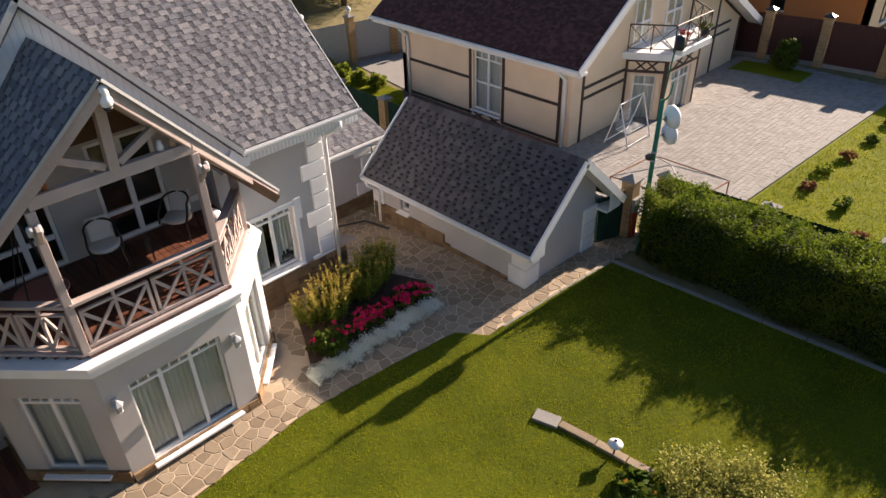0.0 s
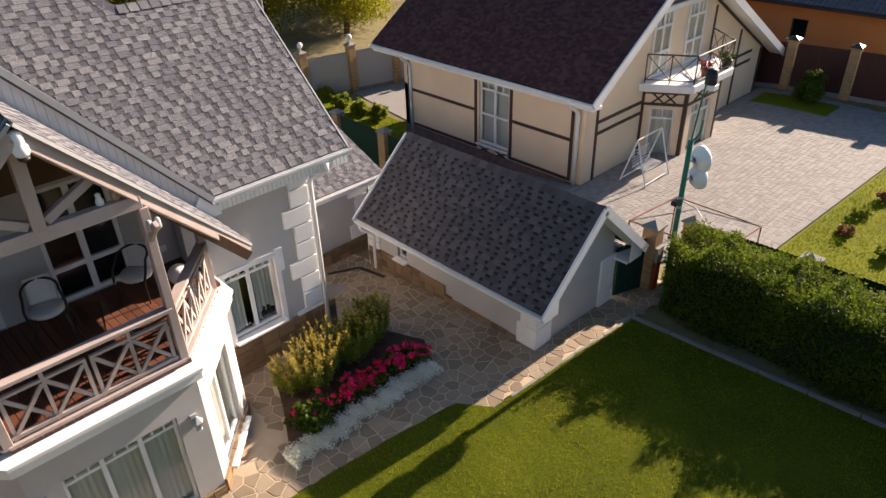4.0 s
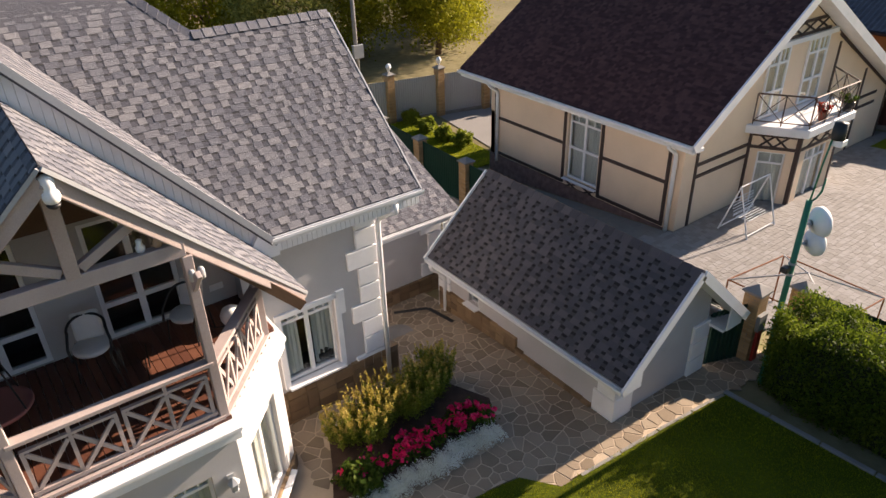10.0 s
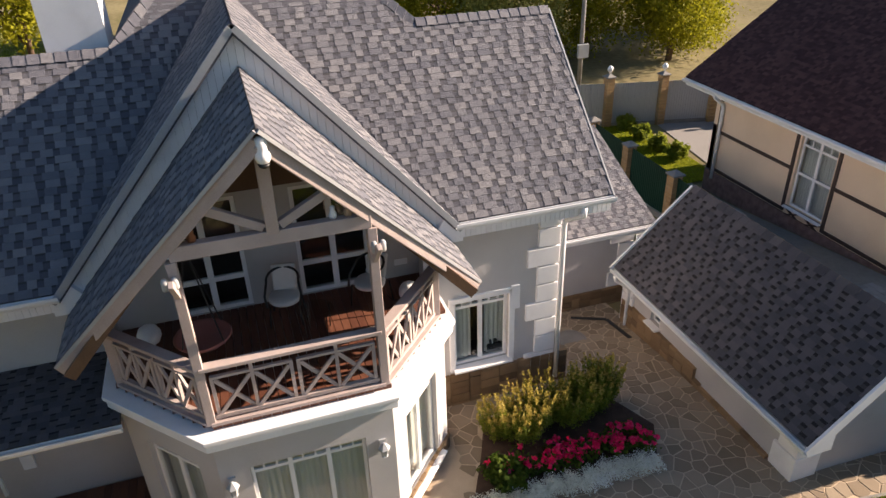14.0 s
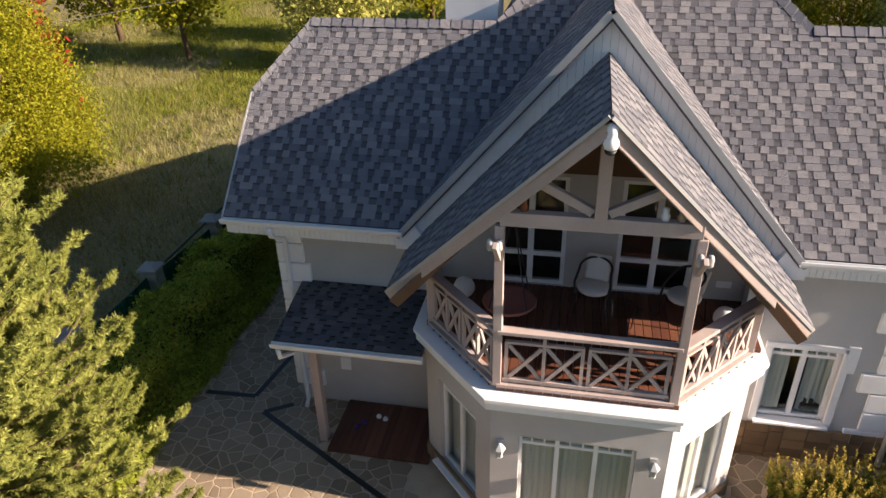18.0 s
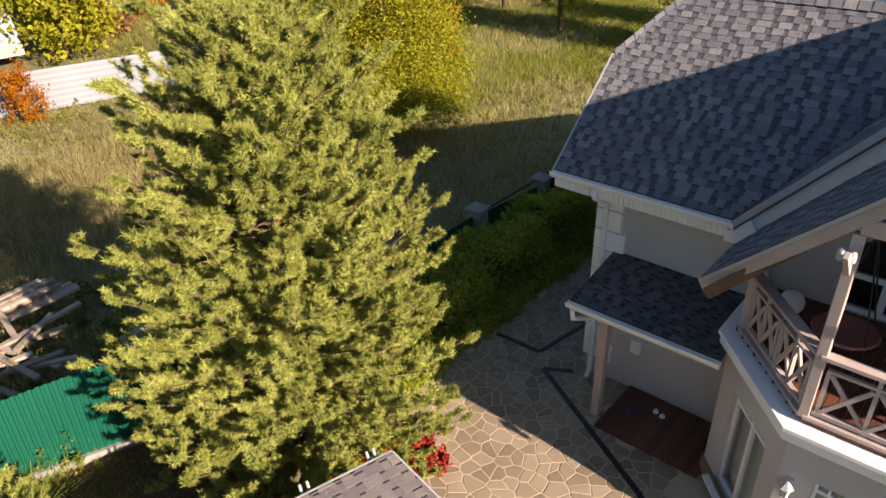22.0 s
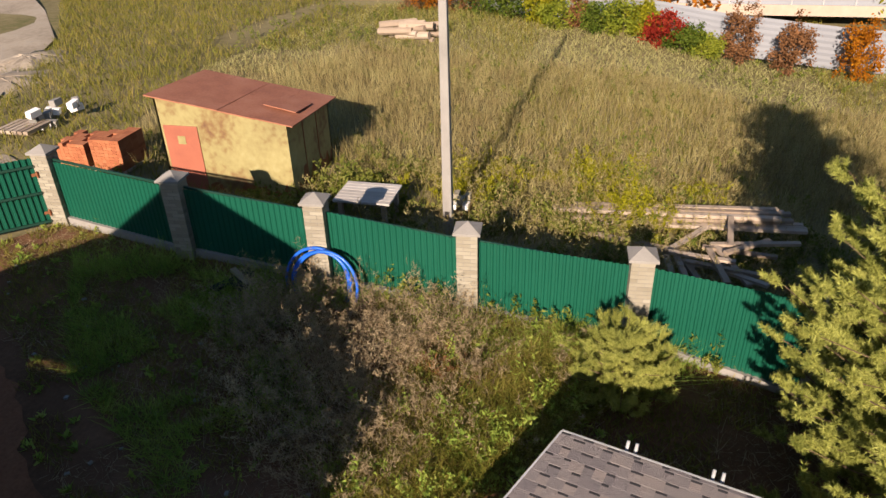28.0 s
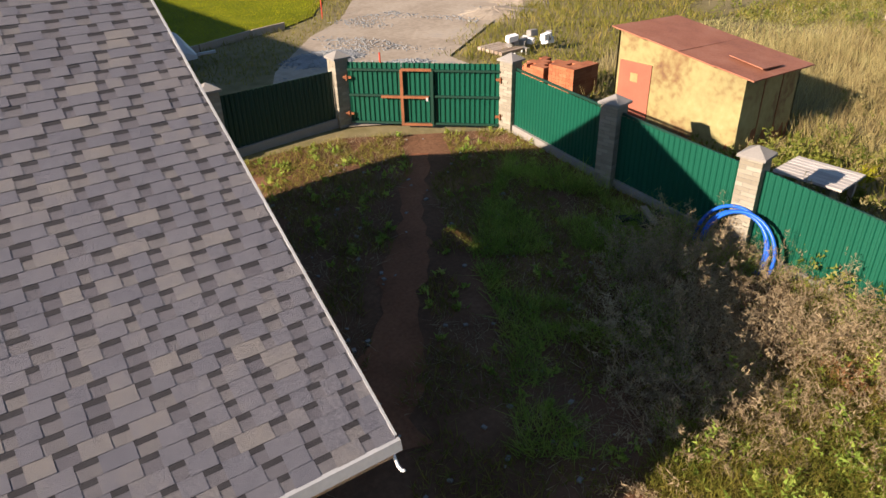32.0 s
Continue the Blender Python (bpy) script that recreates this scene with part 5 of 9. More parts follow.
        window(nb, p + u * h[0][0] + Z * 0.45, u, n, h[0][1] - h[0][0], 1.9, (1,) if i != 1 else (1, 1), top=0.4, muntins=1, bar=0.06, label="white bay window with bars")
        for s in (0.05, L - 0.05):
            g = Geo()
            g.obox(p + u * s + n * 0.012 + Z * 1.5, u, n, Z, 0.1, 0.03, 3.0)
            part("timber_strip", g, STRIP, nb)
        for z in (0.3, 2.5, 2.92):
            g = Geo()
            g.obox(p + u * L / 2 + n * 0.014 + Z * z, u, n, Z, L, 0.03, 0.1)
            part("timber_strip", g, STRIP, nb)
        for s0, s1 in ((h[0][0], L / 2), (L / 2, h[0][1])):
            for z0, z1 in ((2.53, 2.9), (2.9, 2.53)):
                g = Geo()
                g.beam(p + u * s0 + n * 0.012 + Z * z0, p + u * s1 + n * 0.012 + Z * z1, 0.03, 0.06)
                part("timber_strip", g, STRIP, nb)
    g = Geo()
    g.prism([(23.55, 14.5, 2.22), (24.5, 12.9, 2.22), (27.4, 12.9, 2.22), (28.6, 14.5, 2.22)], (0, 0, 0.28))
    part("balcony_slab", g, WHITE, nb, bevel=0.03)
    BROWN_RAIL = surface("brown_railing", [(0.09, 0.055, 0.04), (0.13, 0.08, 0.06)], 4, 40, 0.5, 0.05)
    R = [(23.75, 14.4), (24.62, 13.0), (27.3, 13.0), (28.4, 14.4)]
    for a, b in zip(R, R[1:]):
        a, b = Vector((*a, 0)), Vector((*b, 0))
        n = max(int((b - a).length / 0.8), 1)
        bars = [("railing_bar", a + Z * 3.5, b + Z * 3.5, 0.03), ("railing_bar", a + Z * 2.62, b + Z * 2.62, 0.02)]
        bars += [("railing_post", a.lerp(b, i / n) + Z * 2.5, a.lerp(b, i / n) + Z * 3.5, 0.022) for i in range(n + 1)]
        for i in range(n):
            p, q = a.lerp(b, i / n), a.lerp(b, (i + 1) / n)
            bars += [("railing_cross", p + Z * 2.62, q + Z * 3.48, 0.014), ("railing_cross", p + Z * 3.48, q + Z * 2.62, 0.014)]
        for name, p, q, r in bars:
            g = Geo()
            g.tube([p, q], r, 6)
            part(name, g, BROWN_RAIL, nb)
    for xx, w in ((24.1, 1.15), (26.4, 1.25)):
        window(nb, (xx, 14.46, 2.55), X, -Y, w, 2.2, (1, 1), top=0.5, muntins=1, rows=(0.8,), sill=False, deep=0.0, bar=0.07, label="white balcony window with bars", room=False)
    g = Geo()
    g.box((23.6, 14.36, 4.75), (28.0, 14.5, 4.9))
    part("lintel", g, WHITE, nb)
    nb.location = (-0.05, 0.08, -0.35)
    return nb


build_neighbour()


# ---- fences ----
def brick_post(parent, x, y, z0, z1, mat=None, single=False, w=0.38, cap_mat=None, label="", ang=0.0, cap_h=0.14):
    """Square brick post under a pyramid cap, laid in courses."""
    m = Matrix.Translation((x, y, 0)) @ Matrix.Rotation(ang, 4, "Z")
    g = Geo()
    g.box((-w / 2 + 0.012, -w / 2 + 0.012, z0 - 0.4), (w / 2 - 0.012, w / 2 - 0.012, z1))
    post = part("post", g, MORTAR, parent, label)
    post.matrix_local = m
    joined, k, z = Geo(), 0, z0 - 0.1
    L, D, H = w * 2 / 3, w / 3, 0.065
    bm = {}
    while z < z1 - 0.02:
        a = w / 2
        f = 1 if k % 2 else -1
        q = [(f * cx, cy, lx, ly) for cx, cy, lx, ly in ((-a + L / 2, -a + D / 2, L, D), (a - D / 2, -a + L / 2, D, L), (a - L / 2, a - D / 2, L, D), (-a + D / 2, a - L / 2, D, L))]
        for cx, cy, lx, ly in q:
            lx, ly = lx - 0.01, ly - 0.01
            if single:
                key = (round(lx, 3), round(ly, 3))
                if key not in bm:
                    b = Geo()
                    b.box((-lx / 2, -ly / 2, 0), (lx / 2, ly / 2, H))
                    bm[key] = make_mesh("brick", b, BRICK_ONE)
                ob = part("brick", bm[key], None, post)
                ob.location = (cx, cy, z)
            else:
                joined.box((cx - lx / 2, cy - ly / 2, z), (cx + lx / 2, cy + ly / 2, z + H))
        z += 0.075
        k += 1
    if not single:
        tagged(part("bricks", joined, mat or BRICK, post), kind="stuff")
    c, e = Geo(), w / 2 + 0.045
    c.add([(-e, -e, z1), (e, -e, z1), (e, e, z1), (-e, e, z1), (-e, -e, z1 + 0.045), (e, -e, z1 + 0.045), (e, e, z1 + 0.045), (-e, e, z1 + 0.045), (0, 0, z1 + 0.045 + cap_h)],
          [(3, 2, 1, 0), (0, 1, 5, 4), (1, 2, 6, 5), (2, 3, 7, 6), (3, 0, 4, 7), (4, 5, 8), (5, 6, 8), (6, 7, 8), (7, 4, 8)])
    part("cap", c, cap_mat or CONCRETE, post, "pale pyramid cap")
    return post


def profiled(parent, a, b, z0a, z1a, z0b, z1b, mat, pitch=0.115, depth=0.02, name="sheet_panel", label=""):
    """Ribbed steel sheet from a to b, its ribs upright."""
    a, b = Vector((*a, 0)), Vector((*b, 0))
    u = (b - a).normalized()
    n = Vector((u.y, -u.x, 0))
    L = (b - a).length
    prof, s = [], 0.0
    while s < L:
        for ds, d in ((0, 0), (0.3, 0), (0.42, 1), (0.88, 1)):
            if s + ds * pitch <= L:
                prof.append((s + ds * pitch, d * depth))
        s += pitch
    prof.append((L, 0))
    g = Geo()
    lo = [a + u * s + n * d + Z * (z0a + (z0b - z0a) * s / L) for s, d in prof]
    hi = [a + u * s + n * d + Z * (z1a + (z1b - z1a) * s / L) for s, d in prof]
    k = len(prof)
    g.add(lo + hi, [(i, i + 1, k + i + 1, k + i) for i in range(k - 1)])
    return part(name, g, mat, parent, label)


def build_yard_fence():
    f = thing("fence", "green profiled-sheet fence on buff brick posts", "fence")
    P = [(-6.2, 21.4), (-6.2, 18.49), (-6.17, 15.55), (-6.16, 12.67), (-6.3, 9.8), (-6.45, 6.9), (-6.65, 4.0), (-6.94, 1.08), (-7.11, -1.78), (-7.28, -4.75), (-8.11, -8.34)]
    T = [1.4, 1.5, 1.7, 1.83, 2.2, 2.62, 2.88, 2.92, 3.16, 3.3, 3.29]
    for i, ((x, y), t) in enumerate(zip(P, T)):
        brick_post(f, x, y, ground_z(x, y), t, single=i in (6, 7, 8), ang=0.08)
    for i in range(len(P) - 1):
        a, b = Vector(P[i]), Vector(P[i + 1])
        d = (b - a).normalized() * 0.19
        za, zb = ground_z(*P[i]), ground_z(*P[i + 1])
        profiled(f, tuple(a + d), tuple(b - d), za + 0.15, T[i] - 0.2, zb + 0.15, T[i + 1] - 0.2, GREEN_METAL)
        g = Geo()
        p, q = Vector((*(a + d), za)), Vector((*(b - d), zb))
        g.beam(p - Z * 0.02 - X * 0.02, q - Z * 0.02 - X * 0.02, 0.16, 0.4)
        part("plinth", g, CONCRETE, f, "low concrete fence plinth")
        for k in (0.35, 0.85):
            g = Geo()
            g.beam(Vector((*(a + d), za + 0.15 + k * 1.6)) - X * 0.04, Vector((*(b - d), zb + 0.15 + k * 1.6)) - X * 0.04, 0.03, 0.05)
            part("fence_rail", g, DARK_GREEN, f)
    Q = [(-5.35, -11.44), (-2.08, -11.52), (1.2, -11.62), (4.4, -11.72)]
    for x, y in Q:
        brick_post(f, x, y, ground_z(x, y), 3.28 if x < -4 else 3.15, ang=-0.03)
    for a, b in zip(Q, Q[1:]):
        a, b = Vector(a), Vector(b)
        d = (b - a).normalized() * 0.19
        za, zb = ground_z(*a) + 0.12, ground_z(*b) + 0.12
        # darker green on this run: its shaded side is put into the colour
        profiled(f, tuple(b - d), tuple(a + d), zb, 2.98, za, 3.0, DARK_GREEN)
        g = Geo()
        g.beam((*(a + d), za - 0.1), (*(b - d), zb - 0.1), 0.16, 0.36)
        part("plinth", g, CONCRETE, f)
    # corner gate
    gate = thing("gate", "closed green sheet-metal double gate with rusty wicket frame", "gate")
    a, b = Vector((-5.47, -11.22, 0)), Vector((-7.93, -8.52, 0))
    u = (b - a).normalized()
    n = Vector((-u.y, u.x, 0))
    if n.dot(Vector((1, 1, 0))) < 0:
        n = -n
    m = a.lerp(b, 0.36)
    for p, q in ((a, m - u * 0.01), (m + u * 0.01, b)):
        profiled(gate, (q.x, q.y), (p.x, p.y), 1.68, 3.2, 1.68, 3.2, GREEN_METAL, name="gate_leaf", pitch=0.12, depth=0.03)
    for z in (1.74, 2.42, 3.04):
        g = Geo()
        g.beam(a + Z * z + n * 0.05, b + Z * z + n * 0.05, 0.04, 0.05)
        part("gate_bar", g, DARK_GREEN, gate)
    for s, z0, z1 in ((0.36, 1.68, 3.06), (0.56, 1.68, 3.06)):
        g = Geo()
        g.beam(a.lerp(b, s) + Z * z0 + n * 0.08, a.lerp(b, s) + Z * z1 + n * 0.08, 0.05, 0.07, u)
        part("wicket_post", g, RUST if s < 0.5 else DARK_GREEN, gate)
    for s0, s1, z in ((0.36, 0.56, 3.06), (0.36, 0.56, 1.72), (0.22, 0.54, 2.4)):
        g = Geo()
        g.beam(a.lerp(b, s0) + Z * z + n * 0.085, a.lerp(b, s1) + Z * z + n * 0.085, 0.05, 0.06)
        part("wicket_bar", g, RUST, gate)
    for p, e in ((a, -1), (b, 1)):
        for z in (1.95, 2.85):
            g = Geo()
            g.obox(p + u * (e * 0.06) + Z * z + n * 0.06, u, n, Z, 0.3, 0.03, 0.06)
            g.tube([p + u * (e * 0.02) + n * 0.085 + Z * (z - 0.07), p + u * (e * 0.02) + n * 0.085 + Z * (z + 0.07)], 0.022, 8)
            part("hinge", g, RUST, gate, "rusty strap hinge")
    g = Geo()
    g.obox(a.lerp(b, 0.53) + Z * 2.36 + n * 0.12, u, n, Z, 0.05, 0.04, 0.09)
    part("padlock", g, GREY_METAL, gate, bevel=0.008)


build_yard_fence()


def plain_fence(name, label, P, z_top, panel, post_mat, h=2.2, lamps=False, base=True, gap=0.19, cap=None, level=None):
    f = thing(name, label, "fence")
    for i, (x, y) in enumerate(P):
        z = ground_z(x, y)
        brick_post(f, x, y, z, min(z + z_top, level if level is not None else 99), post_mat, cap_mat=cap)
        if lamps:
            g = Geo()
            g.lathe((x, y, z + z_top + 0.15), [(0.05, 0), (0.05, 0.08), (0.09, 0.12), (0.13, 0.2), (0.13, 0.28), (0.08, 0.36), (0.02, 0.39)], 10)
            part("globe_lamp", g, WHITE, f, "white globe lamp on the post", smooth=True)
    for a, b in zip(P, P[1:]):
        za, zb = ground_z(*a), ground_z(*b)
        a, b = Vector(a), Vector(b)
        d = (b - a).normalized() * gap
        ta, tb = (min(q + h, (level if level is not None else 99) + 0.1) - 0.15 for q in (za, zb))
        profiled(f, tuple(a + d), tuple(b - d), za + 0.12, ta, zb + 0.12, tb, panel)
        if base:
            g = Geo()
            g.beam((*(a + d), za), (*(b - d), zb), 0.16, 0.3)
            part("plinth", g, CONCRETE, f)
    return f


plain_fence("boundary_fence", "dark green sheet fence on ochre brick posts", [(16.2, 9.45), (17.05, 12.2), (17.15, 15.2), (17.25, 18.1), (17.35, 21.2), (17.4, 24.1), (17.5, 27.0), (17.6, 29.9)], 2.1, DARK_GREEN, YELLOW_BRICK, level=0.42)
def build_side_gate():
    p = thing("gate_post", "ochre brick gate post with a pale pyramid cap", "post")
    brick_post(p, 16.02, 9.4, -0.25, 1.57, YELLOW_BRICK)
    d = thing("side_gate", "dark green sheet-metal gate beside the garage", "gate")
    profiled(d, (14.95, 9.72), (15.82, 9.46), -0.2, 1.3, -0.2, 1.3, DARK_GREEN, name="gate_leaf")
    for z in (-0.1, 1.2):
        g = Geo()
        g.beam((14.95, 9.74, z), (15.82, 9.48, z), 0.04, 0.05)
        part("gate_bar", g, DARK_GREEN, d)


build_side_gate()
plain_fence("hedge_fence", "dark green sheet fence behind the hedge", [(17.3, 9.0), (17.5, 6.2), (17.7, 3.4), (17.9, 0.6), (18.1, -2.2), (18.3, -5)], 1.75, DARK_GREEN, YELLOW_BRICK, h=1.9)
plain_fence("street_fence", "pale grey sheet fence on ochre brick posts with globe lamps", [(17.9, 31.9), (20.5, 31.0), (23.0, 30.4), (25.4, 29.8), (27.9, 29.2), (30.4, 28.6)], 2.35, STREET_PANEL, YELLOW_BRICK, h=2.2, lamps=True)
plain_fence("brown_fence", "dark brown sheet fence on ochre brick posts", [(34.7, 18.5), (34.7, 16.0), (34.6, 13.6), (34.8, 11.1), (35.1, 8.5), (35.4, 5.9), (35.7, 3.3)], 2.2, MAROON, YELLOW_BRICK, cap=DARK_STEEL)


# ---- the building beneath the camera and the low roof beside it ----
def build_near_roof():
    nr = thing("outbuilding", "timber outbuilding with a brown-grey shingle roof", "building")
    c, u = Vector((1.506, 0.054, 4.01)), Vector((1, -0.095, 0)).normalized()
    w = Vector((-0.095, -1, 0)).normalized()
    v = (w + Z * 0.54).normalized()
    L = 5.9
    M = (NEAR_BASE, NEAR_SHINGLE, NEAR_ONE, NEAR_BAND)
    lean_roof(nr, c, u, v, 7.0, L, M, 61, 0.06, band=0.042, expo=0.122, near=lambda a, s: a < 2.6 and s < 3.4, tooth=0.005)
    top = c + v * L
    far_run = 9.2 - L * math.hypot(v.x, v.y)
    lean_roof(nr, c + w * 9.2 + u * 7.0, -u, (-w * far_run + Z * L * v.z), 7.0, math.hypot(far_run, L * v.z), M, 63, 0.06, band=0.042, expo=0.122)
    for i in range(34):
        g = Geo()
        p, q = top + u * (0.2 * i), top + u * (0.2 * i + 0.215)
        g.add([p - w * 0.13 - Z * 0.055, p + Z * 0.03, p + w * 0.13 - Z * 0.055, q - w * 0.13 - Z * 0.065, q + Z * 0.018, q + w * 0.13 - Z * 0.065], [(0, 1, 4, 3), (1, 2, 5, 4), (0, 2, 1)])
        part("ridge_cap", g, NEAR_ONE, nr)
    g = Geo()
    g.beam(c - u * 0.006 + v * 0.02, top - u * 0.006, 0.02, 0.035, Z)
    part("drip_edge", g, GREY_METAL, nr)
    g = Geo()
    g.add([c - w * 0.03 - u * 0.02 + Z * 0.006, c - w * 0.03 + u * 7 + Z * 0.006, c + u * 7 + Z * 0.012, c - u * 0.02 + Z * 0.012,
           c - w * 0.05 - u * 0.02 - Z * 0.075, c - w * 0.05 + u * 7 - Z * 0.075, c - w * 0.035 + u * 7 - Z * 0.075, c - w * 0.035 - u * 0.02 - Z * 0.075], [(0, 1, 2, 3), (4, 5, 1, 0), (5, 4, 7, 6), (4, 0, 3, 7)])
    # white flashing given a grey tone: its north-side shade is in the colour
    part("eave_flashing", g, GREY_METAL, nr, "pale metal eave flashing")
    g = Geo()
    q = c + u * 0.035 - Z * 0.08
    g.tube([q + w * 0.0, q - w * 0.03 - Z * 0.06, q - w * 0.07 - Z * 0.1, q - w * 0.12 - Z * 0.1, q - w * 0.15 - Z * 0.07], 0.012, 6)
    part("gutter_hook", g, WHITE_METAL, nr, smooth=True)
    for i in range(3):
        g = Geo()
        q = c + w * (0.02 + 0.1 * i) - Z * (0.1 + 0.075 * i)
        g.obox(q + u * 3.5, u, w, Z, 6.94, 0.09, 0.06)
        part("fascia_board", g, PINE_WOOD, nr)
    for i in range(26):
        g = Geo()
        z = 0.95 + i * 0.11
        g.obox(c + u * 3.6 + w * 0.6 + Z * (z - c.z), u, w, Z, 6.2, 0.1, 0.106)
        part("wall_board", g, PINE_WOOD, nr)
        g = Geo()
        g.obox(c + u * 0.55 + w * 4.85 + Z * (z - c.z), u, w, Z, 0.1, 8.3, 0.106)
        part("wall_board", g, PINE_WOOD, nr)
    g = Geo()
    g.prism([c + u * 0.5 + w * 0.22 - Z * 0.03, c + u * 0.5 + w * 9.08 - Z * 0.02, top + u * 0.5 - Z * 0.09], u * 0.1)
    g.prism([c + u * 0.5 + w * 0.22 - Z * 0.031, c + u * 0.5 + w * 9.0 - Z * 0.021, c + u * 0.5 + w * 9.0 - Z * 0.19, c + u * 0.5 + w * 0.65 - Z * 0.19], u * 0.1)
    part("gable_wall", g, PINE_WOOD, nr)
    lowr = thing("pavilion", "low garden pavilion with a grey shingle roof", "pavilion")
    A, B = Vector((-1.5, 7.72, 2.6)), Vector((-2.79, 3.04, 2.6))
    u = (A - B).normalized()
    w = Vector((u.y, -u.x, -0.1)).normalized()
    o = B + w * 2.6
    L = 2.6
    lean_roof(lowr, o, u, -w, (A - B).length, L, (TAUPE_BASE, TAUPE_SHINGLE, TAUPE_ONE, NEAR_BAND), 62, 0.08, expo=0.15, band=0.034, lo=lambda s: -0.55 * (1 - s / L), hi=lambda s: (A - B).length + 0.35 * (1 - s / L))
    g = Geo()
    g.beam(A - w * 0.012, B - w * 0.012, 0.022, 0.024)
    g.beam(B, o - u * 0.55, 0.022, 0.024), g.beam(A, o + u * ((A - B).length + 0.35), 0.022, 0.024)
    part("drip_edge", g, GREY_METAL, lowr)
    for k in range(5):
        p = B + u * (0.75 + 0.95 * k) - w * 0.06
        for d in (0, 0.1):
            g = Geo()
            g.tube([p + u * d - Z * 0.12, p + u * d - w * 0.1 + Z * 0.03], 0.022, 6)
            part("bracket", g, GREY_METAL, lowr, smooth=True)
    for s in (0.25, (A - B).length - 0.25):
        for t in (0.25, 2.4):
            p = B + u * s + w * t
            g = Geo()
            g.box((p.x - 0.07, p.y - 0.07, ground_z(p.x, p.y) - 0.1), (p.x + 0.07, p.y + 0.07, p.z - 0.06))
            part("post", g, TIMBER, lowr)


build_near_roof()


# ---- plants ----
def crown_points(c, rx, ry, rz, clumps, per, spread, seed, hollow=0.55):
    rng = np.random.default_rng(seed)
    d = unit(rng.normal(size=(clumps, 3)))
    r = rng.uniform(hollow, 1.0, (clumps, 1)) ** 0.6 * (1 + 0.22 * np.sin(3 * d[:, :1] + 5 * d[:, 2:] + seed))
    p = np.array(c) + d * r * [rx, ry, rz]
    return (p[:, None] + rng.normal(size=(clumps, per, 3)) * spread).reshape(-1, 3)


def tree(name, label, x, y, h, r, mat, clumps=160, per=45, leaf=0.13, seed=1, foot=0.25, group=""):
    """Broad-leaved tree or tall shrub: tapered trunk, limbs, uneven crown of leaf clumps."""
    z = ground_z(x, y)
    t = thing(name, label, "tree", group=group)
    rnd = random.Random(seed)
    g = Geo()
    g.tube([(x, y, z - 0.2), (x + 0.04 * h * rnd.uniform(-1, 1), y, z + h * 0.4), (x, y, z + h * 0.8)], 0.02 * h + 0.03, 8, 0.01 * h)
    part("trunk", g, TRUNK, t, smooth=True)
    g = Geo()
    for i in range(9):
        a = i * 2.4 + rnd.random()
        z0 = z + h * rnd.uniform(0.22, 0.6)
        g.tube([(x, y, z0), (x + r * 0.4 * math.cos(a), y + r * 0.4 * math.sin(a), z0 + h * 0.13), (x + r * 0.75 * math.cos(a), y + r * 0.75 * math.sin(a), z0 + h * 0.3)], 0.012 * h, 6, 0.003 * h)
    tagged(part("branchwork", g, TRUNK, t, smooth=True), kind="stuff")
    hh = h * (1 - foot)
    p = crown_points((x, y, z + h * foot + hh / 2), r, r, hh / 2, clumps, per, r * 0.13 + 0.05, seed)
    v, f = leaves(p, leaf)
    part("crown", fast_mesh("crown", v, f, mat, 4), None, t)
    return t


def shrub(name, label, x, y, h, r, mat, clumps=30, per=30, leaf=0.05, seed=1, lift=0.0, category="shrub", group=""):
    z = ground_z(x, y) + lift
    t = thing(name, label, category, group=group)
    p = crown_points((x, y, z + h / 2), r, r, h / 2, clumps, per, r * 0.14, seed, 0.4)
    p[:, 2] = np.maximum(p[:, 2], z + 0.01)
    v, f = leaves(p, leaf)
    part("foliage", fast_mesh("foliage", v, f, mat, 4), None, t)
    g = Geo()
    for i in range(5):
        a = i * 1.26 + seed
        g.tube([(x, y, z - 0.05), (x + r * 0.5 * math.cos(a), y + r * 0.5 * math.sin(a), z + h * 0.7)], 0.012, 5, 0.005)
    part("stems", g, TRUNK, t)
    return t


def needle_tufts(points, dirs, length, n, width, seed):
    """Brushes of needles at shoot ends, splayed round each shoot."""
    rng = np.random.default_rng(seed)
    p = np.repeat(np.asarray(points), n, 0)
    d = np.repeat(unit(np.asarray(dirs)), n, 0)
    s = rng.uniform(0, 1, (len(p), 1))
    q = unit(d * rng.uniform(0.25, 1.0, (len(p), 1)) + rng.normal(size=p.shape) * 0.62)
    base = p - d * length * 1.2 * s
    L = length * rng.uniform(0.7, 1.2, (len(p), 1))
    side = unit(np.cross(q, rng.normal(size=p.shape))) * width / 2
    v = np.stack([base - side, base + side, base + q * L], 1).reshape(-1, 3)
    return v, np.arange(len(v)).reshape(-1, 3)


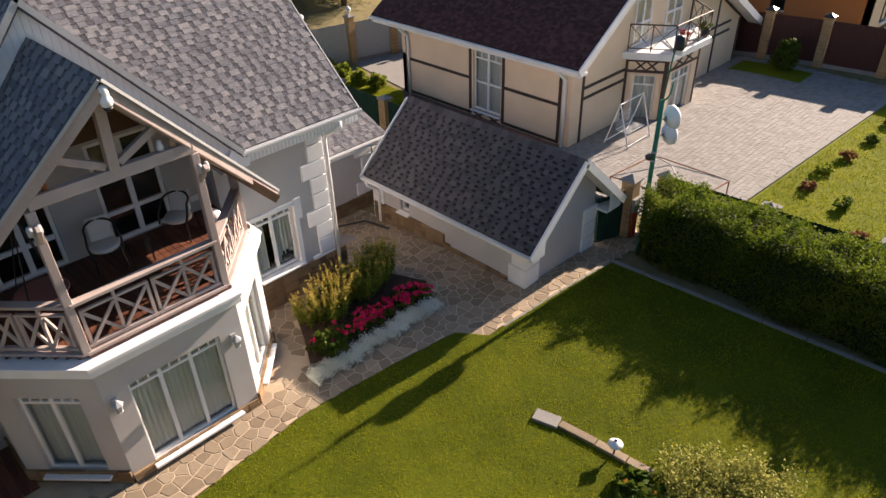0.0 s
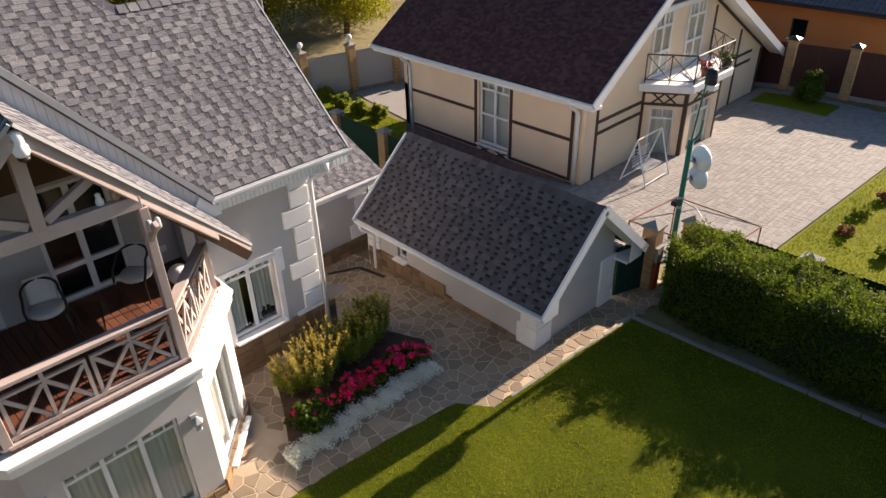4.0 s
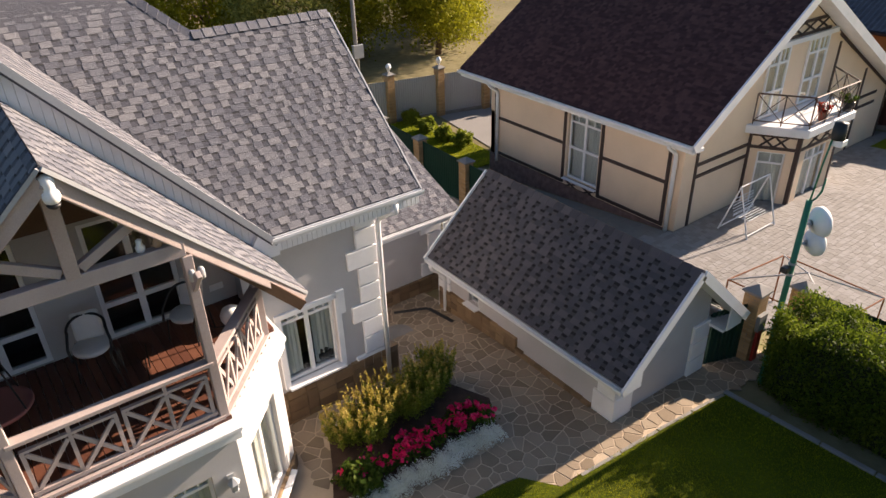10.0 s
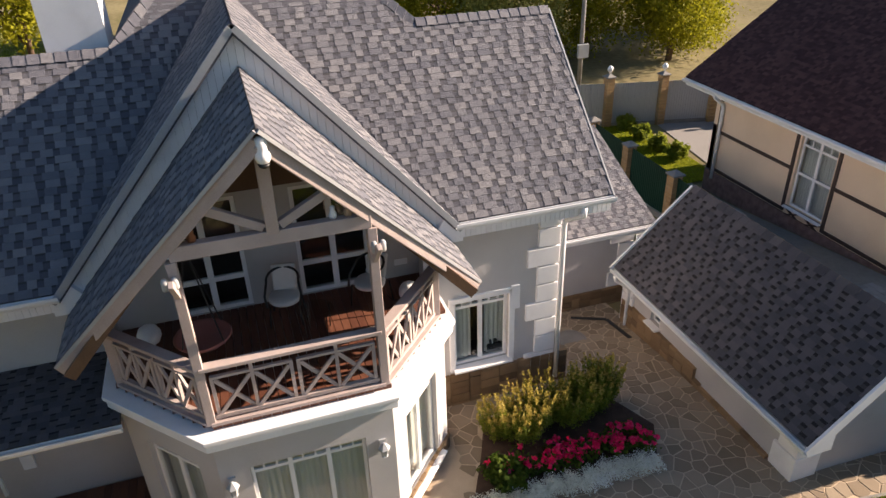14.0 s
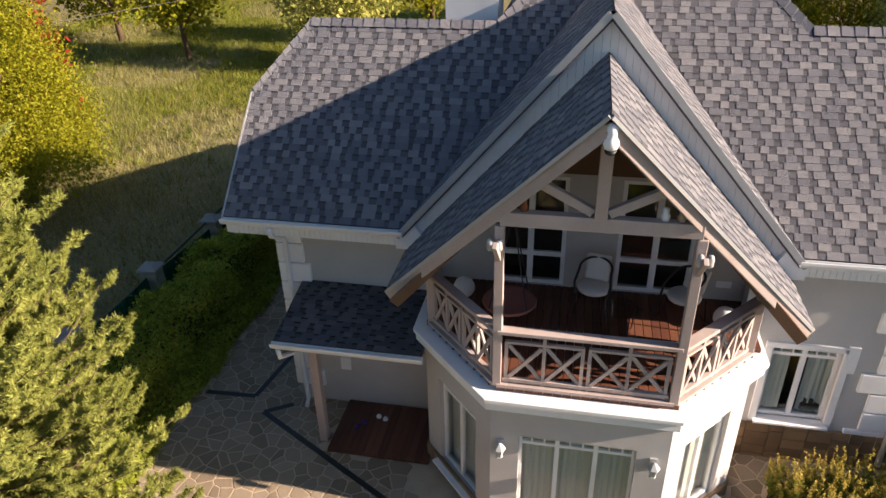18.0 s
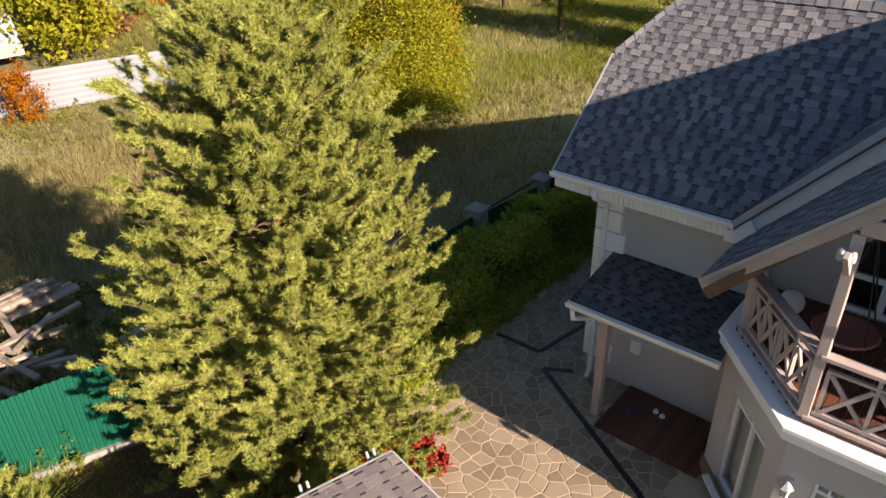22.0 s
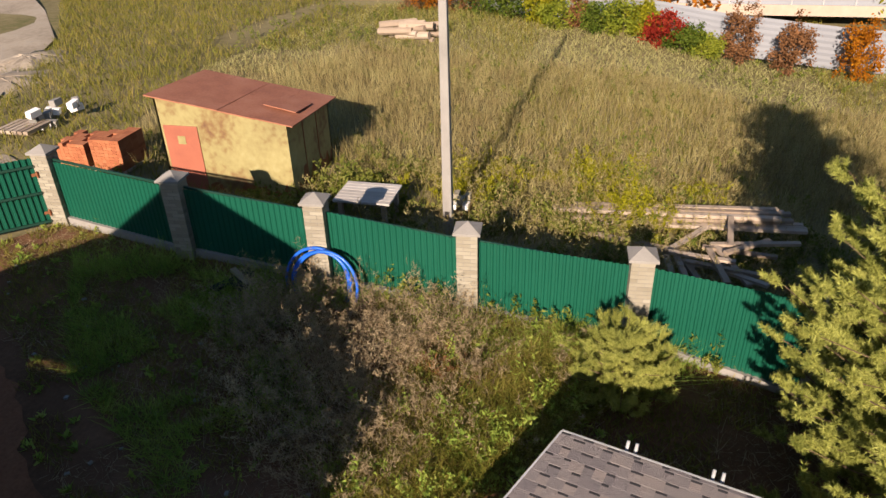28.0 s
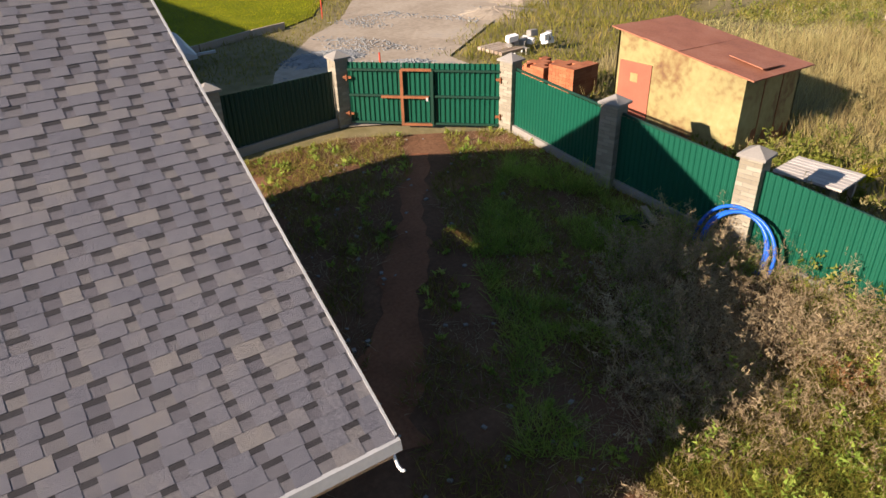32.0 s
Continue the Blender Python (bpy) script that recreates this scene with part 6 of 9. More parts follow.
def pine(name, label, x, y, h, r, limbs_n, seed, tuft=0.11, per=26, width=0.012, step=0.13):
    """Bushy young pine: rising limbs all round the trunk, branchlets that turn up, needle brushes along their ends."""
    z = ground_z(x, y)
    rnd = random.Random(seed)
    t = thing(name, label, "tree")
    g = Geo()
    g.tube([(x, y, z - 0.2), (x + 0.05, y, z + h * 0.5), (x, y, z + h * 0.97)], 0.02 * h, 9, 0.012)
    part("trunk", g, TRUNK, t, smooth=True)
    limbs = Geo()
    pts, drs = [], []
    for i in range(limbs_n):
        f = ((i + rnd.random()) / limbs_n) ** 1.12
        zz = z + h * (0.03 + 0.93 * f)
        a = i * 2.39996 + rnd.uniform(-0.3, 0.3)
        reach = r * (1.0 - f) ** 0.44 * (0.82 + 0.18 * min(f / 0.22, 1.0)) + 0.12
        L = reach * rnd.choice((0.7, 0.82, 0.92, 1.0, 1.04, 1.12))
        rise = rnd.uniform(0.05, 0.4) + 0.5 * f
        d = Vector((math.cos(a), math.sin(a), 0))
        # boughs stop short of the pavilion's roof
        while zz < 3.6 and y + d.y * L < 8.1 and (x + d.x * L + 2.79) * 0.964 - (y + d.y * L - 3.04) * 0.266 > -0.35 and L > 0.3:
            L *= 0.88
        at = lambda s: Vector((x, y, zz)) + d * L * s + Z * (L * rise * s ** 1.6)
        limbs.tube([at(s) for s in (0, 0.35, 0.7, 1)], 0.008 + 0.014 * (1 - f), 5, 0.004, cap=False)
        n = max(int(L * 0.86 / step), 3)
        for k in range(n + 1):
            s = 0.16 + 0.84 * (k + rnd.random() * 0.8) / (n + 0.8)
            side = a + rnd.choice((-1, 1)) * rnd.uniform(0.3, 1.2) if s < 0.94 else a + rnd.uniform(-0.3, 0.3)
            B0 = at(min(s, 1.0))
            bl = rnd.uniform(0.14, 0.42) * (1.15 - 0.4 * s) * min(1.0, L / 1.2)
            q = Vector((math.cos(side), math.sin(side), rnd.uniform(0.1, 0.8))).normalized()
            if bl > 0.25 and rnd.random() < 0.5:
                limbs.tube([B0, B0 + q * bl * 0.8], 0.007, 4, 0.004, cap=False)
            # upright shoots fan out from the branchlet's end
            for e in range(4):
                c = B0 + q * bl * (0.4 + 0.2 * e)
                up = (q * 0.9 + Vector((rnd.uniform(-0.7, 0.7), rnd.uniform(-0.7, 0.7), rnd.uniform(0.2, 1.0)))).normalized()
                shoot = rnd.uniform(0.1, 0.24)
                for j in range(3):
                    pts.append(c + up * shoot * (j + 0.6) / 3), drs.append(up)
    tagged(part("branchwork", limbs, TRUNK, t), kind="stuff")
    v, f = needle_tufts(pts, drs, tuft, per, width, seed)
    part("crown", fast_mesh("crown", v, f, PINE_NEEDLES), None, t)
    return t


pine("pine_tree", "bushy young pine with pale yellow-green needles beside the fence", -4.1, 8.2, 7.75, 2.6, 430, 5, 0.085, 40, 0.0125, 0.2)
pine("small_pine", "low bushy young pine by the fence", -5.3, 3.85, 1.15, 0.72, 46, 8, 0.085, 34, 0.008, 0.13)


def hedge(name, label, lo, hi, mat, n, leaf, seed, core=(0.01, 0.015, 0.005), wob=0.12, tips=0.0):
    """Clipped hedge: a near-black core, the inner shade put into its colour, under a thick skin of small leaves."""
    t = thing(name, label, "hedge")
    lo, hi = np.array(lo, float), np.array(hi, float)
    rng = np.random.default_rng(seed)
    s = hi - lo
    area = np.array([s[1] * s[2], s[1] * s[2], s[0] * s[2], s[0] * s[2], s[0] * s[1]])
    k = rng.choice(5, n, p=area / area.sum())
    p = lo + rng.uniform(size=(n, 3)) * s
    p[k == 0, 0], p[k == 1, 0] = lo[0], hi[0]
    p[k == 2, 1], p[k == 3, 1] = lo[1], hi[1]
    p[k == 4, 2] = hi[2]
    c = np.stack([np.sin(p[:, 1] * 2.3 + 3 * p[:, 2]) * wob, np.sin(p[:, 0] * 2.1) * wob, np.sin(p[:, 1] * 2.9) * np.sin(p[:, 0] * 3.7) * wob], -1)
    p = p + c + rng.normal(size=p.shape) * [0.07, 0.07, 0.08]
    if tips:
        rise = (np.abs(np.cos(p[:, 1] * 3.7)) ** 3 * np.abs(np.cos(p[:, 0] * 3.1 + 0.6 * np.sin(p[:, 1] * 9)))) * (0.6 + 0.4 * np.sin(p[:, 1] * 5.3))
        p[:, 2] += tips * rise * np.clip((p[:, 2] - lo[2]) / s[2] - 0.6, 0, 0.4) / 0.4
    p[:, 2] += np.array([ground_z(x, y) for x, y in p[:, :2]])
    v, f = leaves(p, leaf, 2.6)
    part("foliage", fast_mesh("foliage", v, f, mat, 4), None, t)
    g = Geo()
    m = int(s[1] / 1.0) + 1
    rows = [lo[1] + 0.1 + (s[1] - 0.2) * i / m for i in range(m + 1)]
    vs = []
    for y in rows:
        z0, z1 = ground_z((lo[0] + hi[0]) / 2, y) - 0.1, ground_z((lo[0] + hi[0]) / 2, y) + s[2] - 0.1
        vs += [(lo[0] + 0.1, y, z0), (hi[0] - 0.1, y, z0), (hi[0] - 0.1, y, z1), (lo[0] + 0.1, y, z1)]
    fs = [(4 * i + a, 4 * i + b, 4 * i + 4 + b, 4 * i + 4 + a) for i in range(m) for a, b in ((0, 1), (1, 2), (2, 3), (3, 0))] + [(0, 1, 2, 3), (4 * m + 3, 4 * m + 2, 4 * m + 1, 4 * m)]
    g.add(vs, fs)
    part("core", g, surface("hedge_shade_core", [core, tuple(2 * q for q in core)], 4, 30, 1, 0.5), t)


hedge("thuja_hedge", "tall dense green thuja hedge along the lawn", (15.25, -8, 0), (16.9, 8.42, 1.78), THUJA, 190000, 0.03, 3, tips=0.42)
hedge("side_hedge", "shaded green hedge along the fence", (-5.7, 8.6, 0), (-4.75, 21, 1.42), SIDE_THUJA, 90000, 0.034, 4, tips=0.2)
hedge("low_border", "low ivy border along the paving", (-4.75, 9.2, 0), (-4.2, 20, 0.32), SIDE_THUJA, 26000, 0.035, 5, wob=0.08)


def grass_field(name, label, outline, n, h, w, mat, seed, lean=0.35, keep=None, kind="stuff", patch=0.0):
    rng = np.random.default_rng(seed)
    o = np.array(outline)
    lo, hi = o.min(0), o.max(0)
    p = lo + rng.uniform(size=(n, 2)) * (hi - lo)
    if patch:
        d = np.sin(p[:, 0] * patch + seed) * np.sin(p[:, 1] * patch * 0.8 + 2 * seed) + np.sin(p[:, 0] * patch * 0.37 + 1.3 * p[:, 1] * patch * 0.5)
        p = p[d + rng.normal(0, 0.5, n) > 0]
    p = np.array([q for q in p if inside(q[0], q[1], outline) and (keep is None or keep(q[0], q[1]))])
    v, f = blades(p, h, w, lean)
    return tagged(part(name, fast_mesh(name, v, f, mat), None), label, "grass", kind="stuff")


LAWN_NEAR = [(3.0, 2), (15.05, 0), (14.42, 8.82), (12.9, 8.92), (9.92, 9.13), (9.47, 9.75), (7.9, 10.0), (5.55, 10.24), (3.0, 10.0)]
grass_field("lawn_grass", "short mown lawn grass", LAWN_NEAR, 330000, 0.08, 0.013, LAWN_BLADE, 11, 0.3)
grass_field("neighbour_grass", "short sunny grass of the next plot", [(17.3, 8.0), (17.3, -6), (40, -6), (34.0, 7.1)], 110000, 0.07, 0.03, LAWN_BLADE, 12, 0.6)
MEAD = [(-6.6, 22), (-6.4, 7), (-7.4, -4.5), (-8.5, -9), (-26, -14), (-46, -10), (-46, 40), (-30, 60), (-4, 60), (-5.0, 22)]
tall_zone = lambda x, y: y < 24 and -22.5 + 1.2 * math.sin(y * 0.4) < x < -12.0 + 0.9 * math.sin(y * 0.7 + 1) or math.sin(37 * x) * math.sin(41 * y) > 0.62
grass_field("dry_grass", "tall straw-coloured meadow grass", MEAD, 210000, 0.5, 0.02, MEADOW_DRY, 13, 0.3, patch=0.45, keep=tall_zone)
grass_field("straw_grass", "waist-high straw grass in a band through the meadow", [(-12.5, 14), (-12.0, -3), (-17, -9), (-24, -7), (-23, 14), (-18, 18)], 40000, 0.55, 0.016, MEADOW_DRY, 113, 0.35)
grass_field("field_turf", "short pale yellow-green field grass before the sheet fence", [(-20, -12), (-33.5, -9), (-29.5, 18), (-27, 26), (-18, 22), (-20, 4)], 60000, 0.16, 0.035, FIELD_GRASS, 114, 0.8)
grass_field("green_grass", "green and yellow meadow grass", MEAD, 190000, 0.3, 0.03, MEADOW_GREEN, 14, 0.5, keep=lambda x, y: math.sin(x * 0.33 + 14) * math.sin(y * 0.27) > (0.0 if y < 13 else -0.6) or (x > -12.5 and y < 8))


def weeds(name, label, outline, n, h, mat, seed, leaf=0.03, per=46, lean=0.3, bush=0.5, keep=None, top=0.35, fat=2.2, clump=0):
    """Branching weeds: a thin stem each, with small leaves or seed heads along its upper part."""
    rng = np.random.default_rng(seed)
    o = np.array(outline)
    lo, hi = o.min(0), o.max(0)
    p = lo + rng.uniform(size=(n, 2)) * (hi - lo)
    p = np.array([q for q in p if inside(q[0], q[1], outline) and (keep is None or keep(q[0], q[1]))])
    n = len(p)
    tall, way = np.ones((n, 1)), np.zeros((n, 2))
    if clump:
        # plumes that share a root, a height and a lean
        who = rng.integers(0, clump, n)
        off = rng.normal(size=(n, 2)) * 0.16
        p = p[:clump][who] + off
        tall = rng.uniform(0.45, 1.25, (clump, 1))[who]
        way = rng.normal(size=(clump, 2))[who] * 0.55 + off * 3.0
    z = np.array([ground_z(*q) for q in p])
    H = h * tall * rng.uniform(0.45, 1.15, (n, 1))
    base = np.concatenate([p, z[:, None] - 0.03], 1)
    d = unit(np.concatenate([way + rng.normal(size=(n, 2)) * lean * (0.5 if clump else 1.0), np.ones((n, 1))], 1))
    tip = base + d * H
    side = unit(np.cross(d, rng.normal(size=(n, 3)))) * 0.006
    sv = np.stack([base - side, base + side, tip], 1).reshape(-1, 3)
    st = np.arange(3 * n).reshape(-1, 3)
    s = rng.uniform(top, 1.05, (n, per, 1))
    spread = bush * H[:, None] * (1.15 - s) * 0.55
    c = base[:, None] + d[:, None] * H[:, None] * s + rng.normal(size=(n, per, 3)) * spread * [1, 1, 0.5]
    c[..., 2] = np.maximum(c[..., 2], z[:, None] + 0.02)
    c = c.reshape(-1, 3)
    q = unit(rng.normal(size=c.shape) + [0, 0, 0.6])
    w = unit(np.cross(q, rng.normal(size=c.shape)))
    L = leaf * rng.uniform(0.6, 1.4, (len(c), 1))
    lv = np.stack([c - w * L / fat, c + w * L / fat, c + q * L * 1.8], 1).reshape(-1, 3)
    lt = np.arange(len(lv)).reshape(-1, 3) + len(sv)
    return tagged(part(name, fast_mesh(name, np.concatenate([sv, lv]), np.concatenate([st, lt]), mat), None), label, "weeds", kind="stuff")


off_path = lambda x, y: abs((x + 2.2) * 0.72 - (y + 4.9) * 0.69) > 0.42 + 0.18 * math.sin(3 * x)
PATH_MID = [(-5.5, -8.6), (-4.3, -7.2), (-3.2, -6.0), (-2.3, -4.9), (-1.3, -3.9), (-0.3, -2.9), (0.2, -1.8)]
edge = [[], []]
for i in range(len(PATH_MID) - 1):
    for k in range(5):
        c = Vector(PATH_MID[i]).lerp(Vector(PATH_MID[i + 1]), k / 5)
        d = (Vector(PATH_MID[i + 1]) - Vector(PATH_MID[i])).normalized()
        for s, e in ((1, 0), (-1, 1)):
            wd = (0.2 + 0.05 * i) * (1 + 0.3 * math.sin(7.1 * k + 3 * i + 5 * e) + 0.2 * math.sin(17 * c.x))
            edge[e].append((c.x - d.y * wd * s, c.y + d.x * wd * s))
sheet("dirt_path", edge[0] + edge[1][::-1], DIRT, 0.018, "bare red-brown dirt path across the yard", step=0.6)
grass_field("yard_grass", "rough green grass in the yard", YARD, 95000, 0.13, 0.016, MEADOW_GREEN, 15, 0.7, keep=lambda x, y: off_path(x, y) and not (-5.2 < x < -2.2 and y > 5.2) and (math.sin(x * 2.1 + y) * math.sin(y * 1.7) + 0.5 * math.sin(x * 5.3) * math.sin(y * 4.7) > (-0.7 if x < -3.0 or y < -7.5 else 0.0)))
grass_field("yard_straw", "sparse dry straw in the yard", YARD, 34000, 0.1, 0.013, DEAD_WEED, 19, 1.4, keep=lambda x, y: off_path(x, y) and math.sin(x * 1.3 + 2) * math.sin(y * 1.1) > -0.45)
YARD_WEEDS = [(-6.75, 3.4), (-5.6, 2.2), (-4.2, 1.4), (-2.6, 1.2), (-2.2, -0.2), (-3.4, -1.6), (-5.0, -2.8), (-6.95, -2.4)]
grass_field("yard_turf", "thick green grass patch in the yard", [(-6.9, -7.2), (-3.4, -4.6), (-2.2, -2.4), (-0.9, -1.0), (-2.4, 0.3), (-4.2, -0.8), (-6.6, -2.4)], 42000, 0.22, 0.016, YARD_GREEN, 71, 0.8, keep=lambda x, y: off_path(x, y) and math.sin(x * 1.9) * math.sin(y * 1.6) + 0.5 * math.sin(x * 5.1 + y * 2) * math.sin(y * 4.3) > 0.0)
weeds("dead_weeds", "tangled grey-brown dead weeds with feathery heads in the yard", YARD_WEEDS, 1500, 1.0, DEAD_WEED, 16, 0.036, 70, 0.45, 0.26, fat=6, clump=95, keep=lambda x, y: y < 1.2 + 0.5 * math.sin(x * 3))
grass_field("dead_grass", "matted dead grass under the weeds", YARD_WEEDS, 15000, 0.26, 0.012, WEED_GREY, 26, 1.0)
GREEN_STRIP = [(-6.5, 4.6), (-5.4, 4.0), (-3.2, 2.4), (-1.8, 1.4), (-1.6, 0.2), (-3.4, 0.1), (-5.0, 0.4), (-6.75, -0.6)]
weeds("green_weeds", "tall yellow-green weeds along the fence", GREEN_STRIP, 760, 0.55, YARD_GREEN, 17, 0.034, 34, 0.45, 0.4, top=0.1, clump=80)
weeds("straw_weeds", "dry tan stalks among the green weeds", GREEN_STRIP, 420, 0.7, DEAD_WEED, 37, 0.034, 50, 0.4, 0.28, top=0.2, fat=6, clump=32)
grass_field("weed_grass", "long yellow-green grass among the weeds", GREEN_STRIP, 32000, 0.34, 0.014, MEADOW_GREEN, 27, 0.8)
grass_field("fence_grass", "long arching grass against the fence", [(-6.95, -6.2), (-6.3, -6.2), (-6.2, -1.0), (-5.6, 2.2), (-5.3, 4.8), (-6.5, 5.4), (-6.75, 2.0), (-7.05, -1.5)], 9000, 0.42, 0.016, YARD_GREEN, 91, 0.9, keep=lambda x, y: math.sin(x * 4 + y * 3) + math.sin(y * 2.1) > -0.4)
weeds("russet_weeds", "withered russet plants among the weeds", [(-5.7, 0.8), (-4.7, 0.8), (-4.6, 1.7), (-5.6, 1.8)], 170, 0.35, LEAF_RUSSET, 92, 0.045, 40, 0.7, 0.6, top=0.1, fat=4, clump=9)
weeds("yard_herbs", "low broad-leaved green weeds in the yard", YARD, 900, 0.16, YARD_GREEN, 28, 0.05, 16, 0.5, 0.9, keep=lambda x, y: off_path(x, y) and x < -1.5 and y < 4, top=0.0)
weeds("fence_weeds", "tall weeds growing against the fence", [(-6.7, 5.6), (-6.2, 5.6), (-6.5, 1.2), (-6.9, -1.2), (-7.1, -1.2), (-6.75, 2.0)], 55, 0.8, WEED_GREEN, 29, 0.045, 30, 0.25, 0.4)
weeds("meadow_stalks", "tall reddish-brown dry stalks beyond the fence", [(-7.4, 6), (-7.8, -2), (-10, -3), (-18, -4), (-22, 2), (-20, 12), (-16, 24), (-7.2, 24)], 5600, 0.95, MEADOW_DRY, 30, 0.045, 26, 0.2, 0.3, fat=6, keep=lambda x, y: math.sin(x * 0.5 + 1) * math.sin(y * 0.43) + 0.4 * math.sin(x * 1.4) > -0.25)
weeds("meadow_herbs", "green and yellow herbs in the meadow", MEAD, 4200, 0.5, WEED_GREEN, 31, 0.06, 22, 0.3, 0.6, keep=lambda x, y: math.sin(x * 0.36 + 2) * math.sin(y * 0.31 + 1) > -0.1, top=0.1)
NEAR_FIELD = [(-7.2, 8), (-7.5, 1), (-8.0, -4.5), (-9.6, -8.5), (-10.0, -3.4), (-13.2, -3.0), (-13.6, 4), (-12.5, 9), (-8.5, 12)]
weeds("olive_herbs", "bushy olive-green herbs beyond the fence", NEAR_FIELD, 1500, 0.6, WEED_GREEN, 131, 0.05, 44, 0.35, 0.6, top=0.1, clump=170)
weeds("tan_herbs", "withered tan herbs among the green ones beyond the fence", NEAR_FIELD, 900, 0.65, MEADOW_DRY, 132, 0.035, 46, 0.35, 0.45, top=0.2, fat=5, clump=110)
weeds("goldenrod", "yellow-green goldenrod clumps in the meadow", [(-11.2, 6), (-11.0, -1.5), (-12.6, -2.0), (-14.0, 1.5), (-13.4, 6)], 420, 0.75, LEAF_YELLOW, 133, 0.05, 50, 0.25, 0.35, top=0.35, fat=3, clump=30)
grass_field("bank_grass", "grass round the back lawn", [(17.5, 24), (21.7, 24), (22.0, 31.0), (18.6, 31.8)], 20000, 0.07, 0.03, LAWN_BLADE, 18, 0.6)

# trees round the place
tree("yellow_tree", "dense yellow-green autumn tree in the meadow", -14.5, 20.7, 7.2, 2.6, LEAF_YELLOW, 640, 150, 0.055, 2, 0.04)
tree("red_shrub", "small red-leaved tree behind the yellow one", -16.0, 24.0, 6.5, 1.6, LEAF_RED, 60, 40, 0.14, 3)
tree("yellow_birch", "slender yellow birch in the meadow", -19.0, 40.0, 7, 2.6, LEAF_YELLOW, 150, 45, 0.16, 4)
tree("dark_conifer", "dark olive conifer beyond the roof", -9.8, 40.0, 7.5, 2.6, LEAF_OLIVE, 220, 50, 0.14, 5, 0.03)
tree("yellow_birch", "slender yellow birch beyond the roof", -6.0, 46.0, 8, 2.4, LEAF_YELLOW, 150, 45, 0.16, 6)
tree("yellow_birch", "yellow birch at the field's edge", -26.0, 44.0, 8, 3.0, LEAF_YELLOW, 150, 45, 0.17, 7)
for i, (x, y, h, r, m) in enumerate(((20.5, 42.5, 8, 3.0, LEAF_OLIVE), (26, 43, 9, 3.4, LEAF_YELLOW), (30, 40, 9, 3.0, LEAF_YELLOW), (33, 43, 9, 3.0, LEAF_YELLOW), (18, 48, 8, 3.0, LEAF_YELLOW), (36, 47, 9, 3.2, LEAF_GREEN), (12, 50, 8, 3.0, LEAF_YELLOW), (4, 52, 8, 3.0, LEAF_GREEN))):
    tree("roadside_tree", "autumn tree along the road behind the houses", x, y, h, r, m, 330, 80, 0.11, 20 + i, 0.05, group="roadside trees")
for i, (k, h, r, m) in enumerate(((1.6, 1.4, 0.5, LEAF_RUSSET), (8.6, 2.6, 0.8, LEAF_RUSSET), (10.7, 2.3, 0.75, LEAF_RUSSET), (13.2, 2.4, 0.9, LEAF_ORANGE), (4.6, 1.6, 0.8, LEAF_YELLOW), (-1.5, 2.2, 1.3, LEAF_GREEN), (-3.2, 2.0, 1.2, LEAF_GREEN), (-4.4, 2.4, 0.9, LEAF_RUSSET), (-0.2, 1.5, 0.8, LEAF_YELLOW))):
    x = -32.2 + 0.255 * k + 1.0
    shrub("wild_shrub", ("russet", "green", "orange", "yellow")[(LEAF_RUSSET, LEAF_GREEN, LEAF_ORANGE, LEAF_YELLOW).index(m)] + " wild shrub before the pale sheet fence", x, k, h, r, m, 60, 45, 0.07, 40 + i, group="shrubs along the sheet fence")
for i in range(14):
    tree("distant_tree", "distant autumn tree at the field's far side", -38 - (i % 3) * 4, -6 + i * 4.2, 4 + i % 4, 2.6, (LEAF_GREEN, LEAF_YELLOW, LEAF_RUSSET, LEAF_ORANGE, LEAF_GREEN)[i % 5], 120, 40, 0.2, 60 + i, 0.05, group="distant trees")
grass_field("verge_grass", "rough grass verge beside the track", [(-5.0, -16.2), (-6.4, -16.9), (-9.7, -20.3), (-12.1, -22.0), (-17.9, -28.8), (-25, -39.3), (-24, -42), (-20.5, -36.3), (-14.8, -27.9), (-11.6, -23.9), (-9.6, -22.7), (-6.0, -21.6), (-3.0, -19.5)], 30000, 0.16, 0.03, MEADOW_GREEN, 61, 0.6)
grass_field("far_lawn_grass", "short grass of the lawn beyond the corner fence", [(2.0, -20.5), (-5.8, -21.3), (-8.2, -22.1), (-9.8, -22.4), (-11.7, -23.5), (-15.0, -27.6), (-20.7, -36.1), (-14, -44), (0, -36), (6, -22)], 110000, 0.06, 0.03, LAWN_BLADE, 62, 0.6)
grass_field("field_grass", "rough meadow grass beyond the track", [(-8.9, -9.2), (-10.6, -11.0), (-11.5, -12.9), (-11.9, -14.5), (-16, -17.0), (-20, -19.2), (-24, -21.3), (-40, -34), (-46, -10), (-26, -14)], 60000, 0.3, 0.035, MEADOW_GREEN, 63, 0.5)
for i, (k, h, r, m) in enumerate(((2.6, 1.3, 1.0, LEAF_GREEN), (3.6, 1.6, 0.9, LEAF_LIME), (5.4, 1.4, 0.9, LEAF_RED), (6.2, 1.2, 0.9, LEAF_GREEN), (0.6, 1.5, 1.0, LEAF_LIME), (7.2, 1.1, 0.8, LEAF_LIME), (-5.6, 2.2, 1.1, LEAF_ORANGE), (-6.8, 2.4, 1.2, LEAF_RUSSET))):
    shrub("field_shrub", "low mixed autumn shrub before the sheet fence", -32.2 + 0.255 * k + 1.4, k, h, r, m, 60, 45, 0.07, 140 + i, group="low shrubs before the sheet fence")
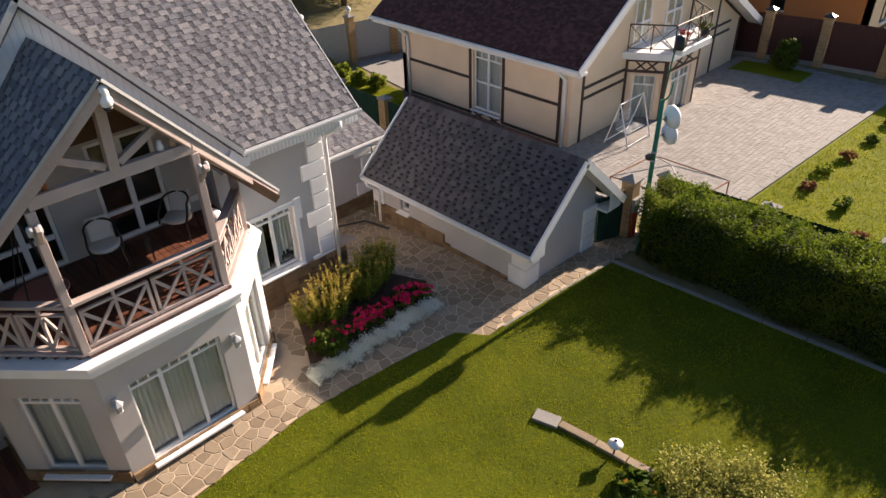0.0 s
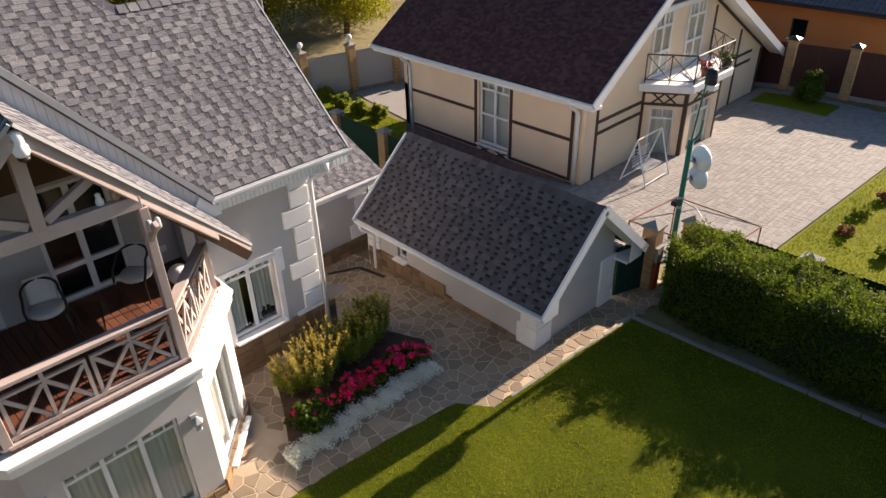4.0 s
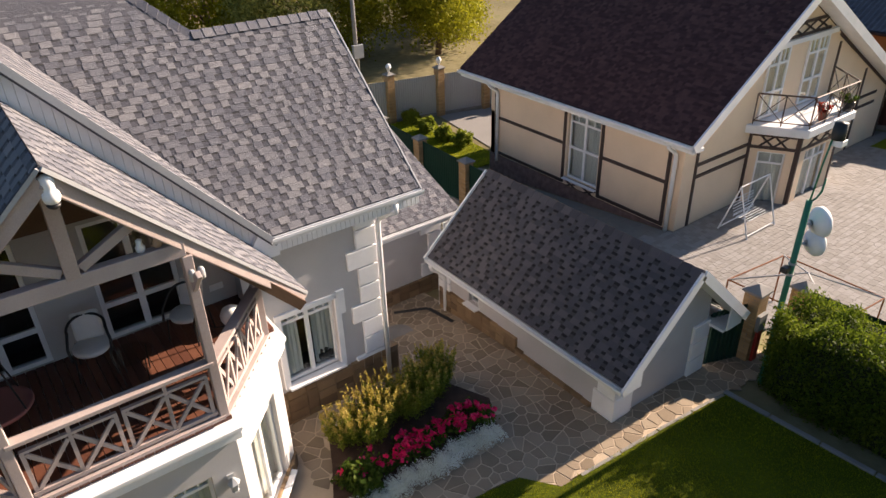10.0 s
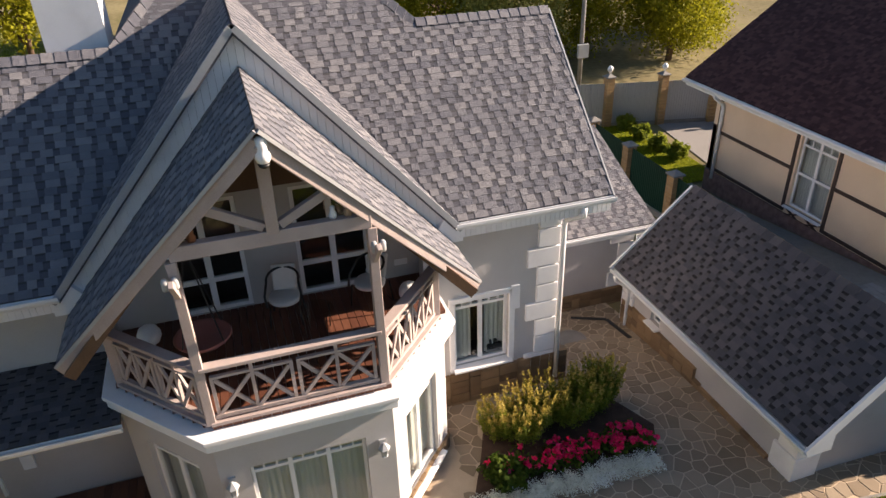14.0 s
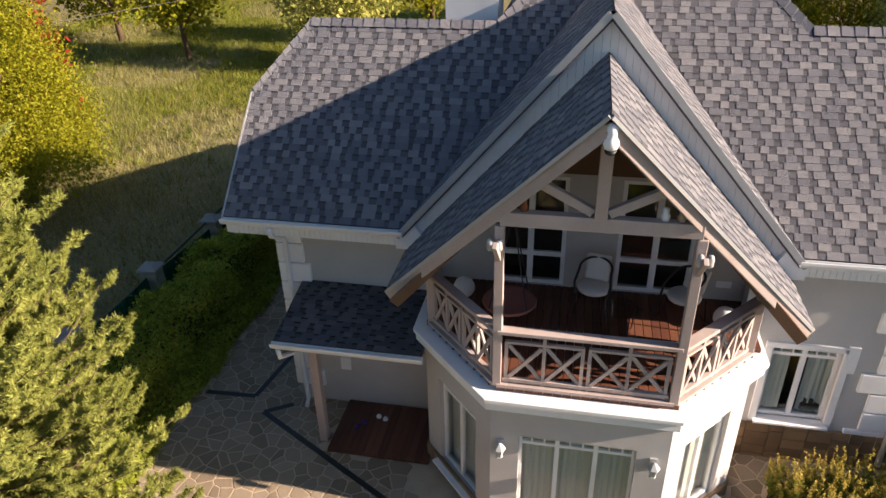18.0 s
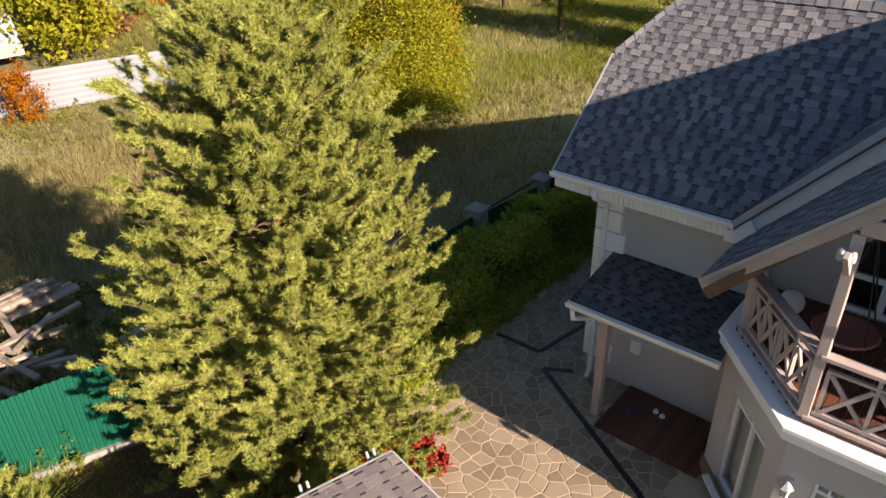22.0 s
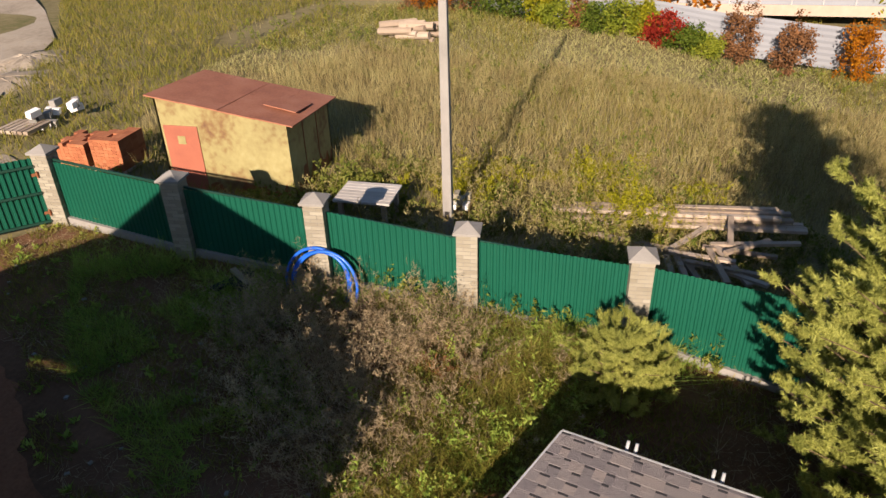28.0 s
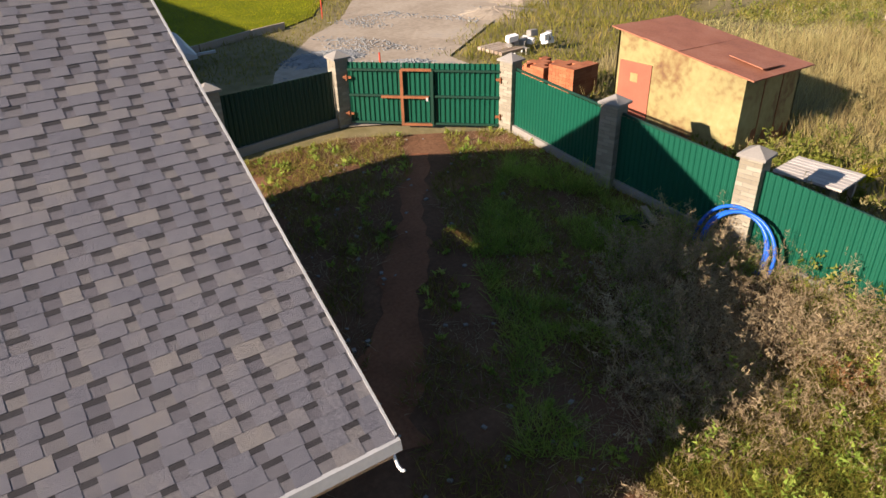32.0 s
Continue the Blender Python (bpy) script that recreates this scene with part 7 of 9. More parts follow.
grass_field("north_grass", "yellow-green grass of the north meadow, brightened to look sunlit", [(-6.6, 26), (-30, 22), (-34, 62), (-4, 62)], 130000, 0.28, 0.035, LEAF_LIME, 64, 0.5, keep=lambda x, y: math.sin(x * 0.4) * math.sin(y * 0.35 + 1) > -0.35)
grass_field("north_straw", "pale straw patches in the north meadow", [(-6.6, 22), (-30, 20), (-34, 62), (-4, 62)], 80000, 0.34, 0.03, FIELD_GRASS, 164, 0.5, keep=lambda x, y: math.sin(x * 0.5 + 2) * math.sin(y * 0.3) + 0.4 * math.sin(x * 1.3 + y) > 0.0)
grass_field("track_edge_grass", "patchy grass creeping over the track's edge", [(-10.0, -11.6), (-10.9, -14.9), (-15.4, -18.0), (-21, -20.6), (-22, -19.6), (-16, -16.8), (-12.2, -14.2), (-11.6, -12.5)], 5000, 0.16, 0.03, MEADOW_GREEN, 65, 0.6, keep=lambda x, y: math.sin(x * 2.2) * math.sin(y * 1.9) > -0.1)


# ---- flagstones ----
def cells(poly_test, lo, hi, pitch, seed, hole=None):
    """Irregular stones: each keeps the ground nearer to its own centre than to any other."""
    rnd = random.Random(seed)
    pts = []
    ny, nx = int((hi[1] - lo[1]) / pitch) + 1, int((hi[0] - lo[0]) / pitch) + 1
    grid = {}
    for j in range(ny):
        for i in range(nx):
            p = (lo[0] + (i + rnd.uniform(0.02, 0.98)) * pitch, lo[1] + (j + rnd.uniform(0.02, 0.98)) * pitch)
            grid[i, j] = p
    for (i, j), p in grid.items():
        if not poly_test(*p):
            continue
        poly = [(p[0] - 1, p[1] - 1), (p[0] + 1, p[1] - 1), (p[0] + 1, p[1] + 1), (p[0] - 1, p[1] + 1)]
        for dj in (-2, -1, 0, 1, 2):
            for di in (-2, -1, 0, 1, 2):
                q = grid.get((i + di, j + dj))
                if q is None or (di == 0 and dj == 0):
                    continue
                mx, my = (p[0] + q[0]) / 2, (p[1] + q[1]) / 2
                dx, dy = q[0] - p[0], q[1] - p[1]
                ln = math.hypot(dx, dy)
                mx, my = mx - dx / ln * 0.011, my - dy / ln * 0.011
                out = []
                for k in range(len(poly)):
                    a, b = poly[k - 1], poly[k]
                    sa, sb = (a[0] - mx) * dx + (a[1] - my) * dy, (b[0] - mx) * dx + (b[1] - my) * dy
                    if sa * sb < 0:
                        t = sa / (sa - sb)
                        out.append((a[0] + (b[0] - a[0]) * t, a[1] + (b[1] - a[1]) * t))
                    if sb <= 0:
                        out.append(b)
                poly = out
                if len(poly) < 3:
                    break
            if len(poly) < 3:
                break
        if len(poly) >= 3:
            pts.append((p, poly))
    return pts


def build_flags():
    pave = bpy.data.objects["pavement"]
    rnd = random.Random(4)
    covered = lambda x, y: (1.0 < x < 6.5 and 11.3 < y < 20) or (-1.9 < x < 9.1 and y > 13.75) or (x > 9 and y > 16.4) or (-0.9 < x < 1.1 and 12.3 < y < 13.75)
    ok = lambda x, y: inside(x, y, PAVED) and not inside(x, y, BED) and not covered(x, y)
    stuff = Geo()
    n = 0
    for (x, y), poly in cells(ok, (-4.3, 7.4), (16.8, 20.2), 0.27, 9):
        h = 0.026 + rnd.uniform(-0.002, 0.003)
        near = (3.0 < x < 12 and y < 13.5 or -2.5 < x < 1.2 and y > 8.5 and y < 13) and n < 300
        g = Geo() if near else stuff
        k = len(poly)
        cx, cy = sum(p[0] for p in poly) / k, sum(p[1] for p in poly) / k
        z = [ground_z(*p) for p in poly]
        lowv = [(px, py, zz - 0.01) for (px, py), zz in zip(poly, z)]
        mid = [(px, py, zz + h - 0.006) for (px, py), zz in zip(poly, z)]
        top = [(px + (cx - px) * 0.04, py + (cy - py) * 0.04, zz + h) for (px, py), zz in zip(poly, z)]
        g.add(lowv + mid + top, [tuple(range(2 * k, 3 * k))] + [(i, (i + 1) % k, k + (i + 1) % k, k + i) for i in range(k)] + [(k + i, k + (i + 1) % k, 2 * k + (i + 1) % k, 2 * k + i) for i in range(k)])
        if near:
            part("flagstone", g, STONE_ONE, pave)
            n += 1
    tagged(part("flagstones", stuff, STONE, pave), kind="stuff")


build_flags()


def build_pavers():
    base = bpy.data.objects["neighbour_paving"]
    P = [(17.7, 16), (17.7, 8.2), (34.0, 7.3), (34.2, 14.4), (20.6, 14.4)]
    g = Geo()
    rnd = random.Random(12)
    y, j = 7.3, 0
    while y < 15.0:
        x = 17.7 + (0.12 if j % 2 else 0)
        while x < 34.2:
            w = rnd.choice((0.14, 0.2, 0.26))
            if inside(x + w / 2, y + 0.08, P):
                z = ground_z(x, y) + 0.012 + rnd.uniform(-0.002, 0.002)
                g.add([(x, y, z - 0.02), (x + w - 0.01, y, z - 0.02), (x + w - 0.01, y + 0.17, z - 0.02), (x, y + 0.17, z - 0.02), (x, y, z), (x + w - 0.01, y, z), (x + w - 0.01, y + 0.17, z), (x, y + 0.17, z)],
                      [(4, 5, 6, 7), (0, 1, 5, 4), (1, 2, 6, 5), (2, 3, 7, 6), (3, 0, 4, 7)])
            x += w
        y += 0.18
        j += 1
    tagged(part("pavers", g, PAVER, base), kind="stuff")
    k = thing("kerb", "pale concrete edging between pavers and lawn", "kerb", kind="structure")
    for i in range(16):
        a, b = Vector((17.8 + i, 8.15 - 0.055 * i, 0)), Vector((18.78 + i, 8.15 - 0.055 * (i + 0.98), 0))
        g = Geo()
        g.beam(a + Z * (ground_z(a.x, a.y) + 0.03), b + Z * (ground_z(b.x, b.y) + 0.03), 0.2, 0.12)
        part("kerb_stone", g, CONCRETE, k)


build_pavers()


def build_kerbs():
    k = thing("lawn_kerb", "grey concrete edging between lawn and hedge", "kerb", kind="structure")
    y = 8.85
    while y > -7:
        g = Geo()
        kx = 14.47 + 0.066 * (8.85 - y)
        z = ground_z(kx, y) + 0.03
        g.beam((kx, y, z - 0.05), (kx + 0.064, y - 0.97, z - 0.05), 0.12, 0.2)
        part("kerb_stone", g, CONCRETE, k, bevel=0.01)
        y -= 1.0
    for x in np.arange(10.4, 13.6, 1.0):
        g = Geo()
        yy = 9.12 - (x - 10.0) * 0.068
        g.beam((x, yy, ground_z(x, yy) + 0.0), (x + 0.97, yy - 0.076, ground_z(x + 0.97, yy) + 0.0), 0.07, 0.1)
        part("kerb_stone", g, CONCRETE, k)
    d = thing("drain_channel", "black slotted drain channel across the paving", "drain", kind="structure")
    for pts in ([(-4.0, 13.5), (-2.9, 13.55), (-2.63, 15.2)], [(-2.0, 13.45), (-2.52, 13.12), (0.5, 11.4), (2.2, 10.2)], [(10.8, 15.95), (11.55, 15.5), (11.6, 14.5)]):
        for a, b in zip(pts, pts[1:]):
            g = Geo()
            g.beam((*a, ground_z(*a) + 0.015), (*b, ground_z(*b) + 0.015), 0.11, 0.04)
            part("channel", g, BLACK, d)
    m = thing("manhole_cover", "round grey manhole cover in the paving", "manhole")
    g = Geo()
    g.lathe((10.32, 15.0, ground_z(10.32, 15.0) + 0.01), [(0.36, 0), (0.36, 0.03), (0.33, 0.035), (0.3, 0.028), (0.02, 0.03)], 24)
    part("cover", g, CONCRETE, m)


build_kerbs()


# ---- flower bed ----
def build_bed():
    rng = np.random.default_rng(5)
    for c, (cx, cy, r, h, n, m) in enumerate(((7.75, 12.2, 0.5, 0.95, 80, 1), (8.3, 12.45, 0.45, 1.05, 70, 1), (8.9, 12.35, 0.5, 0.95, 90, 0), (9.45, 12.5, 0.5, 1.0, 90, 0), (7.4, 12.5, 0.4, 0.75, 50, 1), (9.8, 12.75, 0.4, 0.95, 60, 0))):
        bed = thing("heather", ("tall bronze-green heather with upright plumes", "tall heather with straw-yellow plumes")[m] + " in the bed", "shrub", group="heathers in the bed")
        low, tips = [], []
        for i in range(n):
            a, q = rng.uniform(0, 6.28), math.sqrt(rng.uniform(0, 1)) * r
            foot = np.array([cx + q * math.cos(a) * 0.5, cy + q * math.sin(a) * 0.5, 0.04])
            tip = np.array([cx + q * math.cos(a) * 1.15, cy + q * math.sin(a) * 1.15, h * rng.uniform(0.75, 1.2)])
            k = 120
            s = rng.uniform(0.2, 1.02, (k, 1))
            p = foot + (tip - foot) * s + rng.normal(size=(k, 3)) * (0.012 + 0.045 * np.clip(1.0 - s, 0, 0.6))
            p[:, 2] += ground_z(cx, cy)
            cut = 0.8 if m else 0.93
            low.append(p[s[:, 0] < cut]), tips.append(p[s[:, 0] >= cut])
        v, f = leaves(np.concatenate(low), 0.02, 2.2)
        part("foliage", fast_mesh("foliage", v, f, HEATHER, 4), None, bed)
        v, f = leaves(np.concatenate(tips), 0.02, 2.0)
        tagged(part("bloom", fast_mesh("bloom", v, f, PLUME, 4), None, bed, "straw-yellow bloom"), kind="stuff")
    fl = thing("red_flowers", "magenta bedding flowers above dark leaves", "flowers")
    rnd = random.Random(3)
    pts, lf = [], []
    for i in range(26):
        t = i / 25
        cx, cy = 6.95 + 2.95 * t + rnd.uniform(-0.1, 0.1), 11.55 - 0.12 * t + rnd.uniform(-0.2, 0.2)
        for k in range(14):
            a, q = rnd.uniform(0, 6.28), rnd.uniform(0, 0.2)
            x, y, z = cx + q * math.cos(a), cy + q * math.sin(a), 0.3 + rnd.uniform(-0.05, 0.07)
            if k < 9 and (t > 0.2 or k < 3):
                c = np.array([x, y, z])
                pts.append(c + rng.normal(size=(9, 3)) * [0.025, 0.025, 0.012])
            lf.append(np.array([x, y, z - 0.1]) + rng.normal(size=(10, 3)) * [0.06, 0.06, 0.05])
    v, f = leaves(np.concatenate(pts), 0.055, 1.2, 0.5)
    part("petals", fast_mesh("petals", v, f, PINK, 4), None, fl)
    v, f = leaves(np.concatenate(lf), 0.05, 1.5)
    part("leaves", fast_mesh("leaves", v, f, LEAF_GREEN, 4), None, fl)
    shrub("peony_bush", "low leafy green bush among the flowers", 7.15, 11.35, 0.5, 0.33, LEAF_GREEN, 50, 30, 0.06, 31, category="plant")
    si = thing("silver_border", "band of silvery white foliage edging the bed", "plants")
    p = []
    for i in range(26000):
        t = rnd.random()
        a = 6.2 + 3.75 * t
        p.append((a, 10.88 + 0.02 * t + max(-0.27, min(0.27, rnd.gauss(0, 0.12))) + 0.04 * math.sin(a * 5) + 0.03 * math.sin(a * 17), 0.04 + abs(rnd.gauss(0, 0.05)) + 0.05 * abs(math.sin(a * 9))))
    v, f = leaves(np.array(p), 0.019, 1.5, 0.35)
    part("foliage", fast_mesh("foliage", v, f, SILVER, 4), None, si)


build_bed()


# ---- on and round the balcony ----
def chair(x, y, z, turn):
    t = thing("balcony_chair", "dark bent-frame armchair with pale seat and back cushions", "chair", group="balcony chairs")
    g = Geo()
    arc = [(0.27 * math.cos(a), 0.24 * math.sin(a), 0.8 + 0.1 * math.sin(a)) for a in np.linspace(-0.2, math.pi + 0.2, 15)]
    g.tube([(0.27, -0.28, 0.42), (0.3, -0.2, 0.6), *arc, (-0.3, -0.2, 0.6), (-0.27, -0.28, 0.42)], 0.022, 7)
    part("frame", g, BLACK, t, smooth=True)
    for sx in (-1, 1):
        for sy in (-1, 1):
            g = Geo()
            g.tube([(sx * 0.24, sy * 0.22, 0.42), (sx * 0.27, sy * 0.26, 0)], 0.015, 6)
            part("leg", g, BLACK, t)
    g = Geo()
    g.lathe((0, -0.02, 0.4), [(0.22, 0), (0.27, 0.02), (0.28, 0.06), (0.25, 0.1), (0.05, 0.105)], 18)
    part("seat_cushion", g, PALE_FABRIC, t, smooth=True)
    g = Geo()
    g.obox((0, 0.21, 0.72), X, Vector((0, 0.96, -0.26)), Vector((0, 0.26, 0.96)), 0.42, 0.08, 0.46)
    part("back_cushion", g, PALE_FABRIC, t, bevel=0.04)
    t.matrix_basis = pose(x, y, z, 0, 0, turn)
    return t


chair(3.87, 13.5, 3.05, -12)
chair(5.35, 13.45, 3.05, -50)


def balcony_things():
    t = thing("balcony_table", "small round dark glass table with thin legs", "table")
    g = Geo()
    g.lathe((4.3, 12.9, 3.5), [(0.3, 0), (0.31, 0.008), (0.3, 0.016), (0.02, 0.016)], 24)
    part("tabletop", g, GLASS, t, "round clear glass top")
    for i in range(4):
        a = i * 1.571 + 0.5
        g = Geo()
        g.tube([(4.3 + 0.27 * math.cos(a), 12.9 + 0.27 * math.sin(a), 3.5), (4.3 + 0.24 * math.cos(a), 12.9 + 0.24 * math.sin(a), 3.05)], 0.01, 6)
        part("leg", g, DARK_STEEL, t)
    for x, y in ((1.62, 13.55), (6.0, 13.3)):
        b = thing("globe_lamp", "white glass ball lamp on the balcony floor", "lamp", group="balcony globe lamps")
        g = Geo()
        g.lathe((x, y, 3.05), [(0.08, 0), (0.1, 0.02), (0.15, 0.06), (0.19, 0.14), (0.19, 0.22), (0.15, 0.31), (0.08, 0.36), (0.02, 0.375)], 20)
        part("globe", g, WHITE, b, smooth=True)
        g = Geo()
        g.tube([(x - 0.1, y, 3.06), (x - 0.3, y + 0.1, 3.06), (x - 0.35, y + 0.3, 3.06)], 0.008, 5)
        part("cable", g, BLACK, b)
    s = thing("nest_swing", "hanging round dusty pink nest swing on dark ropes", "swing")
    g = Geo()
    g.lathe((2.5, 12.85, 3.42), [(0.3, 0), (0.42, 0.03), (0.45, 0.07), (0.43, 0.1), (0.38, 0.07), (0.02, 0.045)], 28)
    part("seat", g, PINK_PLASTIC, s, smooth=True)
    for i in range(4):
        a = i * 1.571 + 0.8
        g = Geo()
        g.tube([(2.5 + 0.43 * math.cos(a), 12.85 + 0.43 * math.sin(a), 3.5), (2.52, 12.85, 5.1)], 0.012, 5)
        part("rope", g, BLACK, s)
    g = Geo()
    g.tube([(2.52, 12.85, 5.1), (2.52, 12.85, 5.95)], 0.014, 5)
    part("rope", g, BLACK, s)
    c = thing("security_camera", "white dome security camera under the canopy apex", "camera")
    g = Geo()
    g.lathe((3.78, 10.72, 7.02), [(0.03, 0), (0.075, 0.03), (0.09, 0.08), (0.085, 0.13), (0.065, 0.16), (0.07, 0.2), (0.07, 0.3), (0.03, 0.33)], 16)
    part("housing", g, WHITE, c, smooth=True)
    g = Geo()
    g.lathe((3.78, 10.71, 6.97), [(0.02, 0), (0.06, 0.025), (0.07, 0.055), (0.03, 0.06)], 14)
    part("dome", g, BLACK, c, smooth=True)
    for x in (2.59, 4.88):
        w = thing("wall_lantern", "small grey metal wall lantern on the bay", "lamp", group="wall lanterns")
        g = Geo()
        g.box((x - 0.05, 11.13, 1.82), (x + 0.05, 11.16, 2.05))
        part("bracket", g, GREY_METAL, w)
        g = Geo()
        g.lathe((x, 11.03, 1.78), [(0.03, 0), (0.06, 0.03), (0.05, 0.05), (0.075, 0.18), (0.1, 0.2), (0.04, 0.27), (0.015, 0.3)], 6)
        part("lantern", g, GREY_METAL, w)
    for x in (2.45, 5.08):
        w = thing("spot_lamp", "small grey spotlight on the balcony post", "lamp", group="post spotlights")
        for d in (-0.06, 0.06):
            g = Geo()
            g.lathe((x + d, 11.13, 5.4), [(0.03, 0), (0.045, 0.02), (0.045, 0.12), (0.03, 0.16)], 10)
            part("spot", g, GREY_METAL, w, smooth=True)
    o = thing("wall_socket", "white double wall socket", "socket")
    g = Geo()
    g.box((5.95, 14.13, 3.3), (6.2, 14.152, 3.42))
    part("plate", g, WHITE, o, bevel=0.005)
    b = thing("sill_radio", "small black device on the inner window sill", "radio")
    g = Geo()
    g.box((7.75, 13.95, 0.95), (8.08, 14.1, 1.1))
    part("body", g, BLACK, b, bevel=0.02)
    g = Geo()
    g.box((7.8, 13.97, 1.1), (7.98, 14.06, 1.2))
    part("handset", g, BLACK, b, bevel=0.02)
    for i, m in enumerate((GREEN_PAINT, RUST, WHITE, PINE_WOOD, DARK_GREEN)):
        b = thing("ornament", "small ornament on the truss beam", "ornament", group="ornaments on the beam")
        g = Geo()
        x = (2.55, 2.8, 4.55, 4.75, 4.95)[i]
        g.lathe((x, 11.3, 5.93), [(0.05, 0), (0.06, 0.05), (0.035, 0.1), (0.04, 0.15), (0.01, 0.17)], 10)
        part("body", g, m, b, smooth=True)
    for i, (x, y, m) in enumerate(((-0.35, 13.1, TOY_PURPLE), (-0.1, 13.3, WHITE), (0.05, 13.25, WHITE), (-0.45, 12.95, TOY_PURPLE))):
        b = thing("toy", "small plastic toy lying on the porch deck", "toy", group="toys on the porch")
        g = Geo()
        g.lathe((x, y, 0.09), [(0.03, 0), (0.055, 0.02), (0.055, 0.05), (0.03, 0.07), (0.012, 0.1)], 10)
        part("body", g, m, b, smooth=True)


balcony_things()


# ---- round the lawn ----
def garden_things():
    e = thing("stone_edging", "line of pale stone slabs set in the lawn", "edging")
    for i, (a, b, w) in enumerate((((8.72, 6.85), (8.86, 6.35), 0.3), ((8.86, 6.32), (8.95, 5.55), 0.17), ((8.95, 5.53), (9.0, 4.9), 0.17), ((9.0, 4.88), (9.05, 4.4), 0.17))):
        g = Geo()
        g.beam((*a, ground_z(*a) + 0.06), (*b, ground_z(*b) + 0.06), w, 0.1)
        part("slab", g, STONE_ONE if i else CONCRETE, e, bevel=0.01)
    b = thing("garden_lamp", "small mushroom garden lamp with white head", "lamp")
    z = ground_z(8.95, 5.15)
    g = Geo()
    g.tube([(8.95, 5.15, z), (8.95, 5.15, z + 0.3)], 0.02, 8)
    part("stem", g, BLACK, b)
    g = Geo()
    g.lathe((8.95, 5.15, z + 0.24), [(0.03, 0), (0.06, 0.02), (0.065, 0.1), (0.03, 0.12)], 14)
    part("lens", g, PALE_FABRIC, b, "frosted white lens", smooth=True)
    g = Geo()
    g.lathe((8.95, 5.15, z + 0.35), [(0.14, 0), (0.145, 0.012), (0.1, 0.05), (0.045, 0.085), (0.02, 0.09)], 18)
    part("shade", g, WHITE, b, "white brimmed shade", smooth=True)
    g = Geo()
    g.lathe((8.95, 5.15, z + 0.435), [(0.025, 0), (0.025, 0.03), (0.008, 0.045)], 10)
    part("finial", g, BLACK, b)
    g = Geo()
    g.lathe((8.95, 5.15, z), [(0.06, 0.0), (0.06, 0.05), (0.025, 0.09)], 12)
    part("base", g, BLACK, b)
    shrub("juniper", "spreading grey-green juniper in the lawn", 9.35, 3.6, 0.55, 0.75, LEAF_OLIVE, 90, 60, 0.035, 71)
    shrub("juniper", "spreading grey-green juniper in the lawn", 9.9, 2.9, 0.5, 0.6, LEAF_OLIVE, 70, 60, 0.035, 74)
    shrub("bedding_plant", "broad-leaved dark green bedding plant", 8.45, 4.35, 0.4, 0.42, LEAF_GREEN, 34, 10, 0.13, 72, category="plant")
    shrub("bedding_blossom", "few orange-red blossoms over the dark leaves", 8.45, 4.35, 0.5, 0.36, LEAF_ORANGE, 8, 3, 0.06, 73, category="flowers")
    # mast with round antennas
    m = thing("antenna_mast", "green steel mast with white round antennas", "mast")
    mx, my, top = 15.5, 8.61, 4.19
    g = Geo()
    g.tube([(mx, my + 0.03, -0.5), (mx, my, top)], 0.06, 12)
    part("pole", g, GREEN_PAINT, m, smooth=True)
    g = Geo()
    g.tube([(mx, my, top - 0.1), (mx, my - 0.06, top + 0.75), (mx, my - 0.12, 5.54)], 0.018, 8)
    part("rod", g, GREEN_PAINT, m, smooth=True)
    g = Geo()
    g.tube([(mx, my, top - 0.02), (mx + 0.12, my - 0.05, top + 0.03), (mx + 0.18, my - 0.09, top + 0.16), (mx + 0.2, my - 0.1, top + 0.42)], 0.02, 8)
    part("hook", g, GREEN_PAINT, m, smooth=True)
    g = Geo()
    g.lathe((mx + 0.08, my - 0.16, 5.54 - 0.12), [(0.0, 0.0), (0.12, 0.01), (0.125, 0.05), (0.115, 0.31), (0.0, 0.33)], 14)
    part("antenna_drum", g, BLACK, m, "black drum antenna", smooth=True)
    g = Geo()
    g.box((mx + 0.02, my - 0.28, 5.54 - 0.24), (mx + 0.24, my - 0.08, 5.54 - 0.125))
    part("antenna_box", g, WHITE, m, "white plastic antenna box", bevel=0.015)
    for z, r in ((3.69, 0.3), (3.26, 0.28)):
        g = Geo()
        c = Vector((mx + 0.33, my - 0.14, z))
        ax = Vector((0.85, -0.5, 0.05)).normalized()
        x = ax.cross(Z).normalized()
        yv = x.cross(ax)
        prof = [(0.06, -0.16), (r * 0.75, -0.1), (r, -0.02), (r, 0.06), (r * 0.8, 0.11), (0.05, 0.14)]
        n = 20
        g.add([c + ax * d + rr * (math.cos(2 * math.pi * j / n) * x + math.sin(2 * math.pi * j / n) * yv) for rr, d in prof for j in range(n)],
              [(i * n + j, i * n + (j + 1) % n, (i + 1) * n + (j + 1) % n, (i + 1) * n + j) for i in range(5) for j in range(n)] + [tuple(range(n)), tuple(range(5 * n, 6 * n))])
        part("antenna", g, WHITE, m, "white round dish antenna", smooth=True)
        g = Geo()
        g.tube([c - ax * 0.14, (mx, my, z)], 0.02, 6)
        part("arm", g, GREY_METAL, m)
    g = Geo()
    g.box((mx - 0.22, my - 0.02, 2.67), (mx - 0.06, my + 0.12, 2.67 + 0.12))
    part("floodlight", g, BLACK, m, bevel=0.01)
    for dz in (-0.1, 0.14):
        g = Geo()
        g.lathe((mx, my + 0.01, 2.67 + dz), [(0.062, 0.0), (0.075, 0.0), (0.075, 0.05), (0.062, 0.05)], 12)
        part("clamp", g, GREY_METAL, m)
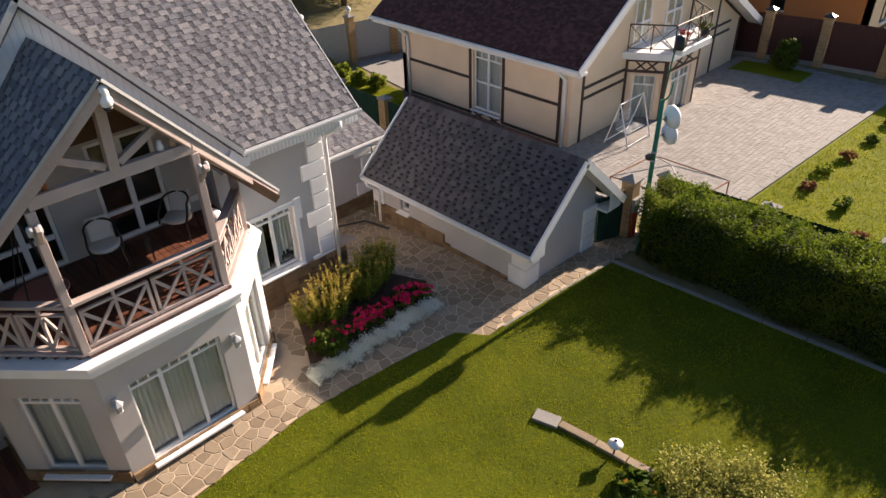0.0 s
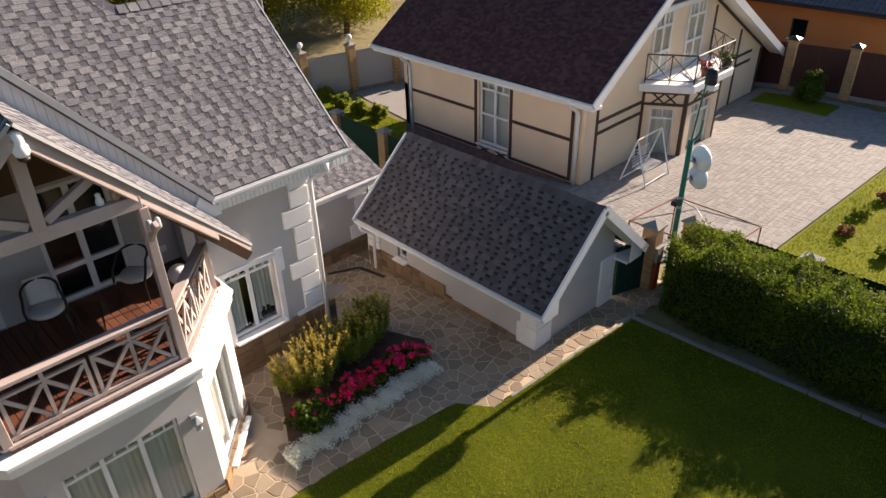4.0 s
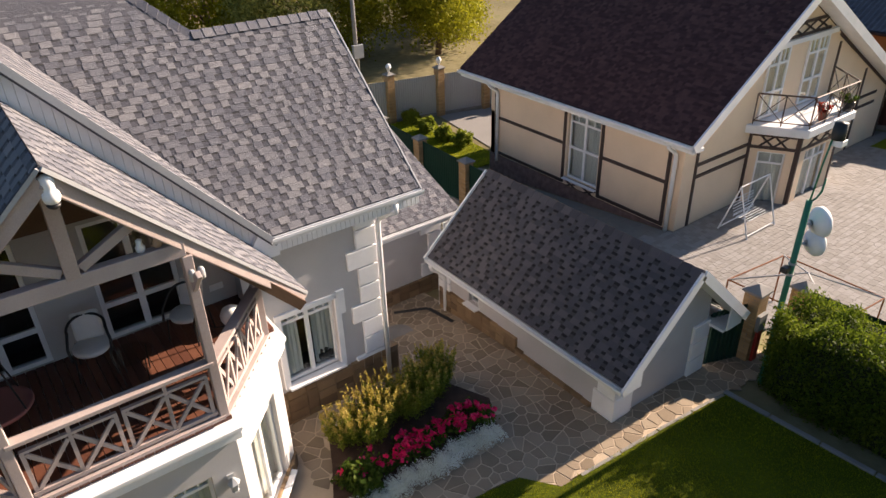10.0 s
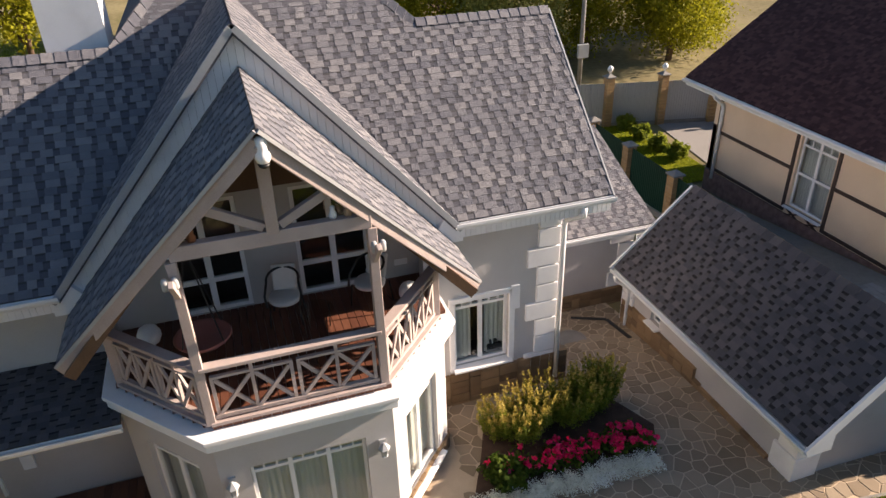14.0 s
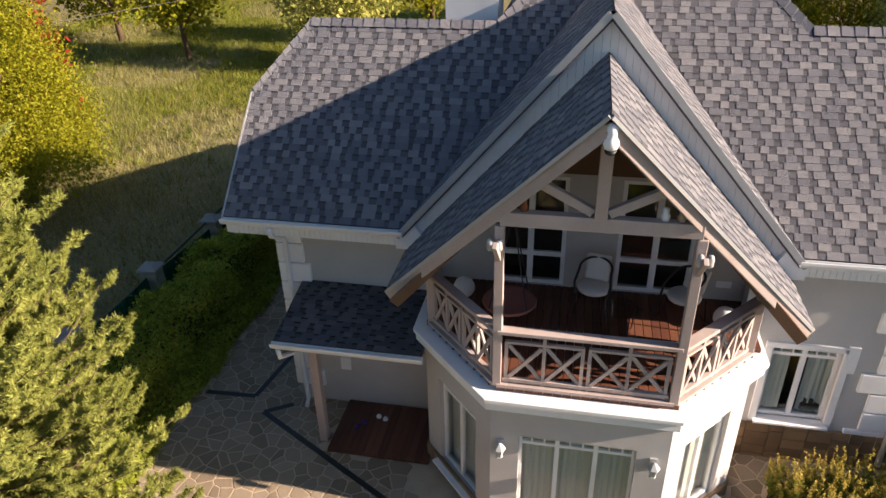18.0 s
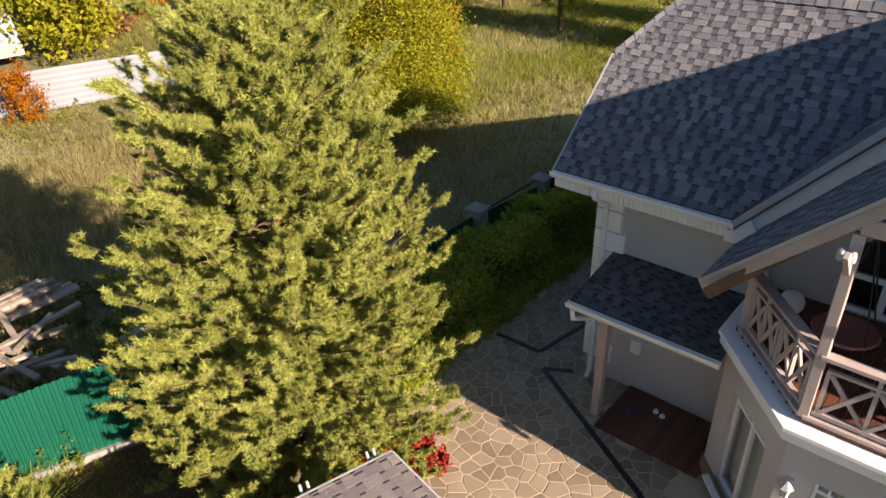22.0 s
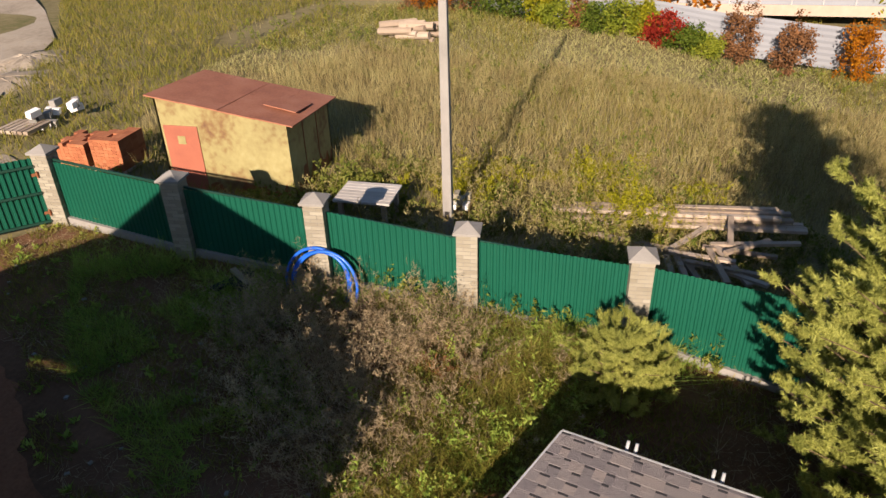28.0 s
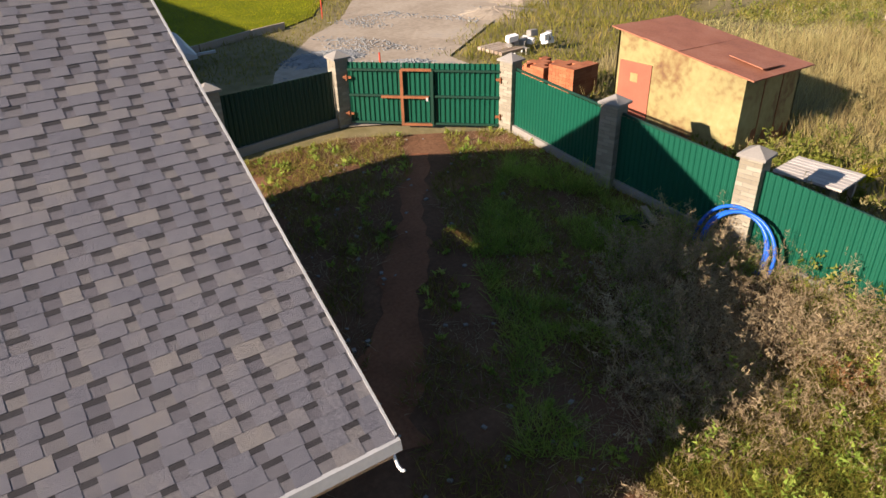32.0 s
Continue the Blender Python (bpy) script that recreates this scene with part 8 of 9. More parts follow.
    w = thing("meter_cabinet", "grey box over a red panel on the fence post", "cabinet")
    g = Geo()
    g.box((16.62, 9.08, 0.55), (16.9, 9.17, 0.95))
    part("box", g, CONCRETE, w)
    g = Geo()
    g.box((16.7, 9.1, -0.3), (16.88, 9.16, 0.53))
    part("panel", g, surface("red_panel", [(0.3, 0.02, 0.015), (0.38, 0.03, 0.02)], 3, 40, 0.5, 0.05), w)
    w.location = (-0.78, 0.03, 0.15)
    # rusty frame of a garden tent
    f = thing("tent_frame", "bare rusty frame of a garden tent", "frame")
    Q = [Vector(p) for p in ((16.98, 10.62, 0.87), (19.05, 10.4, 0.87), (19.02, 7.95, 0.87), (17.1, 8.1, 0.87))]
    top = Vector((18.0, 9.3, 1.3))
    for i in range(4):
        for a, b in ((Q[i], Q[(i + 1) % 4]), (Q[i], top), (Q[i], Vector((Q[i].x, Q[i].y, ground_z(Q[i].x, Q[i].y))))):
            g = Geo()
            g.tube([a, b], 0.02, 6)
            part("rod", g, RUST if b is not top else GREY_METAL, f)
    # white garden swing
    s = thing("garden_swing", "white tubular garden swing seat without canopy", "swing")
    z0 = ground_z(22, 13)
    for dx in (0, 1.5):
        for dy in (-0.5, 0.5):
            g = Geo()
            g.tube([(21.5 + dx, 13.2 + dy, z0), (21.5 + dx, 13.2, z0 + 1.6)], 0.025, 7)
            part("leg", g, WHITE_METAL, s)
    for a, b in (((21.5, 13.2, 1.6), (23.0, 13.2, 1.6)), ((21.5, 12.75, 0.1), (23.0, 12.75, 0.1)), ((21.5, 13.65, 0.1), (23.0, 13.65, 0.1))):
        g = Geo()
        g.tube([Vector(a) + Z * z0, Vector(b) + Z * z0], 0.022, 7)
        part("tube", g, WHITE_METAL, s)
    for k in range(6):
        g = Geo()
        y = 12.9 + k * 0.1
        g.tube([(21.7, y, z0 + 0.5), (22.8, y, z0 + 0.5)], 0.012, 6)
        g.tube([(21.7, 13.4 + 0.02 * k, z0 + 0.55 + k * 0.09), (22.8, 13.4 + 0.02 * k, z0 + 0.55 + k * 0.09)], 0.012, 6)
        part("seat_bar", g, WHITE_METAL, s)
    for i, (x, y) in enumerate(((29.75, 6.5), (27.67, 6.5), (25.76, 6.7), (24.24, 6.9), (22.74, 6.85), (22.2, 5.6), (20.5, 4.6))):
        shrub("low_plant", "small reddish garden plant in the sunny lawn", x, y, 0.35, 0.26, (LEAF_RUSSET, LEAF_GREEN, LEAF_RUSSET, LEAF_LIME)[i % 4], 24, 24, 0.05, 80 + i, category="plant", group="small plants in the neighbouring lawn")
    shrub("round_bush", "upright round green bush on the paving's edge", 33.1, 12.0, 1.25, 0.55, LEAF_GREEN, 80, 50, 0.08, 91)
    sheet("grass_strip", [(32.0, 10.8), (33.6, 10.8), (33.6, 14.0), (32.0, 14.0)], PALE_LAWN, 0.03, "small patch of grass in the paving")
    for i, (x, y) in enumerate(((21.2, 30.3), (21.1, 28.9), (21.1, 27.5), (21.2, 26.3))):
        shrub("round_bush", "clipped round bush on the small lawn", x, y, 0.62, 0.4, LEAF_LIME, 70, 50, 0.07, 95 + i, group="round bushes")
    shrub("flower_patch", "red and orange flowers beside the pavilion", -2.7, 9.6, 0.4, 0.4, LEAF_RED, 30, 24, 0.06, 99, category="flowers")
    shrub("flower_patch", "low russet plants under the pine", -3.4, 8.9, 0.5, 0.7, LEAF_ORANGE, 26, 20, 0.06, 100, category="flowers")


garden_things()


# ---- beyond the fences ----
def far_things():
    o = thing("orange_house", "orange plastered house with dark metal tile roof", "house")
    g = Geo()
    wall_geo(g, (40.5, 24, -1.5), -Y, -X, 13.0, 3.6, 0.3, [(8.0, 8.8, 1.6, 2.6)])
    part("wall", g, ORANGE, o)
    g = Geo()
    wall_geo(g, (40.5, 11.0, -1.5), X, -Y, 12, 3.6, 0.3)
    part("wall", g, BEIGE, o)
    window(o, (40.5, 16.0, 0.1), -Y, -X, 0.8, 1.0, (1,), frame_mat=STRIP, curtain=False, label="dark-framed window")
    for x in (42.5, 45):
        window(o, (x, 10.98, -0.2), X, -Y, 0.8, 1.5, (1,), frame_mat=STRIP, curtain=False, room=False, deep=0.0, label="dark-framed window")
    TILE = surface("dark_metal_tile", [(0.05, 0.048, 0.055), (0.085, 0.08, 0.09)], 2, 30, 0.35, 0.1, vary="island")
    r, rnd = Geo(), random.Random(8)
    v = Vector((5.5, 0, 3.0)).normalized()
    for i in range(18):
        for j in range(56):
            c = Vector((39.7, 24.6 - j * 0.25, 2.0)) + v * (i * 0.35)
            if c.x < 45.2 and c.y > 10.4 + max(0, (c.x - 39.7) * 0.6):
                r.add([c, c - Y * 0.12 + Z * 0.045, c - Y * 0.25, c - Y * 0.25 + v * 0.36 - Z * 0.02, c - Y * 0.12 + v * 0.36 + Z * 0.025, c + v * 0.36 - Z * 0.02], [(0, 1, 4, 5), (1, 2, 3, 4)])
    tagged(part("roof_tiles", r, TILE, o), kind="stuff")
    g = Geo()
    slab(g, [(39.7, 24.6, 1.97), (39.7, 10.4, 1.97), (45.2, 13.7, 4.97), (45.2, 24.6, 4.97)], 0.1)
    slab(g, [(39.7, 10.4, 1.97), (52, 10.4, 1.97), (49, 13.7, 4.97), (45.2, 13.7, 4.97)], 0.1)
    part("roof_deck", g, TILE, o)
    gutter(o, (39.7, 24.6, 1.95), (39.7, 10.4, 1.95), away=(-1, 0, 0), mat=STRIP)
    # rusty yellow shed
    rnd_rust = random.Random(12)
    s = thing("shed", "rusty yellow sheet-metal shed with red door", "shed")
    x0, x1, y0, y1, zb = -12.75, -10.3, -7.0, -3.75, 1.35
    g = Geo()
    g.prism([(x1, y0, zb), (x1, y1, zb), (x1, y1, 3.34), (x1, y0, 3.86)], (-0.05, 0, 0))
    part("front_wall", g, YELLOW_PAINT, s)
    g = Geo()
    g.prism([(x0, y1, zb), (x1 - 0.052, y1, zb), (x1 - 0.052, y1, 3.34), (x0, y1, 3.2)], (0, -0.05, 0))
    part("side_wall", g, YELLOW_PAINT, s)
    for q in (x0 + 0.8, x0 + 1.6):
        g = Geo()
        g.box((q, y1 - 0.002, zb), (q + 0.03, y1 + 0.012, 3.2))
        part("seam", g, RUST, s)
    g = Geo()
    g.prism([(x0, y0, zb), (x1, y0, zb), (x1, y0, 3.86), (x0, y0, 3.7)], (0, 0.05, 0)), g.prism([(x0, y0, zb), (x0, y1, zb), (x0, y1, 3.2), (x0, y0, 3.7)], (0.05, 0, 0))
    part("back_walls", g, YELLOW_PAINT, s)
    g = Geo()
    g.box((x1, y0 + 0.12, zb), (x1 + 0.03, y0 + 1.0, 3.2))
    part("door", g, RED_PRIMER, s, "dull red steel door", bevel=0.006)
    g = Geo()
    g.box((x1 + 0.03, y0 + 0.45, 2.75), (x1 + 0.034, y0 + 0.65, 2.95))
    part("paint_mark", g, YELLOW_PAINT, s)
    # corroded strips along the foot of the walls
    for wall in (0, 1):
        g, L = Geo(), (y1 - y0 - 1.1, x1 - x0 - 0.1)[wall]
        m = 16
        hs = [rnd_rust.uniform(0.18, 0.6) * (1.3 if wall else 1.0) for _ in range(m + 1)]
        at = (lambda s, z: (x1 + 0.004, y0 + 1.05 + s * L, z)) if wall == 0 else (lambda s, z: (x0 + 0.05 + s * L, y1 + 0.004, z))
        g.add([at(i / m, zb) for i in range(m + 1)] + [at(i / m, zb + hs[i]) for i in range(m + 1)], [(i, i + 1, m + 2 + i, m + 1 + i) for i in range(m)])
        part("rust_edge", g, RUST, s)
    for i in range(4):
        a, b = y0 - 0.12 + i * 0.9, y0 - 0.12 + (i + 1) * 0.9 - 0.01
        za, zb2 = 3.92 - 0.158 * (i * 0.9), 3.92 - 0.158 * ((i + 1) * 0.9)
        g = Geo()
        g.prism([(x1 + 0.14, a, za + 0.01 * (i % 2)), (x1 + 0.14, b, zb2 + 0.01 * (i % 2)), (x0 - 0.1, b, zb2 - 0.15), (x0 - 0.1, a, za - 0.15)], (0, 0, 0.03))
        part("roof_sheet", g, RUST_ROOF, s)
    g = Geo()
    g.prism([(-11.0, -4.6, 3.56), (-10.9, -3.75, 3.44), (-11.8, -3.75, 3.36), (-12.0, -4.5, 3.47)], (0, 0, 0.02))
    part("loose_sheet", g, RUST_ROOF, s)
    # brick pallets and blocks
    rnd = random.Random(2)
    for cx, cy, layers in ((-11.35, -10.2, 7), (-11.3, -9.1, 9)):
        p = thing("brick_stack", "stack of orange clay bricks on a pallet", "bricks", group="brick stacks")
        g = Geo()
        for k in range(layers):
            for i in range(4):
                for j in range(7):
                    if k == layers - 1 and rnd.random() < 0.35:
                        continue
                    a, b = cx - 0.5 + i * 0.255, cy - 0.43 + j * 0.125
                    g.box((a, b, 1.68 + k * 0.09), (a + 0.25, b + 0.12, 1.68 + k * 0.09 + 0.085))
        tagged(part("bricks", g, RED_BRICK, p), kind="stuff")
        g = Geo()
        for i in range(5):
            g.box((cx - 0.55, cy - 0.45 + i * 0.21, 1.62), (cx + 0.55, cy - 0.35 + i * 0.21, 1.67))
        part("pallet", g, GREY_WOOD, p)
    b = thing("block_heap", "loose heap of pale grey building blocks", "blocks")
    for i in range(14):
        g = Geo()
        q = pose(-13.9 + rnd.uniform(-0.7, 0.7), -13.2 + rnd.uniform(-0.5, 0.5), 1.72 + 0.2 * (i % 3), rnd.uniform(-12, 12), rnd.uniform(-12, 12), rnd.uniform(0, 180))
        g.box((-0.2, -0.1, -0.1), (0.2, 0.1, 0.1))
        ob = part("block", g, CONCRETE if i % 2 else WHITE, b, bevel=0.01)
        ob.matrix_local = q
    p = thing("plank_stack", "weathered pallets of planks beside the track", "planks")
    for i in range(6):
        g = Geo()
        g.box((-13.5, -14.2 + i * 0.2, 1.75), (-12.5, -14.05 + i * 0.2, 1.85))
        part("plank", g, GREY_WOOD, p)
    # lamp post, bench pallet, timber
    l = thing("concrete_pole", "tall tapered pale concrete power pole", "pole")
    g = Geo()
    g.add([(-9.65 + sx * r, 0.1 + sy * r, z) for z, r in ((0.8, 0.105), (9.5, 0.065)) for sx, sy in ((-1, -1), (1, -1), (1, 1), (-1, 1))], [(0, 1, 5, 4), (1, 2, 6, 5), (2, 3, 7, 6), (3, 0, 4, 7), (4, 5, 6, 7)])
    part("shaft", g, CONCRETE, l, bevel=0.015)
    g = Geo()
    g.box((-9.55, 0.05, 1.75), (-9.52, 0.15, 1.9))
    part("plate", g, BLACK, l)
    b = thing("plank_table", "low table of weathered grey planks in the weeds", "table")
    for i in range(7):
        g = Geo()
        g.box((-11.75 + i * 0.15, -2.75, 1.62), (-11.62 + i * 0.15, -1.45, 1.67))
        part("plank", g, PALE_PLANK, b)
    for x, y in ((-11.7, -2.6), (-10.8, -2.6), (-11.7, -1.6), (-10.8, -1.6)):
        g = Geo()
        g.box((x - 0.05, y - 0.05, 1.0), (x + 0.05, y + 0.05, 1.62))
        part("leg", g, GREY_WOOD, b)
    b.location = (1.3, 0.3, 0.36)
    c = thing("brick_pile", "small pile of bricks and pale blocks in the weeds", "bricks")
    for i in range(9):
        g = Geo()
        g.box((-12.4 + (i % 2) * 0.28, 0.2 - (i % 3) * 0.14, 1.15 + (i // 3) * 0.14), (-12.14 + (i % 2) * 0.28, 0.33 - (i % 3) * 0.14, 1.27 + (i // 3) * 0.14))
        part("brick", g, (RED_BRICK, WHITE, BRICK)[i // 3], c)
    c.location = (1.2, 0.0, 0.1)
    t = thing("timber_pile", "long weathered boards and beams stacked in the grass", "timber")
    for i in range(9):
        g = Geo()
        a = Vector((-11.5 - 0.16 * (i % 5), 2.2 + 0.25 * (i % 3), 1.15 + 0.1 * (i // 3)))
        bb = Vector((-12.0 - 0.16 * (i % 5) + rnd.uniform(-0.2, 0.2), 7.6 + rnd.uniform(-0.5, 0.4), 1.15 + 0.1 * (i // 3)))
        g.beam(a, bb, 0.14, 0.08)
        part("board", g, GREY_WOOD, t, bevel=0.01)
    for i in range(14):
        g = Geo()
        a = Vector((-10.2 + rnd.uniform(-0.5, 0.5), 5.4 + rnd.uniform(-0.7, 0.7), 1.2 + 0.06 * (i % 5)))
        d = rnd.uniform(0, 3.14)
        g.beam(a, a + Vector((math.cos(d), math.sin(d), rnd.uniform(-0.06, 0.1))) * rnd.uniform(0.8, 1.8), 0.12, 0.06)
        part("board", g, GREY_WOOD, t)
    g = Geo()
    g.beam((-10.9, 2.9, 1.2), (-10.3, 5.2, 1.2), 0.16, 0.1)
    part("board", g, GREY_WOOD, t)
    t.location = (0.45, 0.0, 0.0)
    w = thing("log_pile", "distant pile of grey logs", "logs")
    for i in range(16):
        g = Geo()
        y = -5.9 + (i % 4) * 0.35 + rnd.uniform(-0.2, 0.2)
        a, b = rnd.uniform(-0.5, 0.5), rnd.uniform(-0.5, 0.5)
        g.tube([(-27.0 + a, y - 0.75, 1.3 + 0.22 * (i // 4)), (-27.2 + b, y + 0.75, 1.32 + 0.22 * (i // 4) + rnd.uniform(-0.1, 0.15))], rnd.uniform(0.09, 0.16), 7)
        part("log", g, GREY_WOOD, w)
    w.location = (1.4, 0.2, 0.3)
    # pale corrugated fence and greenhouse far off
    f = thing("sheet_fence", "pale grey horizontally ribbed sheet fence across the meadow", "fence")
    P = [(-35.5, -9), (-32.2, 0.0), (-30.2, 8.0), (-28.9, 13.0), (-27.3, 19.6), (-25.5, 26)]
    for a, b in zip(P, P[1:]):
        a, b = Vector((*a, 0)), Vector((*b, 0))
        u = (b - a).normalized()
        n = Vector((u.y, -u.x, 0))
        k = 15
        za, zb = ground_z(a.x, a.y), ground_z(b.x, b.y)
        g = Geo()
        g.add([q + Z * (zz + 0.1 + 0.125 * i) + n * (0.01 if i % 2 else 0) for i in range(k) for q, zz in ((a, za), (b, zb))], [(2 * i, 2 * i + 1, 2 * i + 3, 2 * i + 2) for i in range(k - 1)])
        part("sheet_panel", g, PALE_METAL, f)
    gh = thing("greenhouse", "long pale greenhouse behind the sheet fence", "greenhouse")
    g = Geo()
    arc = [(-40 + r * math.cos(math.pi * i / 10), 1.0 + 1.08 * r * math.sin(math.pi * i / 10)) for r in (2.2, 2.1) for i in range(11)]
    g.add([(x, y, z) for y in (6, 17) for x, z in arc], [(i, i + 1, 23 + i, 22 + i) for i in range(10)] + [(12 + i, 11 + i, 33 + i, 34 + i) for i in range(10)] + [(i, 11 + i, 12 + i, i + 1) for i in range(10)] + [(22 + i, 23 + i, 34 + i, 33 + i) for i in range(10)])
    part("cover", g, PALE_METAL, gh, smooth=False)
    for k in range(8):
        g = Geo()
        y = 6.1 + 1.54 * k
        g.tube([(-40 + 2.23 * math.cos(math.pi * i / 10), y, 1.0 + 2.41 * math.sin(math.pi * i / 10)) for i in range(11)], 0.04, 6)
        part("rib", g, GREY_METAL, gh)
    g = Geo()
    g.box((-37.78, 6, 0.6), (-37.7, 17, 1.15))
    part("base_rail", g, GREY_WOOD, gh)
    # street pole behind, with a small box
    u = thing("utility_pole", "grey utility pole beyond the street fence", "pole")
    g = Geo()
    g.tube([(22.2, 36.9, -1.8), (22.2, 36.9, 7.5)], 0.13, 9, 0.09)
    part("shaft", g, CONCRETE, u, smooth=True)
    g = Geo()
    g.box((21.9, 36.6, 0.2), (22.5, 36.8, 0.9))
    part("box", g, GREY_METAL, u)
    h = thing("distant_house", "distant house with a blue-grey roof", "house")
    g = Geo()
    g.box((15, 60, -1.5), (23, 68, 1.8))
    part("wall", g, BEIGE, h)
    g = Geo()
    g.prism([(14.5, 59.5, 1.8), (23.5, 59.5, 1.8), (19, 59.5, 4.6)], (0, 9, 0))
    part("roof", g, GREY_METAL, h)
    h = thing("distant_fence", "distant dark red sheet fence", "fence")
    g = Geo()
    g.box((-40, 66, 0), (-22, 66.1, 1.9))
    part("panel", g, RUST, h)
    # yard
    b = thing("blue_pipe", "coil of blue plastic pipe leaning on the fence", "pipe")
    for k, (dx, rr) in enumerate(((0, 0.62), (0.1, 0.58), (0.2, 0.62))):
        g = Geo()
        c = Vector((-6.72 + dx * 0.5, -1.75 + dx, ground_z(-6.7, -1.8) + 0.25))
        g.tube([c + Vector((-0.25 * math.sin(a) * 0.6, rr * math.cos(a), rr * math.sin(a) * 1.05)) for a in np.linspace(-0.5, math.pi + 0.5, 26)], 0.032, 8)
        part("coil", g, BLUE_PIPE, b, smooth=True)
    d = thing("scrap_heap", "black scrap and a pale plank in the yard", "scrap")
    z = ground_z(-6.5, -3.4)
    for i in range(6):
        g = Geo()
        a = Vector((-6.6 + rnd.uniform(-0.3, 0.3), -3.4 + rnd.uniform(-0.3, 0.3), z + 0.08))
        g.beam(a, a + Vector((rnd.uniform(-0.4, 0.4), rnd.uniform(-0.4, 0.4), 0.05)), 0.2, 0.06)
        part("scrap", g, BLACK, d)
    g = Geo()
    g.beam((-6.75, -3.5, z + 0.18), (-6.35, -2.95, z + 0.16), 0.12, 0.05)
    part("plank", g, GREY_WOOD, d)
    tp = thing("boat_trailer", "grey tarpaulin draped over a light trailer on the shaded gravel", "trailer")
    q = ground_z(-4.4, -20.4)
    g, m = Geo(), 9
    rows = []
    for i in range(m):
        x = -3.0 - 2.4 * i / (m - 1)
        h = (0.8, 0.98, 0.92, 1.1, 0.98, 1.12, 0.9, 0.72, 0.3)[i]
        w = 0.85 - 0.25 * (i / (m - 1)) ** 2
        rows.append([(x, -20.45 + w * a, q + 0.32 + h * b) for a, b in ((-1, 0), (-0.95, 0.35), (-0.7, 0.66), (-0.3, 0.9), (0, 1.0), (0.34, 0.84), (0.72, 0.62), (0.98, 0.3), (1, 0))])
    g.add([p for r in rows for p in r], [(i * 9 + j, i * 9 + j + 1, i * 9 + j + 10, i * 9 + j + 9) for i in range(m - 1) for j in range(8)] + [tuple(range(9)), tuple(range((m - 1) * 9, m * 9))[::-1]])
    part("tarpaulin", g, GREY_METAL, tp, "slack grey tarpaulin")
    for y in (-21.0, -19.9):
        g = Geo()
        g.beam((-3.0, y, q + 0.28), (-5.4, y + (0.35 if y < -20.4 else -0.35), q + 0.28), 0.06, 0.08)
        part("rail", g, GREY_METAL, tp)
        g = Geo()
        g.lathe((-4.0, y, q + 0.0), [(0.2, 0.0), (0.24, 0.06), (0.24, 0.44), (0.2, 0.5)], 12)
        part("wheel_guard", g, BLACK, tp)
    g = Geo()
    g.beam((-5.35, -20.45, q + 0.3), (-6.2, -20.3, q + 0.34), 0.08, 0.08)
    part("drawbar", g, GREY_METAL, tp)
    tp.location = (0.5, 0.75, 0.0)
    k = thing("lawn_border", "low dark board edging along the shaded lawn", "edging", kind="structure")
    for a, b in (((1.5, -20.6), (-2.2, -20.95)), ((-2.25, -20.95), (-5.8, -21.25)), ((-5.85, -21.26), (-8.2, -22.05)), ((-8.25, -22.07), (-9.8, -22.4))):
        g = Geo()
        g.beam((*a, ground_z(*a) + 0.08), (*b, ground_z(*b) + 0.08), 0.08, 0.3)
        part("board", g, GREY_WOOD, k)
    st = thing("marker_stake", "thin red marker stake beside the track", "stake", group="marker stakes")
    g = Geo()
    g.tube([(-11.9, -23.0, 1.5), (-11.9, -23.0, 2.35)], 0.03, 6)
    part("rod", g, surface("red_stake", [(0.4, 0.04, 0.02), (0.5, 0.06, 0.03)], 3, 40, 0.6, 0.02), st)
    copy_thing(st, pose(3.6, 9.1, 0.1))
    # rubble heaps by the track: rough mounds under loose stones
    for i, (x, y, r, h) in enumerate(((-9.6, -14.6, 1.3, 0.15), (-8.4, -17.2, 1.6, 0.2), (-17.5, -18.6, 1.9, 0.22), (-20.5, -19.9, 1.8, 0.25), (-6.4, -14.8, 1.2, 0.2))):
        q = thing("rubble_heap", "low heap of grey rubble beside the track", "heap", group="rubble heaps")
        g, n = Geo(), 26
        rings = ((1, 0.0), (0.82, 0.3), (0.6, 0.62), (0.4, 0.85), (0.15, 1.0))
        g.add([(x + r * k * (1 + 0.25 * math.sin(3.7 * j + i) * math.sin(j)) * math.cos(6.283 * j / n), y + 0.7 * r * k * (1 + 0.2 * math.cos(2.3 * j + i)) * math.sin(6.283 * j / n), ground_z(x, y) - 0.03 + h * e * rnd.uniform(0.85, 1.1)) for k, e in rings for j in range(n)],
              [(a * n + j, a * n + (j + 1) % n, (a + 1) * n + (j + 1) % n, (a + 1) * n + j) for a in range(4) for j in range(n)] + [tuple(range(4 * n, 5 * n))])
        tagged(part("mound", g, SAND if i in (2, 3) else GRAVEL, q), kind="stuff")
        g = Geo()
        for k in range(60 if i in (2, 3) else 420):
            a, d = rnd.uniform(0, 6.283), math.sqrt(rnd.random()) * r
            c = Vector((x + d * math.cos(a), y + 0.7 * d * math.sin(a), ground_z(x, y) + h * max(0, 1 - d / r)))
            ax = Vector((rnd.gauss(0, 1), rnd.gauss(0, 1), rnd.gauss(0, 0.4))).normalized()
            bx = ax.cross(Z).normalized()
            s = rnd.uniform(0.02, 0.065)
            g.obox(c, ax, bx, ax.cross(bx), s * 1.5, s, s * 0.7)
        tagged(part("loose_rubble", g, SAND if i in (2, 3) else GRAVEL, q), kind="stuff")
    g = Geo()
